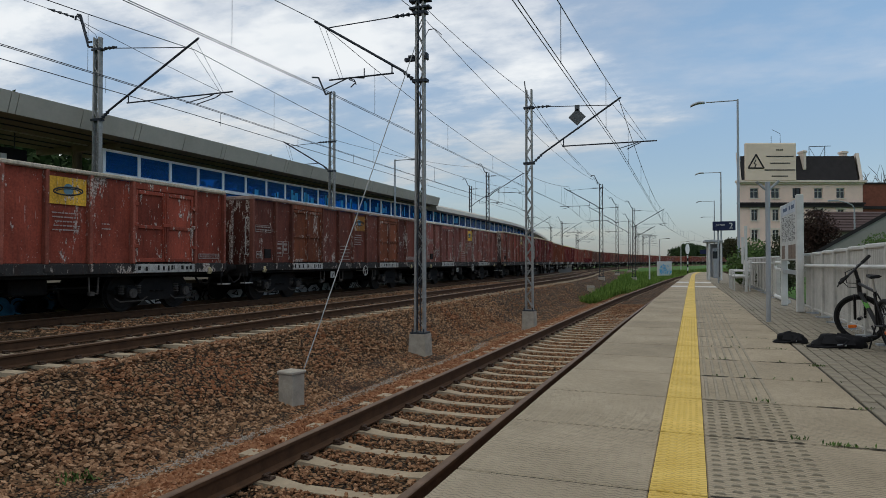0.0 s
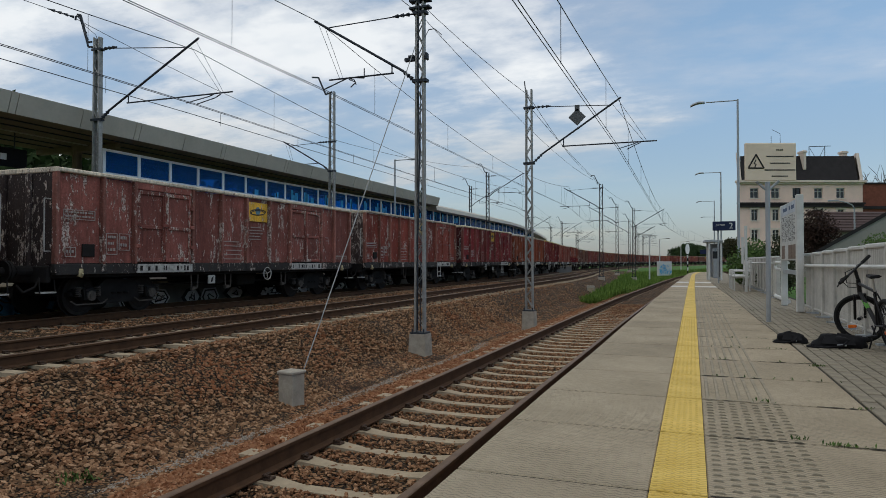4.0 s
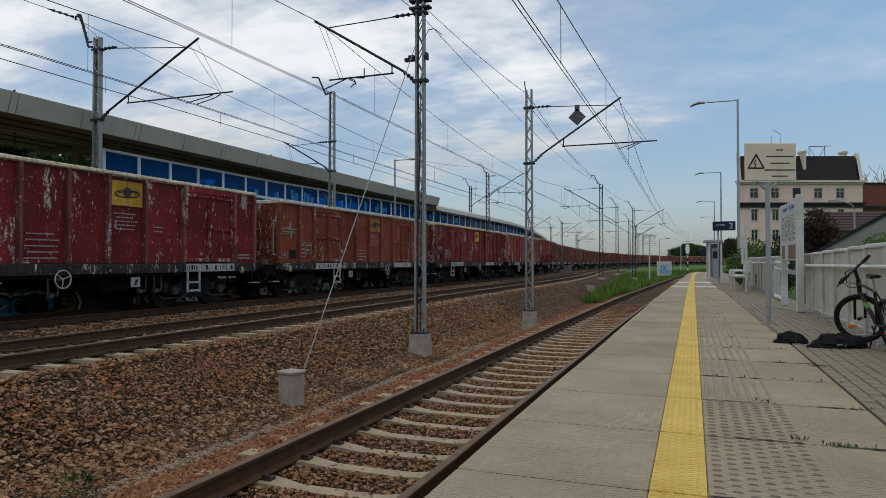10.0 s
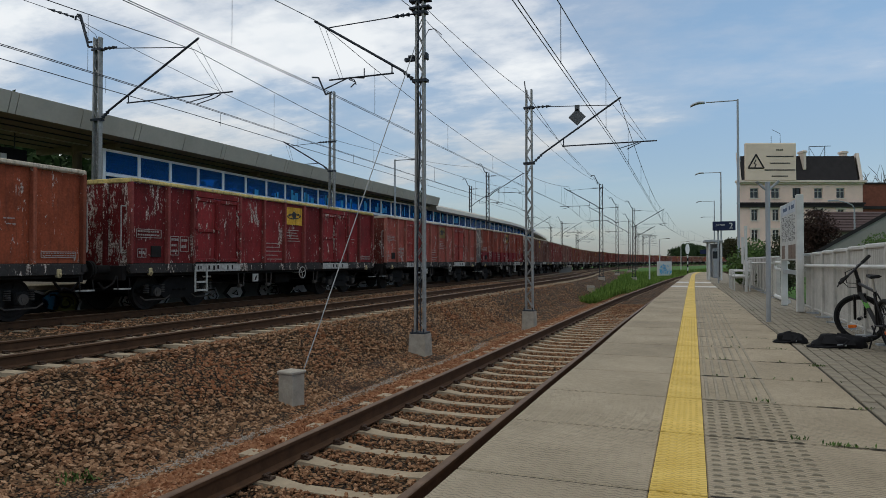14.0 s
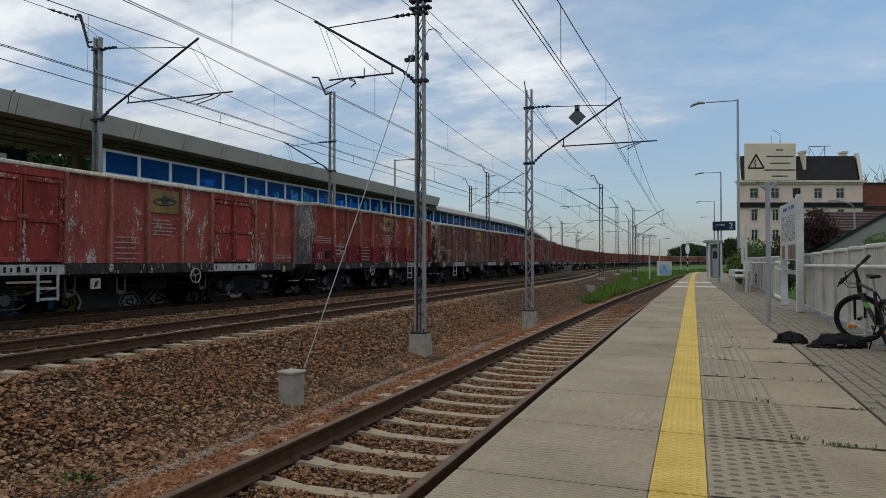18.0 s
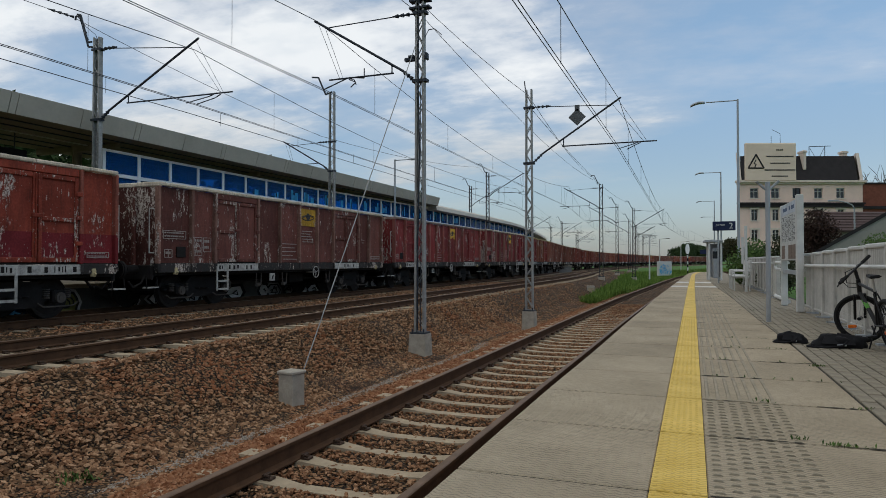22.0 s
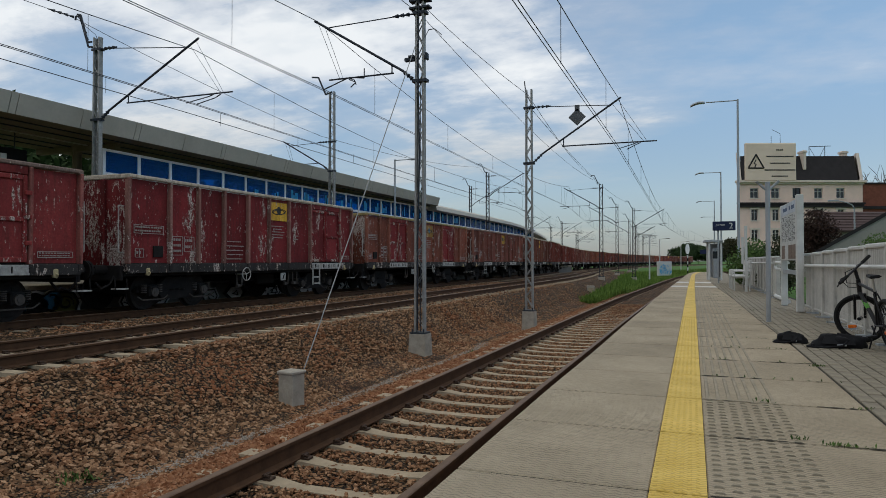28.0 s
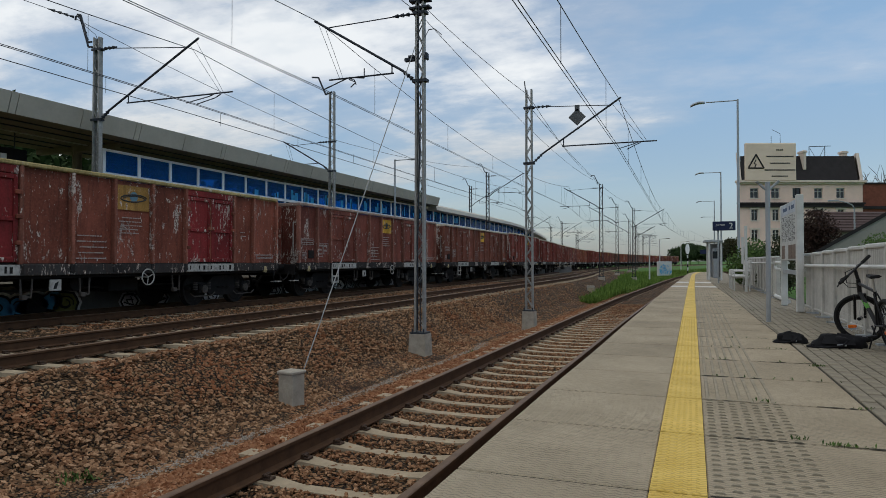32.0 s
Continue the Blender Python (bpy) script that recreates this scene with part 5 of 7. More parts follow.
FAR_MASTS = [(-16.2, 54, 0.3, 8.4, 1), (-21, 64, 0.3, 8.5, 1), (-21.5, 92, -0.6, 7.3, 1), (-7.1, 56.4, -1.0, 7.3, -1), (-7.85, 76, -1.0, 7.2, -1),
             (-5.9, 74, -1.4, 6.6, 1), (-19.5, 106, -0.7, 7.2, 1), (-21.5, 134, -0.7, 7.0, 1), (-8.6, 100, -1.0, 7.0, -1), (-10, 124, -1.0, 7.0, 1),
             (-9.0, 118, -1.0, 7.0, 1), (-11.0, 150, -1.0, 7.0, 1), (-11.5, 172, -1.0, 7.0, 1), (-24, 120, -0.7, 7.2, 1), (-26, 160, -0.7, 7.2, 1)]
for x, y, z0, z1, s in FAR_MASTS:
    t, h = lattice_mast(x, y, z0, z1, 0.34, "distant lattice mast of the overhead line", 0.5, M_OLDSTEEL)
    cantilever(t, s, 3.0, h - 2.0, h - 0.25, h - 0.3, h - 1.75, 3.4, 3.0)
    feeder_hook(t, h, -1)


# ---- wires ----
def span(me, p, q, sagg, r=0.009, k=10):
    p, q = Vector(p), Vector(q)
    pts = []
    for i in range(k + 1):
        t = i / k
        v = p.lerp(q, t)
        v.z -= 4 * sagg * t * (1 - t)
        pts.append(v)
    d = (q - p).normalized()
    side = d.cross(Z).normalized()
    me.sweep([(r, 0), (0, r), (-r, 0), (0, -r)], [(v, side, Z) for v in pts])
    return pts


def overhead(label, stations, zm, zc, sagg=1.0, pair=0.0):
    """A carrying wire, one or two contact wires and their droppers along (x, y) stations."""
    t = thing("overhead_wire", label, "overhead wire")
    for (xa, ya, da), (xb, yb, db) in zip(stations, stations[1:]):
        me = Mesh()
        span(me, (xa, ya, zm + da), (xb, yb, zm + db), sagg, 0.011, 14)
        part("carrying_wire", me, M_WIRE, t)
        for off in ((-pair, pair) if pair else (0,)):
            me = Mesh()
            span(me, (xa + off, ya, zc + da), (xb + off, yb, zc + db), 0.05, 0.009, 3)
            part("contact_wire", me, M_WIRE, t)
        n = max(3, int((yb - ya) / 6.5))
        for i in range(n):
            f = (i + 0.5) / n
            x, y, dz = xa + (xb - xa) * f, ya + (yb - ya) * f, da + (db - da) * f
            part("dropper", Mesh().tube((x, y, zc + dz), (x, y, zm + dz - 4 * sagg * f * (1 - f)), 0.007, n=4), M_WIRE, t)


overhead("double contact wire over the track beside the platform", [(-2.5, -38, 0), (-2.25, 22.5, 0), (-2.6, 74, -0.1), (-0.5, 120, -0.2), (9, 165, -0.2)], 6.28, 4.62, 1.0, 0.035)
overhead("contact wire over the empty middle track", [(-9.5, -40, 0), (-9.15, 15.1, 0), (-9.8, 56.4, 0), (-13.0, 100, -0.2), (-14.0, 150, -0.2), (-9, 210, -0.3)], 7.2, 5.48, 1.0, 0.04)
overhead("contact wire over the goods train", [(-13.6, -35, 0), (-13.25, 15.25, 0), (-13.7, 54, 0), (-18, 106, -0.2), (-18.5, 160, -0.2), (-12, 220, -0.3)], 6.95, 5.4, 0.8, 0.045)
fd = thing("feeder_wires", "thin feeder wires slung from mast to mast", "wire")
for pts in ([(-20.5, -4, 9.6), (-17.97, 15.25, 8.5), (-16.6, 27.7, 6.9), (-17.0, 54, 8.9), (-22, 92, 8.0)],
            [(-6.1, -25, 6.9), (-6.2, 15.1, 7.24), (-5.3, 22.5, 6.68), (-7.75, 56.4, 7.9), (-8.5, 76, 7.9), (-9.2, 100, 7.6)],
            [(-6.9, -25, 7.4), (-6.22, 15.1, 6.98), (-7.75, 56.4, 7.7)],
            [(-5.2, 22.5, 6.2), (-6.4, 74, 7.2), (-8.0, 118, 7.5)],
            [(-13.3, -30, 5.11), (-13.3, 15, 5.11), (-13.7, 54, 5.05), (-18, 106, 4.9)]):
    me = Mesh()
    for a, b in zip(pts, pts[1:]):
        span(me, a, b, 0.03 if a[0] == -13.3 else 0.012 * abs(b[1] - a[1]), 0.010, 10)
    part("feeder_wire", me, M_WIRE, fd)
for k in range(9):
    part("dropper", Mesh().tube((-13.3, 8 + 4.2 * k, 5.0), (-13.3, 8 + 4.2 * k, 5.4), 0.007, n=4), M_WIRE, fd)
anchor = thing("anchor_block", "weathered concrete anchor block in the ballast", "concrete block", pose(-6.12, 9.32, -1.45, 0, 0, 80))
part("block", Mesh().box(-0.145, 0.145, -0.155, 0.155, -0.3, 0.56, 0.012), M_CONC, anchor)
part("cap", Mesh().box(-0.165, 0.165, -0.175, 0.175, 0.56, 0.61, 0.012), M_CONC, anchor)
part("recess", Mesh().box(-0.149, -0.143, -0.05, 0.08, 0.2, 0.46), M_CONC, anchor)
turn = Matrix.Rotation(radians(-80), 3, "Z")
part("guy_rod", Mesh().tube(turn @ Vector((0.12, 0.16, 0.58)), turn @ Vector((-0.17, 5.78, 7.95)), 0.011, n=6), M_GALV, anchor)

# ---- platform furniture ----
M_FENCE = plain("fence_panel", (0.45, 0.435, 0.40), 0.65, 0, 0.26, 2.2)
M_GREYSTEEL = plain("grey_pole", (0.34, 0.36, 0.38), 0.5, 0.3, 0.12, 6)
M_CREAM = plain("cream_board", (0.72, 0.60, 0.46), 0.6, 0, 0.08, 3)
M_INK = plain("black_ink", (0.02, 0.02, 0.02), 0.6)
M_NAVYINK = plain("navy_ink", (0.05, 0.08, 0.16), 0.6)


def fence(y0, y1, x, name_label):
    """Sheet panels in white frames, each stepping a little as the ground rises."""
    t = thing("platform_fence", name_label, "fence")
    n = max(1, round((y1 - y0) / 0.98))
    w = (y1 - y0) / n
    for k in range(n):
        a = y0 + k * w
        z = 1.03 + 0.0133 * max(0, 15 - a)
        sheet = Mesh()
        ribs = 9
        prof = []
        for j in range(ribs * 4 + 1):
            prof.append((x - 0.012 - (0.006 if j % 4 in (1, 2) else 0.0), a + 0.045 + (w - 0.09) * j / (ribs * 4)))
        vs = [(px, py, zz) for zz in (0.1, z - 0.02) for px, py in prof]
        m = len(prof)
        sheet.add(vs, [(j, j + 1, m + j + 1, m + j) for j in range(m - 1)])
        sheet.add([(px + 0.02, py, zz) for px, py, zz in vs], [(j + 1, j, m + j, m + j + 1) for j in range(m - 1)])
        part("fence_panel", sheet, M_FENCE, t)
        part("fence_cap", Mesh().box(x - 0.045, x + 0.045, a + 0.042, a + w - 0.042, z - 0.02, z + 0.035, 0.012), M_WHITE, t)
        part("bottom_rail", Mesh().box(x - 0.03, x + 0.03, a + 0.042, a + w - 0.042, 0.06, 0.1, 0.008), M_FENCE, t)
        part("fence_post", Mesh().box(x - 0.05, x + 0.05, a - 0.04, a + 0.04, -0.05, z + 0.02, 0.012), M_FENCE, t)
        part("post_foot", Mesh().box(x - 0.14, x + 0.06, a - 0.06, a + 0.06, -0.02, 0.02), M_GREYSTEEL, t)
    part("handrail", Mesh().tube((x - 0.12, y0, 0.89), (x - 0.12, y1, 0.85), 0.028, n=10), M_WHITE, t, "white tubular handrail")
    return t


fence(2.8, 14.56, 2.05, "pale grey panel fence with a white handrail")
fence(18.8, 32.0, 2.02, "pale grey panel fence along the platform")


def lamp(x, y, z, arm=1.4, turn=0, words="tall grey lamp post with a curved lamp head", base=0.0):
    t = thing("platform_lamp", words, "street lamp", pose(x, y, base, 0, 0, turn), "platform lamps")
    part("pole", Mesh().tube((0, 0, -0.3), (0, 0, z), 0.085, 0.05, n=12), M_GREYSTEEL, t)
    part("arm", Mesh().tube((0, 0, z - 0.05), (-arm, 0, z - 0.04), 0.03, n=8), M_GREYSTEEL, t)
    hd = Mesh()
    fr = []
    for k in range(7):
        f = k / 6
        w = 0.16 * math.sin(math.pi * (0.15 + 0.75 * f)) + 0.03
        fr.append((Vector((-arm - 0.05 - 0.72 * f, 0, z - 0.06 - 0.13 * f + 0.08 * math.sin(math.pi * f))), Vector((0, w, 0)), Vector((0, 0, 0.09))))
    hd.sweep([(-1, -0.4), (1, -0.4), (0.8, 0.4), (0.3, 0.8), (-0.3, 0.8), (-0.8, 0.4)], fr)
    part("lamp_head", hd, M_GREYSTEEL, t, smooth=True)
    return t


lamp(2.25, 38.0, 9.4, 1.55)
lamp(2.3, 62, 8.6, 1.3)
lamp(2.5, 88, 8.3, 1.3)
lamp(3.3, 118, 8.2, 1.3)
lamp(-17.0, 37.0, 6.8, 1.0, 180, "grey lamp post on the island platform", 0.32)

# warning board on a forked pole
wb = thing("warning_board", "cream high-voltage warning board on a forked steel pole", "sign", pose(1.09, 11.4, 0))
part("pole", Mesh().tube((0, 0, -0.05), (0, 0, 2.16), 0.035, n=12), M_GREYSTEEL, wb)
part("fork", Mesh().tube((0, 0, 2.02), (-0.16, 0, 2.17), 0.02).tube((0, 0, 2.02), (0.16, 0, 2.17), 0.02), M_GREYSTEEL, wb)
rot = Matrix.Rotation(radians(20), 4, "Z")
bd = part("board", Mesh().box(-0.42, 0.37, -0.02, 0.01, 2.27, 2.86, 0.012), M_CREAM, wb, at=Matrix.Translation((0.06, 0, -0.1)) @ rot)
tri = Mesh()
T = [(-0.37, 2.47), (-0.13, 2.47), (-0.25, 2.68)]
for (ax, az), (bx, bz) in zip(T, T[1:] + T[:1]):
    tri.tube((ax, -0.022, az), (bx, -0.022, bz), 0.012, n=6)
part("warning_triangle", tri, M_INK, bd)
part("bolt_sign", Mesh().tube((-0.25, -0.022, 2.6), (-0.28, -0.022, 2.54), 0.008, n=5).tube((-0.28, -0.022, 2.54), (-0.25, -0.022, 2.53), 0.008, n=5).tube((-0.25, -0.022, 2.53), (-0.28, -0.022, 2.46), 0.008, n=5), M_INK, bd)
tx = Mesh()
for z, w in ((2.75, 0.1), (2.65, 0.4), (2.545, 0.28), (2.44, 0.46), (2.345, 0.24)):
    a = 0.11 - w / 2
    while a < 0.11 + w / 2:
        tx.box(a, a + 0.022, -0.024, -0.019, z - 0.009, z + 0.009)
        a += 0.028
tagged(part("text_bars", tx, M_INK, bd), kind="stuff")

# display case
dc = thing("display_case", "white timetable display case on two posts", "display case", pose(1.82, 14.72, 0, 0, 0, 1))
for y, top in ((-0.98, 2.16), (0.98, 2.1)):
    part("post", Mesh().box(-0.062, 0.062, y - 0.06, y + 0.06, 0, top, 0.015), M_WHITE, dc)
part("case_panel", Mesh().box(-0.05, 0.05, -0.91, 0.91, 0.95, 2.09, 0.01), M_WHITE, dc)
part("header_strip", Mesh().box(-0.058, -0.05, -0.9, 0.9, 1.86, 2.07), plain("header_grey", (0.42, 0.46, 0.52), 0.5), dc)
hp = Mesh()
for a, w in ((-0.75, 0.3), (-0.3, 0.16), (0.1, 0.5)):
    hp.box(-0.0605, -0.058, a, a + w, 1.93, 2.0)
part("header_marks", hp, M_NAVYINK, dc)
pp = Mesh()
M_SHEET = plain("poster_paper", (0.5, 0.51, 0.5), 0.5, 0, 0.15, 12)
M_POSTER = plain("poster_picture", (0.16, 0.11, 0.08), 0.5, 0, 0.5, 14)
rng = random.Random(5)
for i in range(4):
    a = -0.88 + i * 0.445
    part("poster", Mesh().box(-0.056, -0.0505, a, a + 0.42, 1.28 + 0.02 * (i % 2), 1.84), M_SHEET, dc)
    for j in range(22):
        z = 1.82 - j * 0.023
        b = a + rng.uniform(0.01, 0.06)
        while b < a + 0.38:
            w = rng.uniform(0.02, 0.1)
            if rng.random() < 0.7:
                pp.box(-0.0585, -0.056, b, min(b + w, a + 0.41), z - rng.uniform(0.005, 0.014), z)
            b += w + 0.02
    part("lower_poster", Mesh().box(-0.056, -0.0505, a, a + 0.42, 0.98, 1.25), M_POSTER if i != 2 else M_SHEET, dc, "brownish picture poster")
tagged(part("timetable_print", pp, M_INK, dc), kind="stuff")
part("lower_rail", Mesh().box(-0.03, 0.03, -0.91, 0.91, 0.68, 0.76), M_GREYSTEEL, dc)

# gate rails in the gap of the fence
gr = thing("gap_rail", "white bent tube rail in the fence opening", "rail", pose(1.92, 15.9, 0))
part("tube", Mesh().pipe([(0, 0.1, 0.9), (0, 2.4, 0.9), (0, 2.5, 0.82), (0, 2.4, 0.74), (0, 0.1, 0.74)], 0.03, 8).tube((0.02, 0.3, 0.06), (0.02, 2.7, 0.06), 0.05), M_WHITE, gr)

# bench, stand, kiosk
for yy in (23.2, 25.1):
    bn = thing("bench", "white slatted metal bench by the fence", "bench", pose(1.43, yy, 0), "platform benches")
    for k in range(4):
        part("seat_slat", Mesh().box(-0.24 + 0.12 * k, -0.14 + 0.12 * k, -0.6, 0.6, 0.44, 0.47, 0.008), M_WHITE, bn)
    for k in range(3):
        part("back_slat", Mesh().box(0.24, 0.27, -0.6, 0.6, 0.58 + 0.14 * k, 0.68 + 0.14 * k, 0.008), M_WHITE, bn)
    for y in (-0.5, 0.5):
        part("side_frame", Mesh().pipe([(-0.22, y, 0), (-0.22, y, 0.62), (0.2, y, 0.62)], 0.022, 8).pipe([(0.22, y, 0), (0.25, y, 0.95)], 0.022, 8).tube((-0.22, y, 0.42), (0.24, y, 0.42), 0.02), M_WHITE, bn)
st = thing("notice_stand", "slim white notice stand on the platform", "sign", pose(1.5, 22.1, 0))
part("post", Mesh().box(-0.035, 0.045, -0.04, 0.04, 0, 2.0, 0.008), M_WHITE, st)
part("notice", Mesh().box(-0.12, -0.045, 0.0, 0.03, 0.85, 1.66, 0.008), M_WHITE, st)
sh = thing("ticket_kiosk", "narrow grey ticket kiosk with a flat roof", "kiosk", pose(0.98, 35.2, 0, 0, 0, 4))
for x in (-0.27, 0.27):
    for y in (-0.45, 0.45):
        part("post", Mesh().box(x - 0.04, x + 0.04, y - 0.05, y + 0.05, 0, 1.84, 0.01), M_WHITE, sh)
part("roof", Mesh().box(-0.46, 0.34, -0.6, 0.6, 1.84, 1.95, 0.02), M_GREYSTEEL, sh)
part("ticket_machine", Mesh().box(-0.06, 0.2, -0.3, 0.3, 0.1, 1.55, 0.03), M_GREYSTEEL, sh)
part("screen", Mesh().box(-0.09, 0.14, -0.31, -0.298, 1.05, 1.4), plain("screen_dark", (0.03, 0.035, 0.04), 0.2), sh)
part("side_panel", Mesh().box(0.25, 0.265, -0.4, 0.4, 0.15, 1.8), glass_mat("kiosk_glass", (0.10, 0.11, 0.11)), sh)
part("rear_panel", Mesh().box(-0.23, 0.23, 0.43, 0.45, 0.15, 1.8), M_GREYSTEEL, sh)
ps = thing("platform_number_sign", "dark blue platform number sign with white figure two", "sign", pose(1.2, 30.0, 0))
part("pole", Mesh().tube((-0.2, 0.1, 0), (-0.2, 0.1, 2.5), 0.035), M_GREYSTEEL, ps)
M_NAVY = plain("navy_sign", (0.012, 0.02, 0.06), 0.4)
part("panel", Mesh().box(-0.42, 0.46, -0.04, 0.04, 2.2, 2.58, 0.01), M_NAVY, ps)


def text_mesh(body, size, mat, parent, at, name="lettering"):
    cu = bpy.data.curves.new(name, "FONT")
    cu.body, cu.size, cu.extrude = body, size, 0.003
    tmp = bpy.data.objects.new(name, cu)
    me = bpy.data.meshes.new_from_object(tmp)
    bpy.data.objects.remove(tmp)
    me.materials.clear()
    me.materials.append(mat)
    return part(name, me, None, parent, at=at)


text_mesh("2", 0.34, M_WHITE, ps, pose(0.2, -0.045, 2.28, 90))
text_mesh("peron", 0.15, M_WHITE, ps, pose(-0.3, -0.045, 2.39, 90))

# bicycle and bags
M_TYRE = plain("tyre_rubber", (0.012, 0.012, 0.012), 0.85)
M_GREEN = plain("frame_green", (0.10, 0.30, 0.05), 0.4, 0, 0.3, 14)
M_BIKE = plain("bicycle_black", (0.018, 0.018, 0.02), 0.4, 0.2)
M_CHROME = plain("spoke_steel", (0.45, 0.45, 0.45), 0.3, 0.8)
M_ORANGE = plain("reflector_orange", (0.75, 0.16, 0.02), 0.3)
bk = thing("bicycle", "black and green mountain bicycle leaning on the fence", "bicycle", pose(1.915, 7.97, 0, 0, -9, 4.2) @ Matrix.Scale(0.866, 4))


def bike_wheel(at, steer):
    w = part("wheel", Mesh().tube((-0.05, 0, 0), (0.05, 0, 0), 0.022, n=10), M_BIKE, bk, at=at @ Matrix.Rotation(steer, 4, "Z"))
    part("tyre", Mesh().ring((0, 0, 0), (1, 0, 0), 0.295, 0.028, 40, 8), M_TYRE, w, smooth=True)
    part("rim", Mesh().ring((0, 0, 0), (1, 0, 0), 0.262, 0.012, 36, 6), M_BIKE, w)
    sp = Mesh()
    for k in range(28):
        a = 2 * math.pi * k / 28
        sp.tube((0.03 * (-1) ** k, 0.02 * math.cos(a), 0.02 * math.sin(a)), (0, 0.26 * math.cos(a + 0.25), 0.26 * math.sin(a + 0.25)), 0.0018, n=3, caps=False)
    part("spokes", sp, M_CHROME, w)
    part("reflector", Mesh().box(-0.02, 0.02, 0.06, 0.16, -0.12, -0.08, 0.006), M_ORANGE, w, "orange reflector")
    return w


FRONT = Vector((0, 1.08, 0.323))
bike_wheel(Matrix.Translation((0, 0, 0.323)), 0.0)
bike_wheel(Matrix.Translation(FRONT), radians(57))
BAR, BARV = Vector((-0.02, 0.84, 0.99)), Vector((0.25, 0.19, 0.14))     # handlebar: its middle, and half its length
HEAD, CRANK, SEATC = Vector((0, 0.86, 0.80)), Vector((0, 0.43, 0.29)), Vector((0, 0.28, 0.72))
part("main_frame", Mesh().tube((0, 0.88, 0.68), CRANK, 0.026, n=10).tube(HEAD, SEATC, 0.02, n=10).tube(CRANK, SEATC, 0.019, n=10).tube((0, 0.89, 0.64), (0, 0.85, 0.86), 0.028, n=10), M_BIKE, bk, "black frame tubes")
part("green_decal", Mesh().tube((0, 0.78, 0.59), (0, 0.65, 0.48), 0.0275, n=10), M_GREEN, bk, "bright green frame decal")
for s in (-1, 1):
    part("rear_stay", Mesh().tube((s * 0.05, 0, 0.323), CRANK + Vector((s * 0.03, 0, 0)), 0.012).tube((s * 0.05, 0, 0.323), SEATC + Vector((s * 0.02, 0, -0.03)), 0.01), M_BIKE, bk)
    part("fork_leg", Mesh().tube((s * 0.06, 0.9, 0.66), FRONT + Vector((s * 0.06, 0, 0)), 0.018), M_BIKE, bk)
    part("pedal", Mesh().box(s * 0.12 - 0.05, s * 0.12 + 0.05, 0.43 + s * 0.13 - 0.04, 0.43 + s * 0.13 + 0.04, 0.29 + s * 0.11 - 0.012, 0.29 + s * 0.11 + 0.012, 0.005), M_BIKE, bk)
    part("crank", Mesh().tube(CRANK + Vector((s * 0.06, 0, 0)), CRANK + Vector((s * 0.07, s * 0.13, s * 0.11)), 0.012), M_BIKE, bk)
    part("grip", Mesh().tube(BAR + BARV * (s * 0.5), BAR + BARV * s, 0.021, n=10), M_TYRE, bk)
    part("brake_lever", Mesh().pipe([BAR + BARV * (s * 0.42), BAR + BARV * (s * 0.5) + Vector((-0.05, 0.06, -0.03)), BAR + BARV * (s * 0.85) + Vector((-0.05, 0.05, -0.07))], 0.008), M_BIKE, bk)
part("handlebar", Mesh().tube(BAR - BARV * 0.6, BAR + BARV * 0.6, 0.015, n=8).tube((0, 0.85, 0.84), BAR, 0.022), M_BIKE, bk)
part("brake_cable", Mesh().pipe([BAR - BARV * 0.4, BAR + Vector((-0.2, -0.04, -0.1)), BAR + Vector((-0.1, 0.04, -0.22)), (0, 0.9, 0.74)], 0.005, 5).pipe([BAR + BARV * 0.2, BAR + Vector((-0.12, -0.02, -0.02)), BAR + Vector((-0.12, 0.0, -0.16)), (0, 0.88, 0.8)], 0.005, 5), M_BIKE, bk)
part("chainring", Mesh().tube((0.05, 0.43, 0.29), (0.06, 0.43, 0.29), 0.085, n=20), M_BIKE, bk)
part("seat_post", Mesh().tube(SEATC, (0, 0.27, 0.88), 0.014), M_CHROME, bk)
sd = Mesh()
sd.sweep([(-1, 0), (-0.6, 0.5), (0.6, 0.5), (1, 0), (0.6, -0.4), (-0.6, -0.4)], [(Vector((0, 0.17 + 0.27 * f, 0.9 + 0.01 * f)), Vector((0.075 - 0.055 * f, 0, 0)), Vector((0, 0, 0.04))) for f in (0, 0.3, 0.6, 1)])
part("saddle", sd, M_TYRE, bk)
part("kickstand", Mesh().tube((-0.05, 0.32, 0.3), (-0.16, 0.36, 0.01), 0.009), M_BIKE, bk)


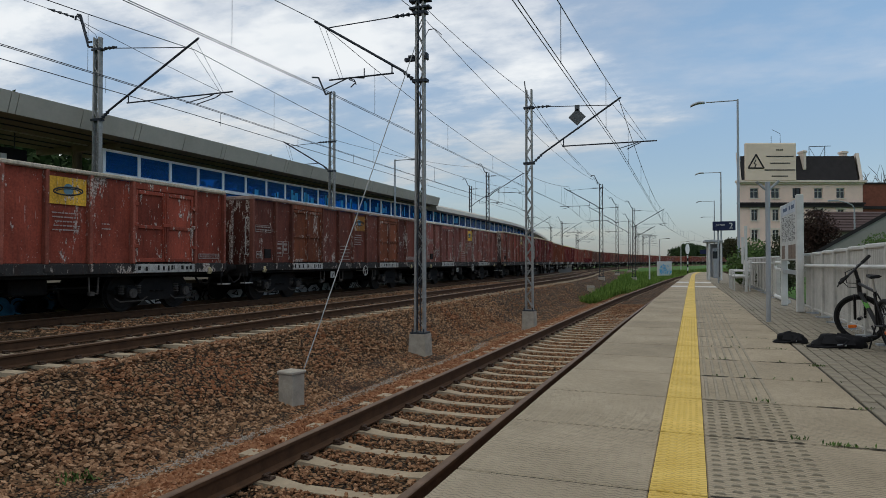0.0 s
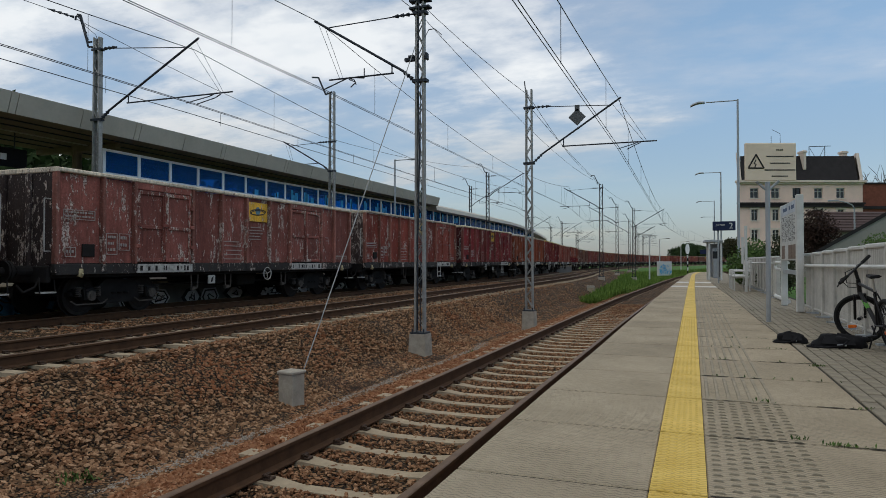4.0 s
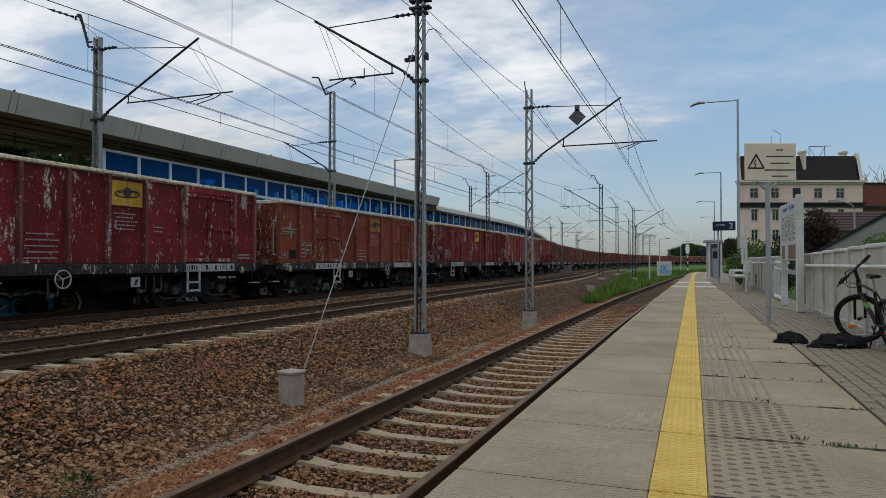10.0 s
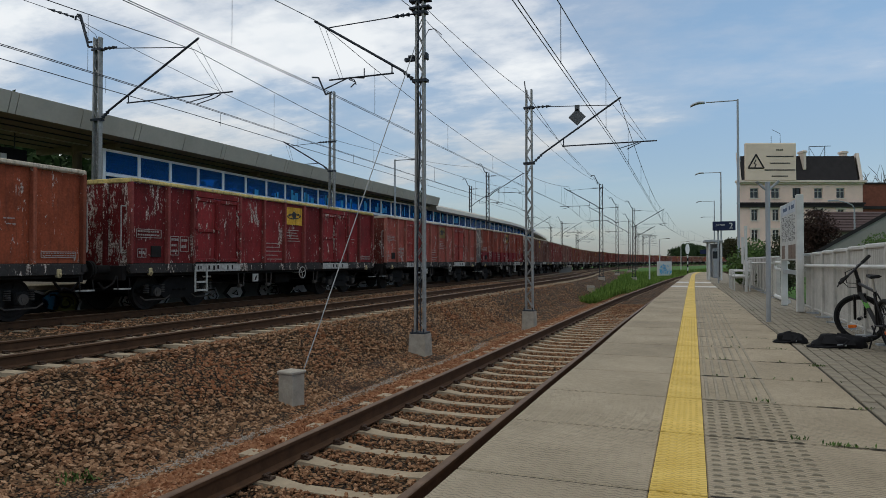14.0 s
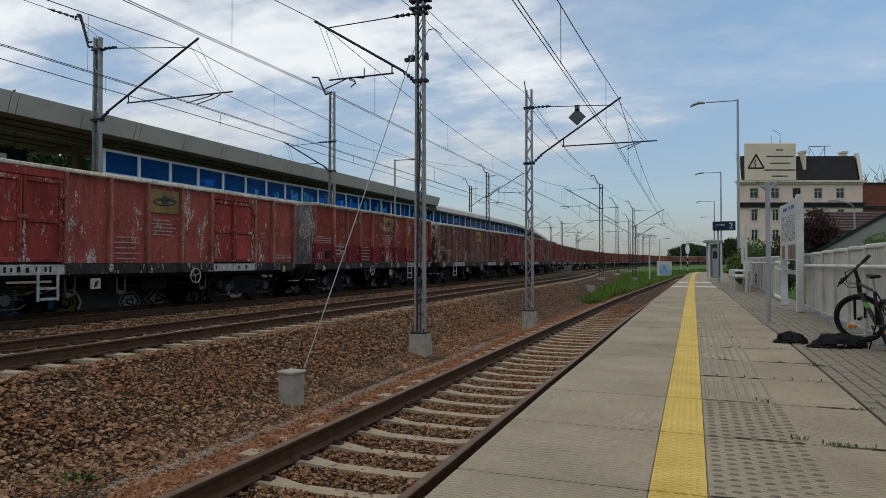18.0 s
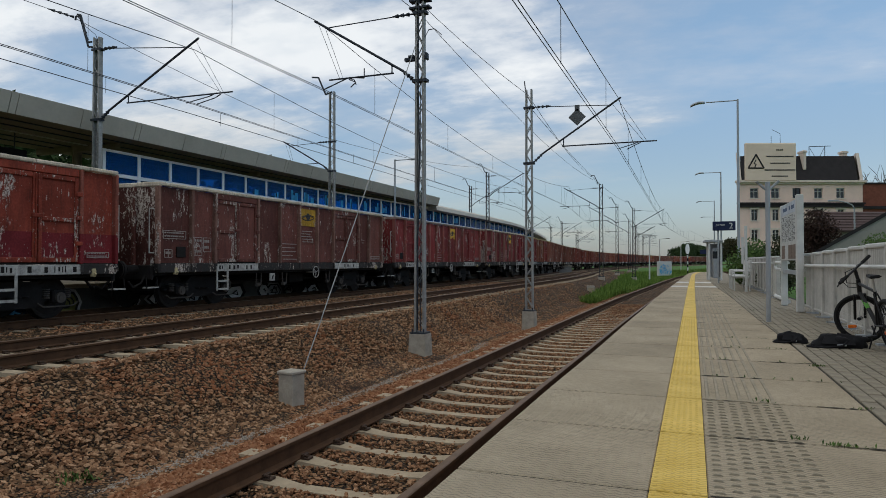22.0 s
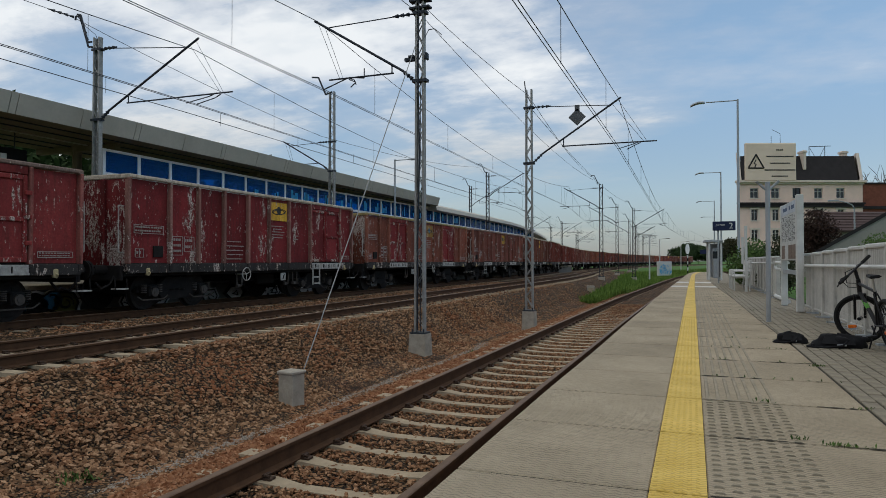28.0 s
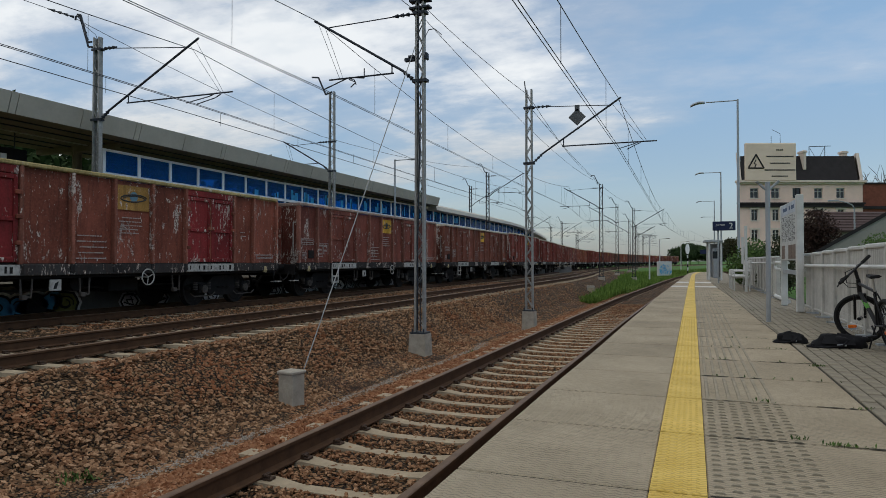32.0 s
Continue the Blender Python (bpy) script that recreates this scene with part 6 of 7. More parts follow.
def bag(x, y, sx, sy, sz, seed, label):
    t = thing("bag", label, "bag", pose(x, y, 0))
    me = Mesh()
    n, k = 14, 20
    vs, fs = [], []
    for i in range(n + 1):
        a = math.pi / 2 * i / n
        for j in range(k):
            b = 2 * math.pi * j / k
            r = 1 + 0.45 * noise.noise(Vector((math.cos(b) * 1.5 + seed, math.sin(b) * 1.5, a * 1.3)))
            vs.append((sx * math.cos(a) ** 0.6 * math.cos(b) * r if i < n else 0, sy * math.cos(a) ** 0.6 * math.sin(b) * r if i < n else 0, sz * math.sin(a) * r))
    for i in range(n):
        for j in range(k):
            fs.append((i * k + j, i * k + (j + 1) % k, (i + 1) * k + (j + 1) % k, (i + 1) * k + j))
    fs.append(tuple(range(k - 1, -1, -1)))
    me.add(vs, fs)
    part("body", me, M_BLACK, t, smooth=True)
    part("flap", Mesh().poly([(-sx * 0.7, -sy * 1.02, sz * 0.35), (sx * 0.6, -sy * 1.02, sz * 0.3), (sx * 0.5, -sy * 0.5, sz * 1.02), (-sx * 0.5, -sy * 0.5, sz * 1.06)], (0, -0.012, 0.004)), M_BLACK, t)
    part("strap", Mesh().pipe([(-sx * 0.9, -sy * 0.4, 0.03), (-sx * 1.25, -sy * 1.0, 0.012), (-sx * 0.6, -sy * 1.5, 0.012), (sx * 0.1, -sy * 1.15, 0.03), (sx * 0.3, -sy * 0.9, sz * 0.6)], 0.012, 6), M_BLACK, t)
    part("buckle", Mesh().box(-sx * 0.1, sx * 0.25, -sy * 1.12, -sy * 1.02, sz * 0.2, sz * 0.36, 0.004), M_GREYSTEEL, t)
    return t


bag(1.06, 8.62, 0.16, 0.1, 0.11, 1, "small black bag lying on the platform")
bag(1.47, 8.35, 0.25, 0.15, 0.13, 4, "black backpack lying beside the bicycle")

# ---- beyond the fence ----
AHEAD, RIGHT = Vector((-0.35085, 0.93643, 0)), Vector((0.93643, 0.35085, 0))


def facing(depth, lateral):
    """A frame whose x axis runs across the view and whose y axis runs away from it."""
    m = Matrix((RIGHT, AHEAD, Z)).transposed().to_4x4()
    m.translation = AHEAD * depth + RIGHT * lateral
    return m


M_PLASTER = plain("pink_plaster", (0.80, 0.585, 0.485), 0.9, 0, 0.1, 0.6)
M_TRIM = plain("pale_trim", (0.68, 0.57, 0.48), 0.85, 0, 0.1, 1)
M_SLATE = plain("dark_roofing", (0.028, 0.024, 0.024), 0.85, 0, 0.25, 1.5)
M_PANE = glass_mat("window_pane", (0.012, 0.012, 0.014), 0.2)
M_WINWHITE = plain("window_white", (0.6, 0.57, 0.52), 0.6)
bd = thing("apartment_building", "pale pink plastered apartment house with a black mansard roof", "building", facing(95, 42.1))
W = 17.8
WALL_TOP = 12.1
xs = [2.35, 5.35, 8.4, 11.5, 14.65]
rows = [(8.9 + 0.98, 1.45, 1.2), (6.65, 1.65, 0.95), (3.75, 1.65, 0.95), (0.9, 1.65, 0.95)]


def pierced_wall(x0, x1, z0, z1, holes, y0, y1):
    """A wall in strips round its openings."""
    me = Mesh()
    zs = sorted({z0, z1, *[h[2] for h in holes], *[h[3] for h in holes]})
    for za, zb in zip(zs, zs[1:]):
        cuts = sorted((h[0], h[1]) for h in holes if h[2] <= za and h[3] >= zb)
        x = x0
        for a, b in cuts:
            me.box(x, a, y0, y1, za, zb)
            x = b
        me.box(x, x1, y0, y1, za, zb)
    return me


holes = [(x - w / 2, x + w / 2, z, z + h) for z, h, w in rows for x in xs]
part("front_wall", pierced_wall(0, W, -1.5, WALL_TOP, holes, 0, 0.4), M_PLASTER, bd)
SKEW = 0.47                              # the house stands on a slanted plot


def slanted(me, y_from=0.4):
    me.v = [(x + SKEW * max(0, y - y_from), y, z) for x, y, z in me.v]
    return me


part("side_wall", slanted(Mesh().box(0, 0.4, 0.4, 12, -1.5, WALL_TOP).box(W - 0.4, W, 0.4, 12, -1.5, WALL_TOP).box(0.4, W - 0.4, 11.6, 12, -1.5, WALL_TOP)), M_PLASTER, bd)
for i, (a, b, z0, z1) in enumerate(holes):
    wn = part("window", Mesh().box(a, b, 0.22, 0.26, z0, z1), M_PANE, bd)
    fr = Mesh().box(a, a + 0.06, 0.14, 0.22, z0, z1).box(b - 0.06, b, 0.14, 0.22, z0, z1).box(a + .06, b - .06, 0.14, 0.22, z0, z0 + 0.07).box(a + .06, b - .06, 0.14, 0.22, z1 - 0.07, z1)
    c = (a + b) / 2
    fr.box(c - 0.035, c + 0.035, 0.13, 0.22, z0 + 0.07, z1 - 0.07).box(a + .06, b - .06, 0.15, 0.22, z1 - 0.53, z1 - 0.48)
    part("window_frame", fr, M_WINWHITE if i != 2 else M_SLATE, wn)
    part("window_sill", Mesh().box(a - 0.1, b + 0.1, -0.14, 0.1, z0 - 0.1, z0), M_TRIM, wn)
    if z0 < 8:
        part("window_surround", Mesh().box(a - 0.22, a, -0.06, 0.02, z0, z1).box(b, b + 0.22, -0.06, 0.02, z0, z1).box(a - 0.28, b + 0.28, -0.1, 0.02, z1, z1 + 0.25), M_TRIM, wn)
part("cornice", Mesh().box(-0.2, W + 0.2, -0.35, 0, 9.05, 9.25).box(-0.1, W + 0.1, -0.2, 0, 8.75, 9.05).box(-0.15, W + 0.15, -0.28, 0, 8.55, 8.75), M_SLATE, bd, "dark ledge between the storeys")
part("eaves", Mesh().box(-0.3, W + 0.3, -0.55, 0.3, 12.1, 12.4).box(-0.1, W + 0.1, -0.25, 0.3, 11.85, 12.1), M_TRIM, bd)
part("mansard_roof", slanted(Mesh().poly([(0.5, -0.3, 12.4), (0.5, 1.2, 16.1), (0.5, 11, 16.1), (0.5, 12, 12.4)], (W - 1.3, 0, 0))), M_SLATE, bd)
for x in (-0.1, W - 0.6):
    part("gable_parapet", slanted(Mesh().poly([(x, -0.4, 12.4), (x, 1.0, 16.5), (x, 11, 16.5), (x, 12, 12.4)], (0.45, 0, 0))), M_TRIM, bd)
for x, w, z in ((9.5, 0.42, 16.8), (16.2, 0.7, 17.0), (7.1, 0.4, 17.4)):
    part("chimney", Mesh().box(x, x + w, 0.2 if x < 10 else 2, 1.6 if x < 10 else 3, 14.0, z, 0.05).box(x - .1, x + w + .1, 0.1 if x < 10 else 1.9, 1.7 if x < 10 else 3.1, z - 0.35, z - 0.1), M_TRIM, bd)
an = Mesh().pipe([(11.3, 2, 16), (11.3, 2, 17.6), (14.5, 2, 17.7)], 0.05, 5).tube((13.6, 2, 16), (13.6, 2, 17.7), 0.05, n=5).tube((11.4, 2, 17.4), (12.1, 2, 16.2), 0.03, n=4).tube((13.5, 2, 17.4), (12.9, 2, 16.2), 0.03, n=4)
part("antenna_frame", an, M_DARKSTEEL, bd)
part("aerial", Mesh().pipe([(6.6, 1, 16), (6.6, 1, 19.3), (5.4, 1, 19.9)], 0.035, 5).tube((5.3, 1, 17.6), (5.3, 1, 19.0), 0.03, n=5).tube((5.3, 1, 17.7), (6.6, 1, 17.7), 0.03, n=5), M_DARKSTEEL, bd, "thin roof aerial")
M_BRICK = plain("red_brick", (0.20, 0.07, 0.045), 0.9, 0, 0.3, 3)
rb = thing("brick_building", "red brick building behind the roofs", "building", facing(97, 60.2))
part("wall", Mesh().box(0, 14, 0, 9, -1.5, 8.6), M_BRICK, rb)
part("upper_wall", Mesh().box(0, 14, 0.5, 9, 8.6, 12.2), M_BRICK, rb)
part("ledge", Mesh().box(-0.2, 14, -0.3, 0.6, 8.5, 8.9).box(0, 14, 0.3, 9, 12.2, 12.4), M_SLATE, rb)

M_BROWNROOF = plain("brown_roofing", (0.085, 0.055, 0.05), 0.8, 0, 0.2, 2)
M_RENDER = plain("grey_render", (0.28, 0.26, 0.23), 0.9, 0, 0.15, 1)
hs = thing("low_house", "low grey house with a brown sheet roof", "house", facing(52, 29.4))
part("wall", Mesh().box(0.5, 12, 0, 6, -1, 3.3), M_RENDER, hs)
part("roof", Mesh().poly([(-0.2, -0.5, 3.25), (1.2, 3.0, 5.0), (12.2, 3.0, 5.0), (12.2, -0.5, 3.25)], (0, 0.05, -0.12)), M_BROWNROOF, hs)
rf = Mesh()
for k in range(7):
    f = k / 7
    rf.box(-0.2 + 1.4 * f, 12.2, -0.52 + 3.5 * f, -0.46 + 3.5 * f, 3.26 + 1.75 * f, 3.32 + 1.75 * f)
part("roof_ribs", rf, M_BROWNROOF, hs)
br = thing("gabled_shed", "grey shed with a dark sloping verge", "shed", facing(34, 19.4))


def receding(me):
    me.v = [(x + 0.6 * y, y, z) for x, y, z in me.v]
    return me


part("wall", receding(Mesh().poly([(-0.5, 0, -1), (7, 0, -1), (7, 0, 5.3), (-0.5, 0, 1.2)], (0, 3, 0))), M_RENDER, br)
part("verge", receding(Mesh().poly([(-0.75, -0.1, 1.06), (7, -0.1, 5.3), (7, -0.1, 5.5), (-0.75, -0.1, 1.26)], (0, 3.2, 0))), M_SLATE, br)


# ---- trees and grass ----
def leaf_mat(name, a, b_):
    m, nt, b = material(name, 0.7, 0, 0.1)
    g = nt.nodes.new("ShaderNodeNewGeometry")
    nt.links.new(ramp(nt, g.outputs["Random Per Island"], [(0.0, a), (1.0, b_)]), b.inputs["Base Color"])
    b.inputs["Transmission Weight"].default_value = 0.0
    return m


M_LEAF = leaf_mat("leaf_green", (0.03, 0.06, 0.015), (0.10, 0.16, 0.04))
M_LEAFDARK = leaf_mat("leaf_dark", (0.02, 0.028, 0.012), (0.055, 0.055, 0.025))
M_LEAFDEEP = leaf_mat("leaf_deep", (0.014, 0.026, 0.008), (0.04, 0.066, 0.02))
M_LEAFPLUM = leaf_mat("leaf_plum", (0.018, 0.011, 0.009), (0.055, 0.03, 0.02))
M_BARK = plain("bark", (0.07, 0.055, 0.045), 0.9)
M_GRASS = leaf_mat("grass_blade", (0.055, 0.11, 0.018), (0.20, 0.29, 0.06))


def tree(x, y, z, trunk, crown, count, leaf, mat, label, seed, name="tree"):
    """A tapered trunk with limbs and a crown of leaf clumps. crown: (rx, ry, rz)."""
    rng = np.random.RandomState(seed)
    t = thing(name, label, "tree" if trunk > 0.8 else "shrub", Matrix.Translation((x, y, z)))
    me = Mesh().tube((0, 0, -0.2), (0.1, 0, trunk), 0.03 * trunk + 0.05, 0.02 * trunk + 0.03, n=8)
    rx, ry, rz = crown
    tips = []
    for k in range(9):
        a, e = rng.uniform(0, 6.28), rng.uniform(0.1, 0.9)
        p = Vector((rx * 0.75 * math.cos(a) * rng.uniform(.5, 1), ry * 0.75 * math.sin(a) * rng.uniform(.5, 1), trunk + rz * (0.2 + 1.5 * e)))
        me.tube((0.05, 0, trunk * rng.uniform(0.6, 0.98)), p, 0.02 + 0.01 * trunk, 0.008, n=5)
        tips.append(p)
    part("trunk", me, M_BARK, t)
    v, f = [], []
    clumps = [(Vector((rng.normal(0, .45) * rx, rng.normal(0, .45) * ry, trunk + rz + rng.normal(0, .42) * rz)), rng.uniform(0.15, 0.4)) for _ in range(26)] + [(p, 0.3) for p in tips]
    for k in range(count):
        c, r = clumps[rng.randint(len(clumps))]
        p = c + Vector((rng.normal(0, r * rx), rng.normal(0, r * ry), rng.normal(0, r * rz)))
        q = Vector((p.x / rx, p.y / ry, (p.z - trunk - rz) / rz))
        if q.length > 1.35:
            p = Vector((p.x * 1.2 / q.length, p.y * 1.2 / q.length, trunk + rz + q.z * rz * 1.2 / q.length))
        d = Vector(rng.normal(size=3)).normalized() * leaf
        e = d.orthogonal().normalized() * leaf * 0.55
        n = len(v)
        v += [p - d, p + e, p + d, p - e]
        f.append((n, n + 1, n + 2, n + 3))
    me = Mesh()
    me.add(v, f)
    data = bpy.data.meshes.new("crown")
    data.from_pydata([tuple(q) for q in v], [], f)
    data.materials.append(mat)
    part("crown", data, None, t)
    return t


def place(depth, lateral, z=-0.4):
    p = AHEAD * depth + RIGHT * lateral
    return p.x, p.y, z


x, y, z = place(36, 20.2)
tree(x, y, z, 1.3, (0.95, 0.95, 1.25), 5200, 0.075, M_LEAFPLUM, "dark plum tree behind the fence", 1)
x, y, z = place(26, 12.1)
tree(x, y, z, 0.5, (0.8, 0.8, 0.75), 3500, 0.06, M_LEAF, "bright green bush behind the fence", 2, "shrub")
x, y, z = place(24, 12.2)
tree(x, y, z, 0.6, (0.5, 0.6, 0.8), 2500, 0.05, M_LEAFDARK, "dark ivy-covered shrub behind the fence", 3, "shrub")
x, y, z = place(28, 18.7)
tree(x, y, z, 0.9, (0.85, 0.8, 0.75), 3500, 0.06, M_LEAF, "green shrub beside a shed", 4, "shrub")
x, y, z = place(22, 11.1)
tree(x, y, z, 0.3, (0.6, 0.5, 0.45), 2200, 0.045, M_LEAFDARK, "low dark shrub behind the fence opening", 5, "shrub")
for k in range(14):
    x, y, z = place(330 + 16 * (k % 3), 118 + 6 * (k % 3) + 4.3 * k, -0.8)
    tree(x, y, z, 2.4, (5.6, 5.0, 2.8 + 0.9 * (k * 7 % 4) / 3), 3600, 0.5, M_LEAFDEEP, "distant dark green tree beyond the line", 20 + k)
for k in range(4):
    x, y, z = place(100 + 8 * k, 44.5 + 3.2 * k, -0.5)
    tree(x, y, z, 1.6, (2.0, 2.2, 1.7), 2500, 0.18, M_LEAFDARK, "dark tree behind the platform", 40 + k)
for k in range(16):
    near = k < 8
    tree(-40 - 5 * (k % 2), 6 + 5.5 * k if near else -2 + 7 * k, -0.8, 2.2, (4.5, 4.5, 4.3 if k < 9 else 2.5), 6000 if near else 2200, 0.3, M_LEAFDEEP, "dark green tree beyond the island platform", 60 + k)
def bare_tree(x, y, z, height, spread, label, seed):
    """A leafless tree: a tapered trunk that forks again and again."""
    r = random.Random(seed)
    t = thing("tree", label, "tree", Matrix.Translation((x, y, z)))
    part("trunk", Mesh().tube((0, 0, -0.3), (0.2, 0, height * 0.5), 0.3, 0.18, n=8), M_BARK, t)
    tips = [(Vector((0.2, 0, height * 0.48)), Vector((0, 0, 1)), 0.15)] * 6
    for level in range(4):
        nxt, me = [], Mesh()
        for p, d, w in tips:
            for _ in range(2 if level else 1):
                e = (d + Vector((r.uniform(-1, 1), r.uniform(-1, 1), r.uniform(-0.1, 0.6))) * spread).normalized()
                q = p + e * height * r.uniform(0.1, 0.2) * (1 - 0.15 * level)
                me.tube(p, q, w, w * 0.6, n=5)
                nxt.append((q, e, w * 0.62))
        part("limbs" if level < 2 else "twigs", me, M_BARK, t)
        tips = nxt
    return t


x, y, z = place(112, 73, -0.5)
bare_tree(x, y, z, 18.0, 0.55, "bare grey tree behind the brick building", 91)
fl = thing("street_lamp", "grey street lamp with a bent arm behind the fence", "street lamp", facing(45, 27.8))
part("pole", Mesh().tube((0, 0, -0.6), (0, 0, 4.5), 0.06, 0.05, n=8), M_GREYSTEEL, fl)
part("arm", Mesh().pipe([(0, 0, 4.45), (-0.12, 0, 4.7), (-0.5, 0, 4.88), (-1.1, 0, 5.0)], 0.035, 6), M_GREYSTEEL, fl)
part("lamp_head", Mesh().box(-1.75, -1.1, -0.12, 0.12, 4.95, 5.06, 0.03), M_GREYSTEEL, fl)
sgn2 = thing("platform_sign", "small dark blue sign on a post far along the platform", "sign", pose(0.76, 50, 0))
part("post", Mesh().tube((0.3, 0.05, 0), (0.3, 0.05, 2.0), 0.04), M_GREYSTEEL, sgn2)
part("panel", Mesh().box(-0.28, 0.3, -0.03, 0.0, 1.42, 1.72, 0.01), M_NAVY, sgn2)
# grass between the lines
rng = np.random.RandomState(11)
gv, gf = [], []
for k in range(85000):
    y = 37.5 + 125 * rng.rand() ** 1.7
    left = -6.3 - 1.3 * min(1, (y - 38) / 36)
    u = left + (-3.95 - left) * rng.rand()
    if rng.rand() < (39.5 - y) / 3 or noise.noise(Vector((u * 0.8, y * 0.25, 3))) < -0.25 and rng.rand() < 0.7:
        continue
    p = ground_point(u, y)
    h = rng.uniform(0.10, 0.5) * rng.uniform(0.6, 1.0) * (1 + 0.6 * noise.noise(Vector((u, y * 0.4, 7))))
    a = rng.uniform(0, 6.28)
    d = Vector((math.cos(a), math.sin(a), 0)) * 0.035
    l = Vector((rng.normal(0, .1), rng.normal(0, .1), h))
    n = len(gv)
    gv += [p - d, p + d, p + l]
    gf.append((n, n + 1, n + 2))
data = bpy.data.meshes.new("grass")
data.from_pydata([tuple(q) for q in gv], [], gf)
data.materials.append(M_GRASS)
tagged(new("grass", data), "green grass and weeds between the tracks", "grass", kind="stuff")
ub = thing("utility_cabinet", "pale utility cabinet with blue sprayed graffiti", "cabinet", facing(87, 29.0))
part("body", Mesh().box(-0.85, 0.85, 0, 0.8, -1.0, 0.86, 0.03), M_WHITE, ub)
rng = random.Random(9)
sp = Mesh()
for k in range(34):
    a, b = rng.uniform(-0.7, 0.6), rng.uniform(-0.85, 0.35)
    sp.tube((a, -0.006, b), (a + rng.uniform(-0.25, 0.3), -0.006, b + rng.uniform(-0.1, 0.45)), rng.uniform(0.03, 0.07), n=5)
part("sprayed_mark", sp, M_CYAN, ub, "cyan sprayed lettering, unreadable")
mk = thing("concrete_marker", "small weathered concrete marker beside the grass", "marker", pose(-6.3, 44.5, -1.35, 0, 0, 12))
part("block", Mesh().box(-0.24, 0.24, -0.2, 0.2, -0.2, 0.66, 0.02), M_CONC, mk)
part("plate", Mesh().box(-0.17, 0.17, -0.215, -0.2, 0.2, 0.5), M_SLEEPER, mk)
pl = thing("concrete_plank", "pale concrete plank lying before the grass", "plank", pose(-5.1, 38.2, -1.38, 0, 0, 6))
part("plank", Mesh().box(-0.46, 0.46, -0.12, 0.12, -0.05, 0.08, 0.01), M_SLEEPER, pl)
sg = thing("shunting_signal", "black and white banded post with a white oval board", "signal", pose(-0.65, 95, -1.2))
for k in range(7):
    part("post_band", Mesh().tube((0, 0, 0.42 * k), (0, 0, 0.42 * (k + 1)), 0.09, n=10), M_BLACK if k % 2 else M_WHITE, sg)
part("bracket", Mesh().box(-0.06, 0.06, -0.06, 0.06, 2.9, 3.15), M_DARKSTEEL, sg)
ov = Mesh()
ring = [(0.27 * math.cos(a), 0.7 * math.sin(a)) for a in [2 * math.pi * k / 20 for k in range(20)]]
ov.poly([(x, -0.09, 3.72 + z) for x, z in ring], (0, 0.05, 0))
part("oval_board", ov, M_FRAME, sg, "white oval board")
for x, y, top, arm in ((-4.6, 79, 3.95, -1.0), (-4.6, 104, 4.2, 0.9), (-2.0, 128, 4.4, 0.9)):
    lp = thing("street_lamp", "slim pale lamp post in the grass beyond the platform", "lamp post", pose(x, y, -1.25))
    part("post", Mesh().tube((0, 0, 0), (0, 0, top + 1.2), 0.085, 0.06, n=8), M_WHITE, lp)
    part("arm", Mesh().tube((0, 0, top + 1.2), (arm, 0, top + 1.3), 0.04, n=6), M_WHITE, lp)
    part("lantern", Mesh().box(min(arm, arm * 1.6), max(arm, arm * 1.6), -0.12, 0.12, top + 1.24, top + 1.36, 0.03), M_GALV, lp)


# ---- many small pieces: paving blocks, tactile relief, loose stones ----
blk = Mesh().box(-0.047, 0.047, -0.096, 0.096, -0.05, 0.0, 0.004).data("paving_block", M_PAVER)
rest = Mesh()
rng = random.Random(21)
made = 0
for i in range(-3, 12):
    x = 1.096 + 0.1045 * i
    for j in range(-54, 142):
        y = 2.0 + 0.205 * j + (0.1025 if i % 2 else 0.0)
        left = max(x - 0.047, paving_x(y) + 0.002)
        if y > 31 or x + 0.047 - left < 0.012:
            continue
        dz = rng.uniform(-0.005, 0.003)
        if 4.2 < y < 9.5 and made < 320 and left == x - 0.047:
            part("paving_block", blk, None, platform, at=Matrix.Translation((x, y, dz)) @ Matrix.Rotation(rng.uniform(-0.012, 0.012), 4, "Z"))
            made += 1
        else:
            rest.box(left, x + 0.047, y - 0.096, y + 0.096, -0.05, dz, 0.004)
tagged(part("paving_blocks_beyond", rest, M_PAVER, platform), kind="stuff")
box_part("paving_far", M_PAVER, platform, 0.62, 2.34, 31.1, 59.3, -0.05, -0.004)


def relief(name, x0, x1, y0, y1, px, py, sx, sy, h, mat, label):
    """Rows of low raised studs or ribs."""
    vs, fs = [], []
    x = x0
    row = 0
    while x < x1 - sx:
        y = y0 + (py / 2 if row % 2 else 0)
        while y < y1 - sy:
            f = (y - y0 + 100) % 1.0
            n = len(vs)
            vs += [(x, y, 0.001), (x + sx, y, 0.001), (x + sx, y + sy, 0.001), (x, y + sy, 0.001)]
            vs += [(x + sx * .2, y + sy * .2, h), (x + sx * .8, y + sy * .2, h), (x + sx * .8, y + sy * .8, h), (x + sx * .2, y + sy * .8, h)]
            fs += [(n + 4, n + 5, n + 6, n + 7), (n, n + 1, n + 5, n + 4), (n + 1, n + 2, n + 6, n + 5), (n + 2, n + 3, n + 7, n + 6), (n + 3, n, n + 4, n + 7)]
            y += py
        x += px
        row += 1
    me = Mesh()
    me.add(vs, fs)
    tagged(part(name, me, mat, platform, label), kind="stuff")


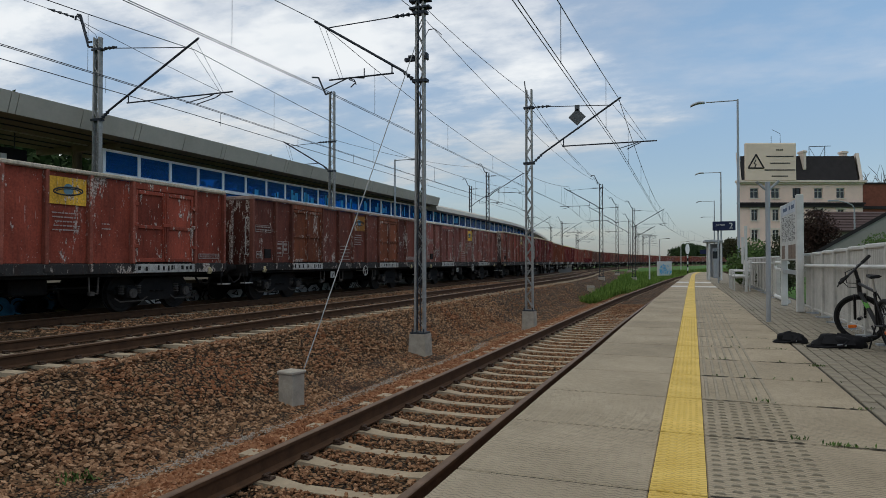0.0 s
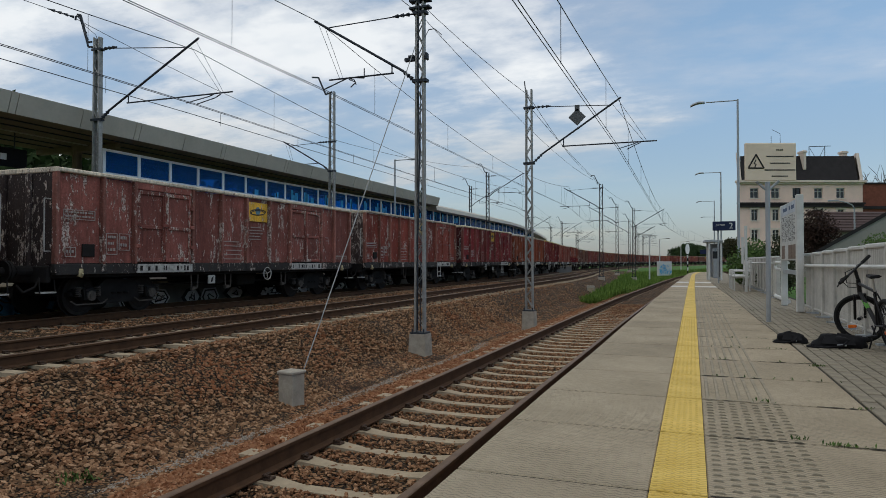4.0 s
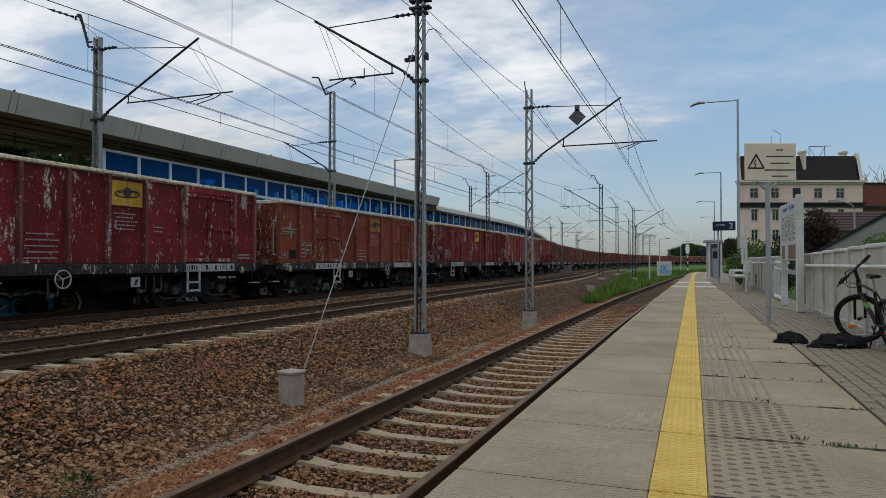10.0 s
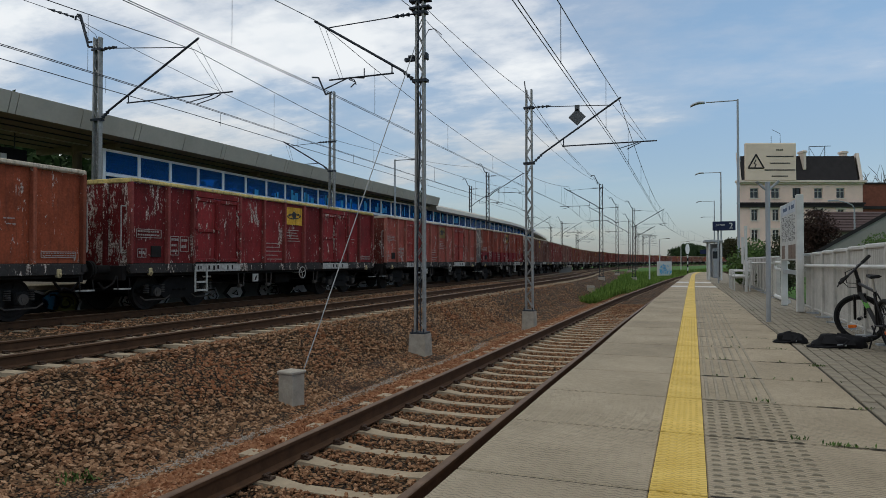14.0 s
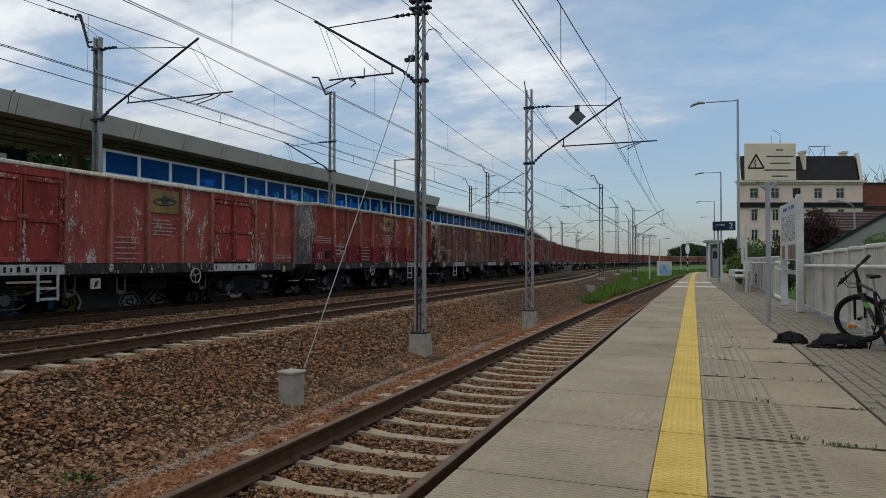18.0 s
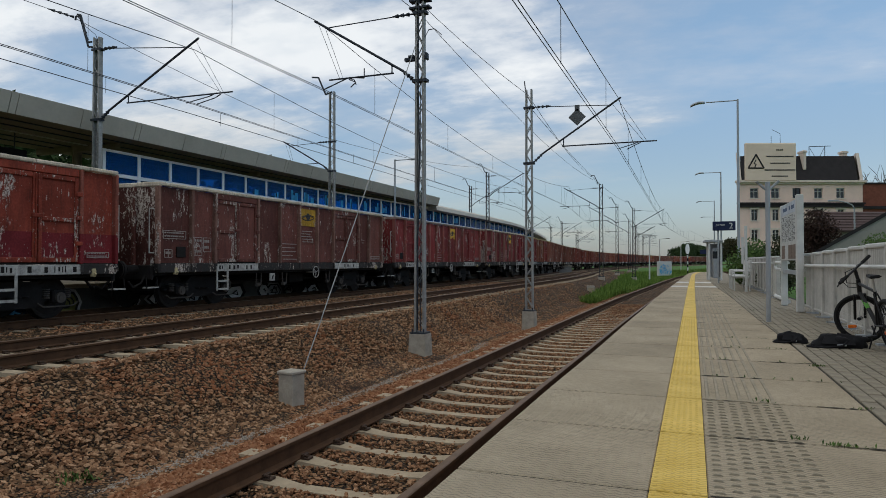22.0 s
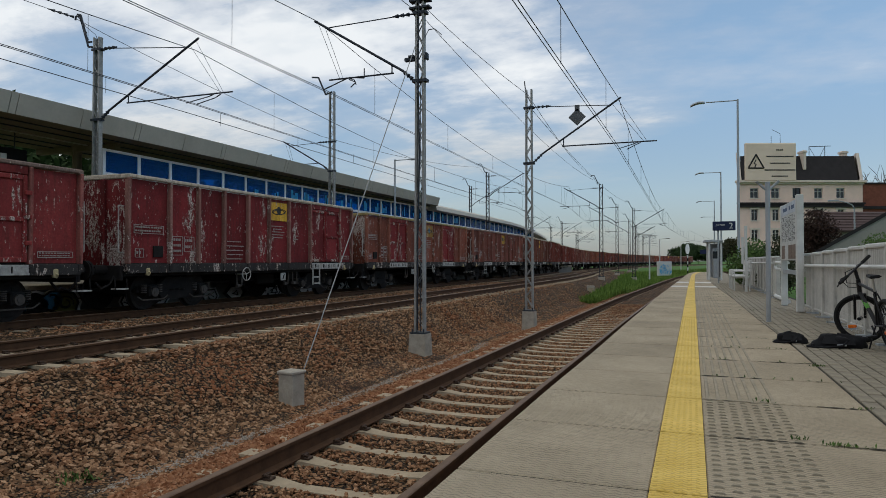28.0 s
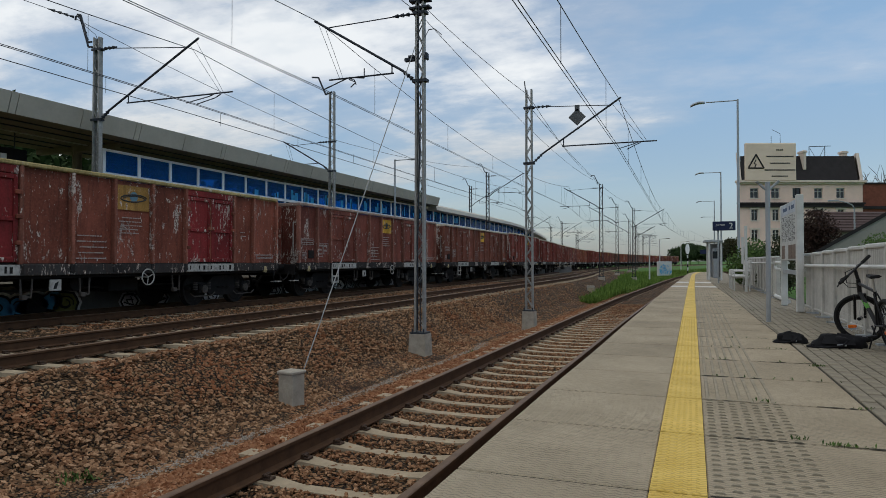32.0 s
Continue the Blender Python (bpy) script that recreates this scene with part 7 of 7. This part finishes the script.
relief("yellow_studs", -0.165, 0.04, 1.0, 12.0, 0.034, 0.06, 0.02, 0.03, 0.005, M_YELLOW, "raised tread on the yellow strip")
for k in range(7):
    x = 0.075 + 0.068 * k
    relief("guide_ribs", x, x + 0.05, 1.0 + (0.04 if k % 2 else 0), 4.87, 0.06, 0.08, 0.044, 0.013, 0.007, M_RIB, "short cross ribs in guiding rows")
    relief("guide_ribs", x, x + 0.06, 4.89, 26, 0.05, 1.0, 0.026, 0.97, 0.008, M_RIBLONG, "long guiding ribs")


def scatter_stones(name, count, area, size, seed, label, mat=None, lift=0.006):
    """Loose broken stones lying on the ballast, joined in one mesh."""
    r = np.random.RandomState(seed)
    base = np.array([(1, 0, 0), (-1, 0, 0), (0, 1, 0), (0, -1, 0), (0, 0, 1), (0, 0, -1), (.6, .6, .5), (-.6, -.6, .5)], float)
    tri = np.array([(0, 2, 6), (2, 4, 6), (4, 0, 6), (1, 3, 7), (3, 4, 7), (4, 1, 7), (2, 1, 4), (3, 0, 4), (2, 0, 5), (1, 2, 5), (3, 1, 5), (0, 3, 5)])
    pts = []
    while len(pts) < count:
        u, y = area(r)
        p = ground_point(u, y)
        pts.append((p.x, p.y, p.z))
    pts = np.array(pts)
    n = len(pts)
    a, b, c = r.uniform(0, 6.28, n), r.uniform(-.7, .7, n), r.uniform(-.7, .7, n)
    sc = r.uniform(size[0], size[1], (n, 1, 1)) * r.uniform(.55, 1.05, (n, 1, 3)) * np.array([1.25, 0.85, 0.8])
    v = base[None] * (1 + r.uniform(-.4, .35, (n, 8, 1))) * sc
    ca, sa = np.cos(a)[:, None], np.sin(a)[:, None]
    cb, sb = np.cos(b)[:, None], np.sin(b)[:, None]
    x, y, z = v[..., 0], v[..., 1], v[..., 2]
    y, z = y * cb - z * sb, y * sb + z * cb
    x, y = x * ca - y * sa, x * sa + y * ca
    v = np.stack([x, y, z], -1) + pts[:, None, :] + np.array([0, 0, lift])
    f = tri[None] + 8 * np.arange(n)[:, None, None]
    me = bpy.data.meshes.new(name)
    me.from_pydata(v.reshape(-1, 3).tolist(), [], f.reshape(-1, 3).tolist())
    me.materials.append(mat or M_STONE)
    tagged(new(name, me), label, "ballast", kind="stuff")


def slope_area(r):
    y = 3.2 + 22 * r.rand() ** 1.6
    return -7.92 + 4.3 * r.rand(), y


def bed_area(r):
    while True:
        y, u = 2.0 + 26 * r.rand() ** 1.5, -4.3 + 3.1 * r.rand()
        if u < -3.75 or 0.085 < (y - 1.24) % 0.56 < 0.475 or r.rand() < 0.09:
            return u, y


def far_area(r):
    while True:
        u, y = -13.0 + 9.6 * r.rand(), 9 + 34 * r.rand()
        if abs(u + 9.3) > 1.36 or 0.16 < (y + 1.7) % 0.6 < 0.44:
            return u, y


def ditch_area(r):
    y = 4.5 + 14 * r.rand()
    mid = -5.6 + 0.12 * math.sin(y * 0.9) + 0.06 * math.sin(y * 2.3)
    return mid + r.normal(0, 0.08), y


scatter_stones("ditch_gravel", 6000, ditch_area, (0.006, 0.016), 9, "pale grey fine gravel along the ditch", M_GRAVEL, 0.02)
scatter_stones("loose_ballast", 34000, slope_area, (0.026, 0.05), 5, "brown broken ballast stones on the slope")
scatter_stones("track_ballast", 30000, bed_area, (0.014, 0.028), 6, "rusty broken ballast stones between the sleepers", None, 0.018)
scatter_stones("far_ballast", 16000, far_area, (0.028, 0.045), 7, "broken ballast stones between the tracks")


# dirt and weeds in the joints of the slabs
def joint_dirt():
    rng = random.Random(31)
    dirt = Mesh()
    weeds_v, weeds_f = [], []
    for k in range(0, 24):
        y = k + 1.875
        for x0, x1, much in ((0.06, 1.02, 0.6),):
            x = x0
            while x < x1:
                w = rng.uniform(0.03, 0.16)
                if rng.random() < much:
                    h = rng.uniform(0.006, 0.016 + 0.006 * (x0 > 0)) * (1 + 0.04 * k)
                    a, b = x, min(x1, x + w)
                    n = 5
                    top, low = [], []
                    for i in range(n + 1):
                        q = a + (b - a) * i / n
                        s = h * math.sin(math.pi * (0.15 + 0.7 * i / n))
                        top.append((q, y + s * rng.uniform(0.5, 1.2), 0.0032))
                        low.append((q, y - s * rng.uniform(0.5, 1.2), 0.0032))
                    dirt.add(low + top, [(i, i + 1, n + 2 + i, n + 1 + i) for i in range(n)])
                x += w * rng.uniform(0.8, 1.5)
        if rng.random() < 0.5:
            for _ in range(rng.randint(3, 10)):
                p = Vector((rng.uniform(0.1, 1.1), y + rng.uniform(-0.015, 0.015), 0.002))
                for _ in range(4):
                    a = rng.uniform(0, 6.28)
                    d = Vector((math.cos(a), math.sin(a), 0)) * rng.uniform(0.008, 0.022)
                    l = Vector((0, 0, rng.uniform(0.006, 0.024)))
                    e = Vector((-d.y, d.x, 0)) * 0.25
                    n = len(weeds_v)
                    weeds_v += [p, p + d * 0.6 + e + l * 0.6, p + d + l, p + d * 0.6 - e + l * 0.6]
                    weeds_f.append((n, n + 1, n + 2, n + 3))
    for cx, cy, many in ((0.70, 3.86, 30), (0.78, 3.87, 16), (0.52, 3.93, 10), (1.03, 6.7, 40), (0.99, 4.88, 12), (0.45, 4.9, 14)):
        for _ in range(many):
            p = Vector((cx + rng.gauss(0, 0.035), cy + rng.gauss(0, 0.012), 0.002))
            a = rng.uniform(0, 6.28)
            d = Vector((math.cos(a), math.sin(a), 0)) * rng.uniform(0.010, 0.022)
            l = Vector((0, 0, rng.uniform(0.008, 0.03)))
            e = Vector((-d.y, d.x, 0)) * 0.3
            n = len(weeds_v)
            weeds_v += [p, p + d * 0.6 + e + l * 0.6, p + d + l, p + d * 0.6 - e + l * 0.6]
            weeds_f.append((n, n + 1, n + 2, n + 3))
    tagged(part("joint_dirt", dirt, M_SOIL, platform, "dark soil in the slab joints"), kind="stuff")
    me = bpy.data.meshes.new("weeds")
    me.from_pydata([tuple(q) for q in weeds_v], [], weeds_f)
    me.materials.append(M_LEAF)
    tagged(new("weeds", me), "small green weeds in the joints of the platform", "weeds", kind="stuff")


joint_dirt()


def weed_clump(x, y, z, many, seed):
    r = random.Random(seed)
    vs, fs = [], []
    for _ in range(many):
        p = Vector((r.gauss(0, 0.09), r.gauss(0, 0.07), 0))
        a = r.uniform(0, 6.28)
        d = Vector((math.cos(a), math.sin(a), 0)) * r.uniform(0.02, 0.05)
        l = Vector((0, 0, r.uniform(0.02, 0.09)))
        e = Vector((-d.y, d.x, 0)) * 0.3
        n = len(vs)
        vs += [tuple(q) for q in (p, p + d * 0.6 + e + l * 0.6, p + d + l, p + d * 0.6 - e + l * 0.6)]
        fs.append((n, n + 1, n + 2, n + 3))
    t = thing("weed_clump", "small green weed clump growing in the ballast", "weed", Matrix.Translation((x, y, z)))
    me = bpy.data.meshes.new("leaves")
    me.from_pydata(vs, [], fs)
    me.materials.append(M_LEAF)
    part("leaves", me, None, t)


weed_clump(-6.22, 5.22, -1.37, 70, 3)
weed_clump(-6.1, 5.36, -1.40, 50, 4)
weed_clump(-5.15, 15.9, -1.38, 60, 5)


# ---- what moves ----
def motions():
    walk(clouds, [(0.0, pose(0, 0, 0)), (32.0, pose(0, 0, 0, 0, 0, 1.5))])
    for w, s, length in WAGONS:
        walk(w, [(1.0 * k, wagon_pose(s - travelled(1.0 * k), length)) for k in range(33)])
        if s < 190:
            for o in w.children_recursive:
                if o.name.startswith("wheelset"):
                    c = o.matrix_basis.translation.copy()
                    walk(o, [(0.1 * k, Matrix.Translation(c) @ Matrix.Rotation(travelled(0.1 * k) / 0.46, 4, "X")) for k in range(321)])


motions()
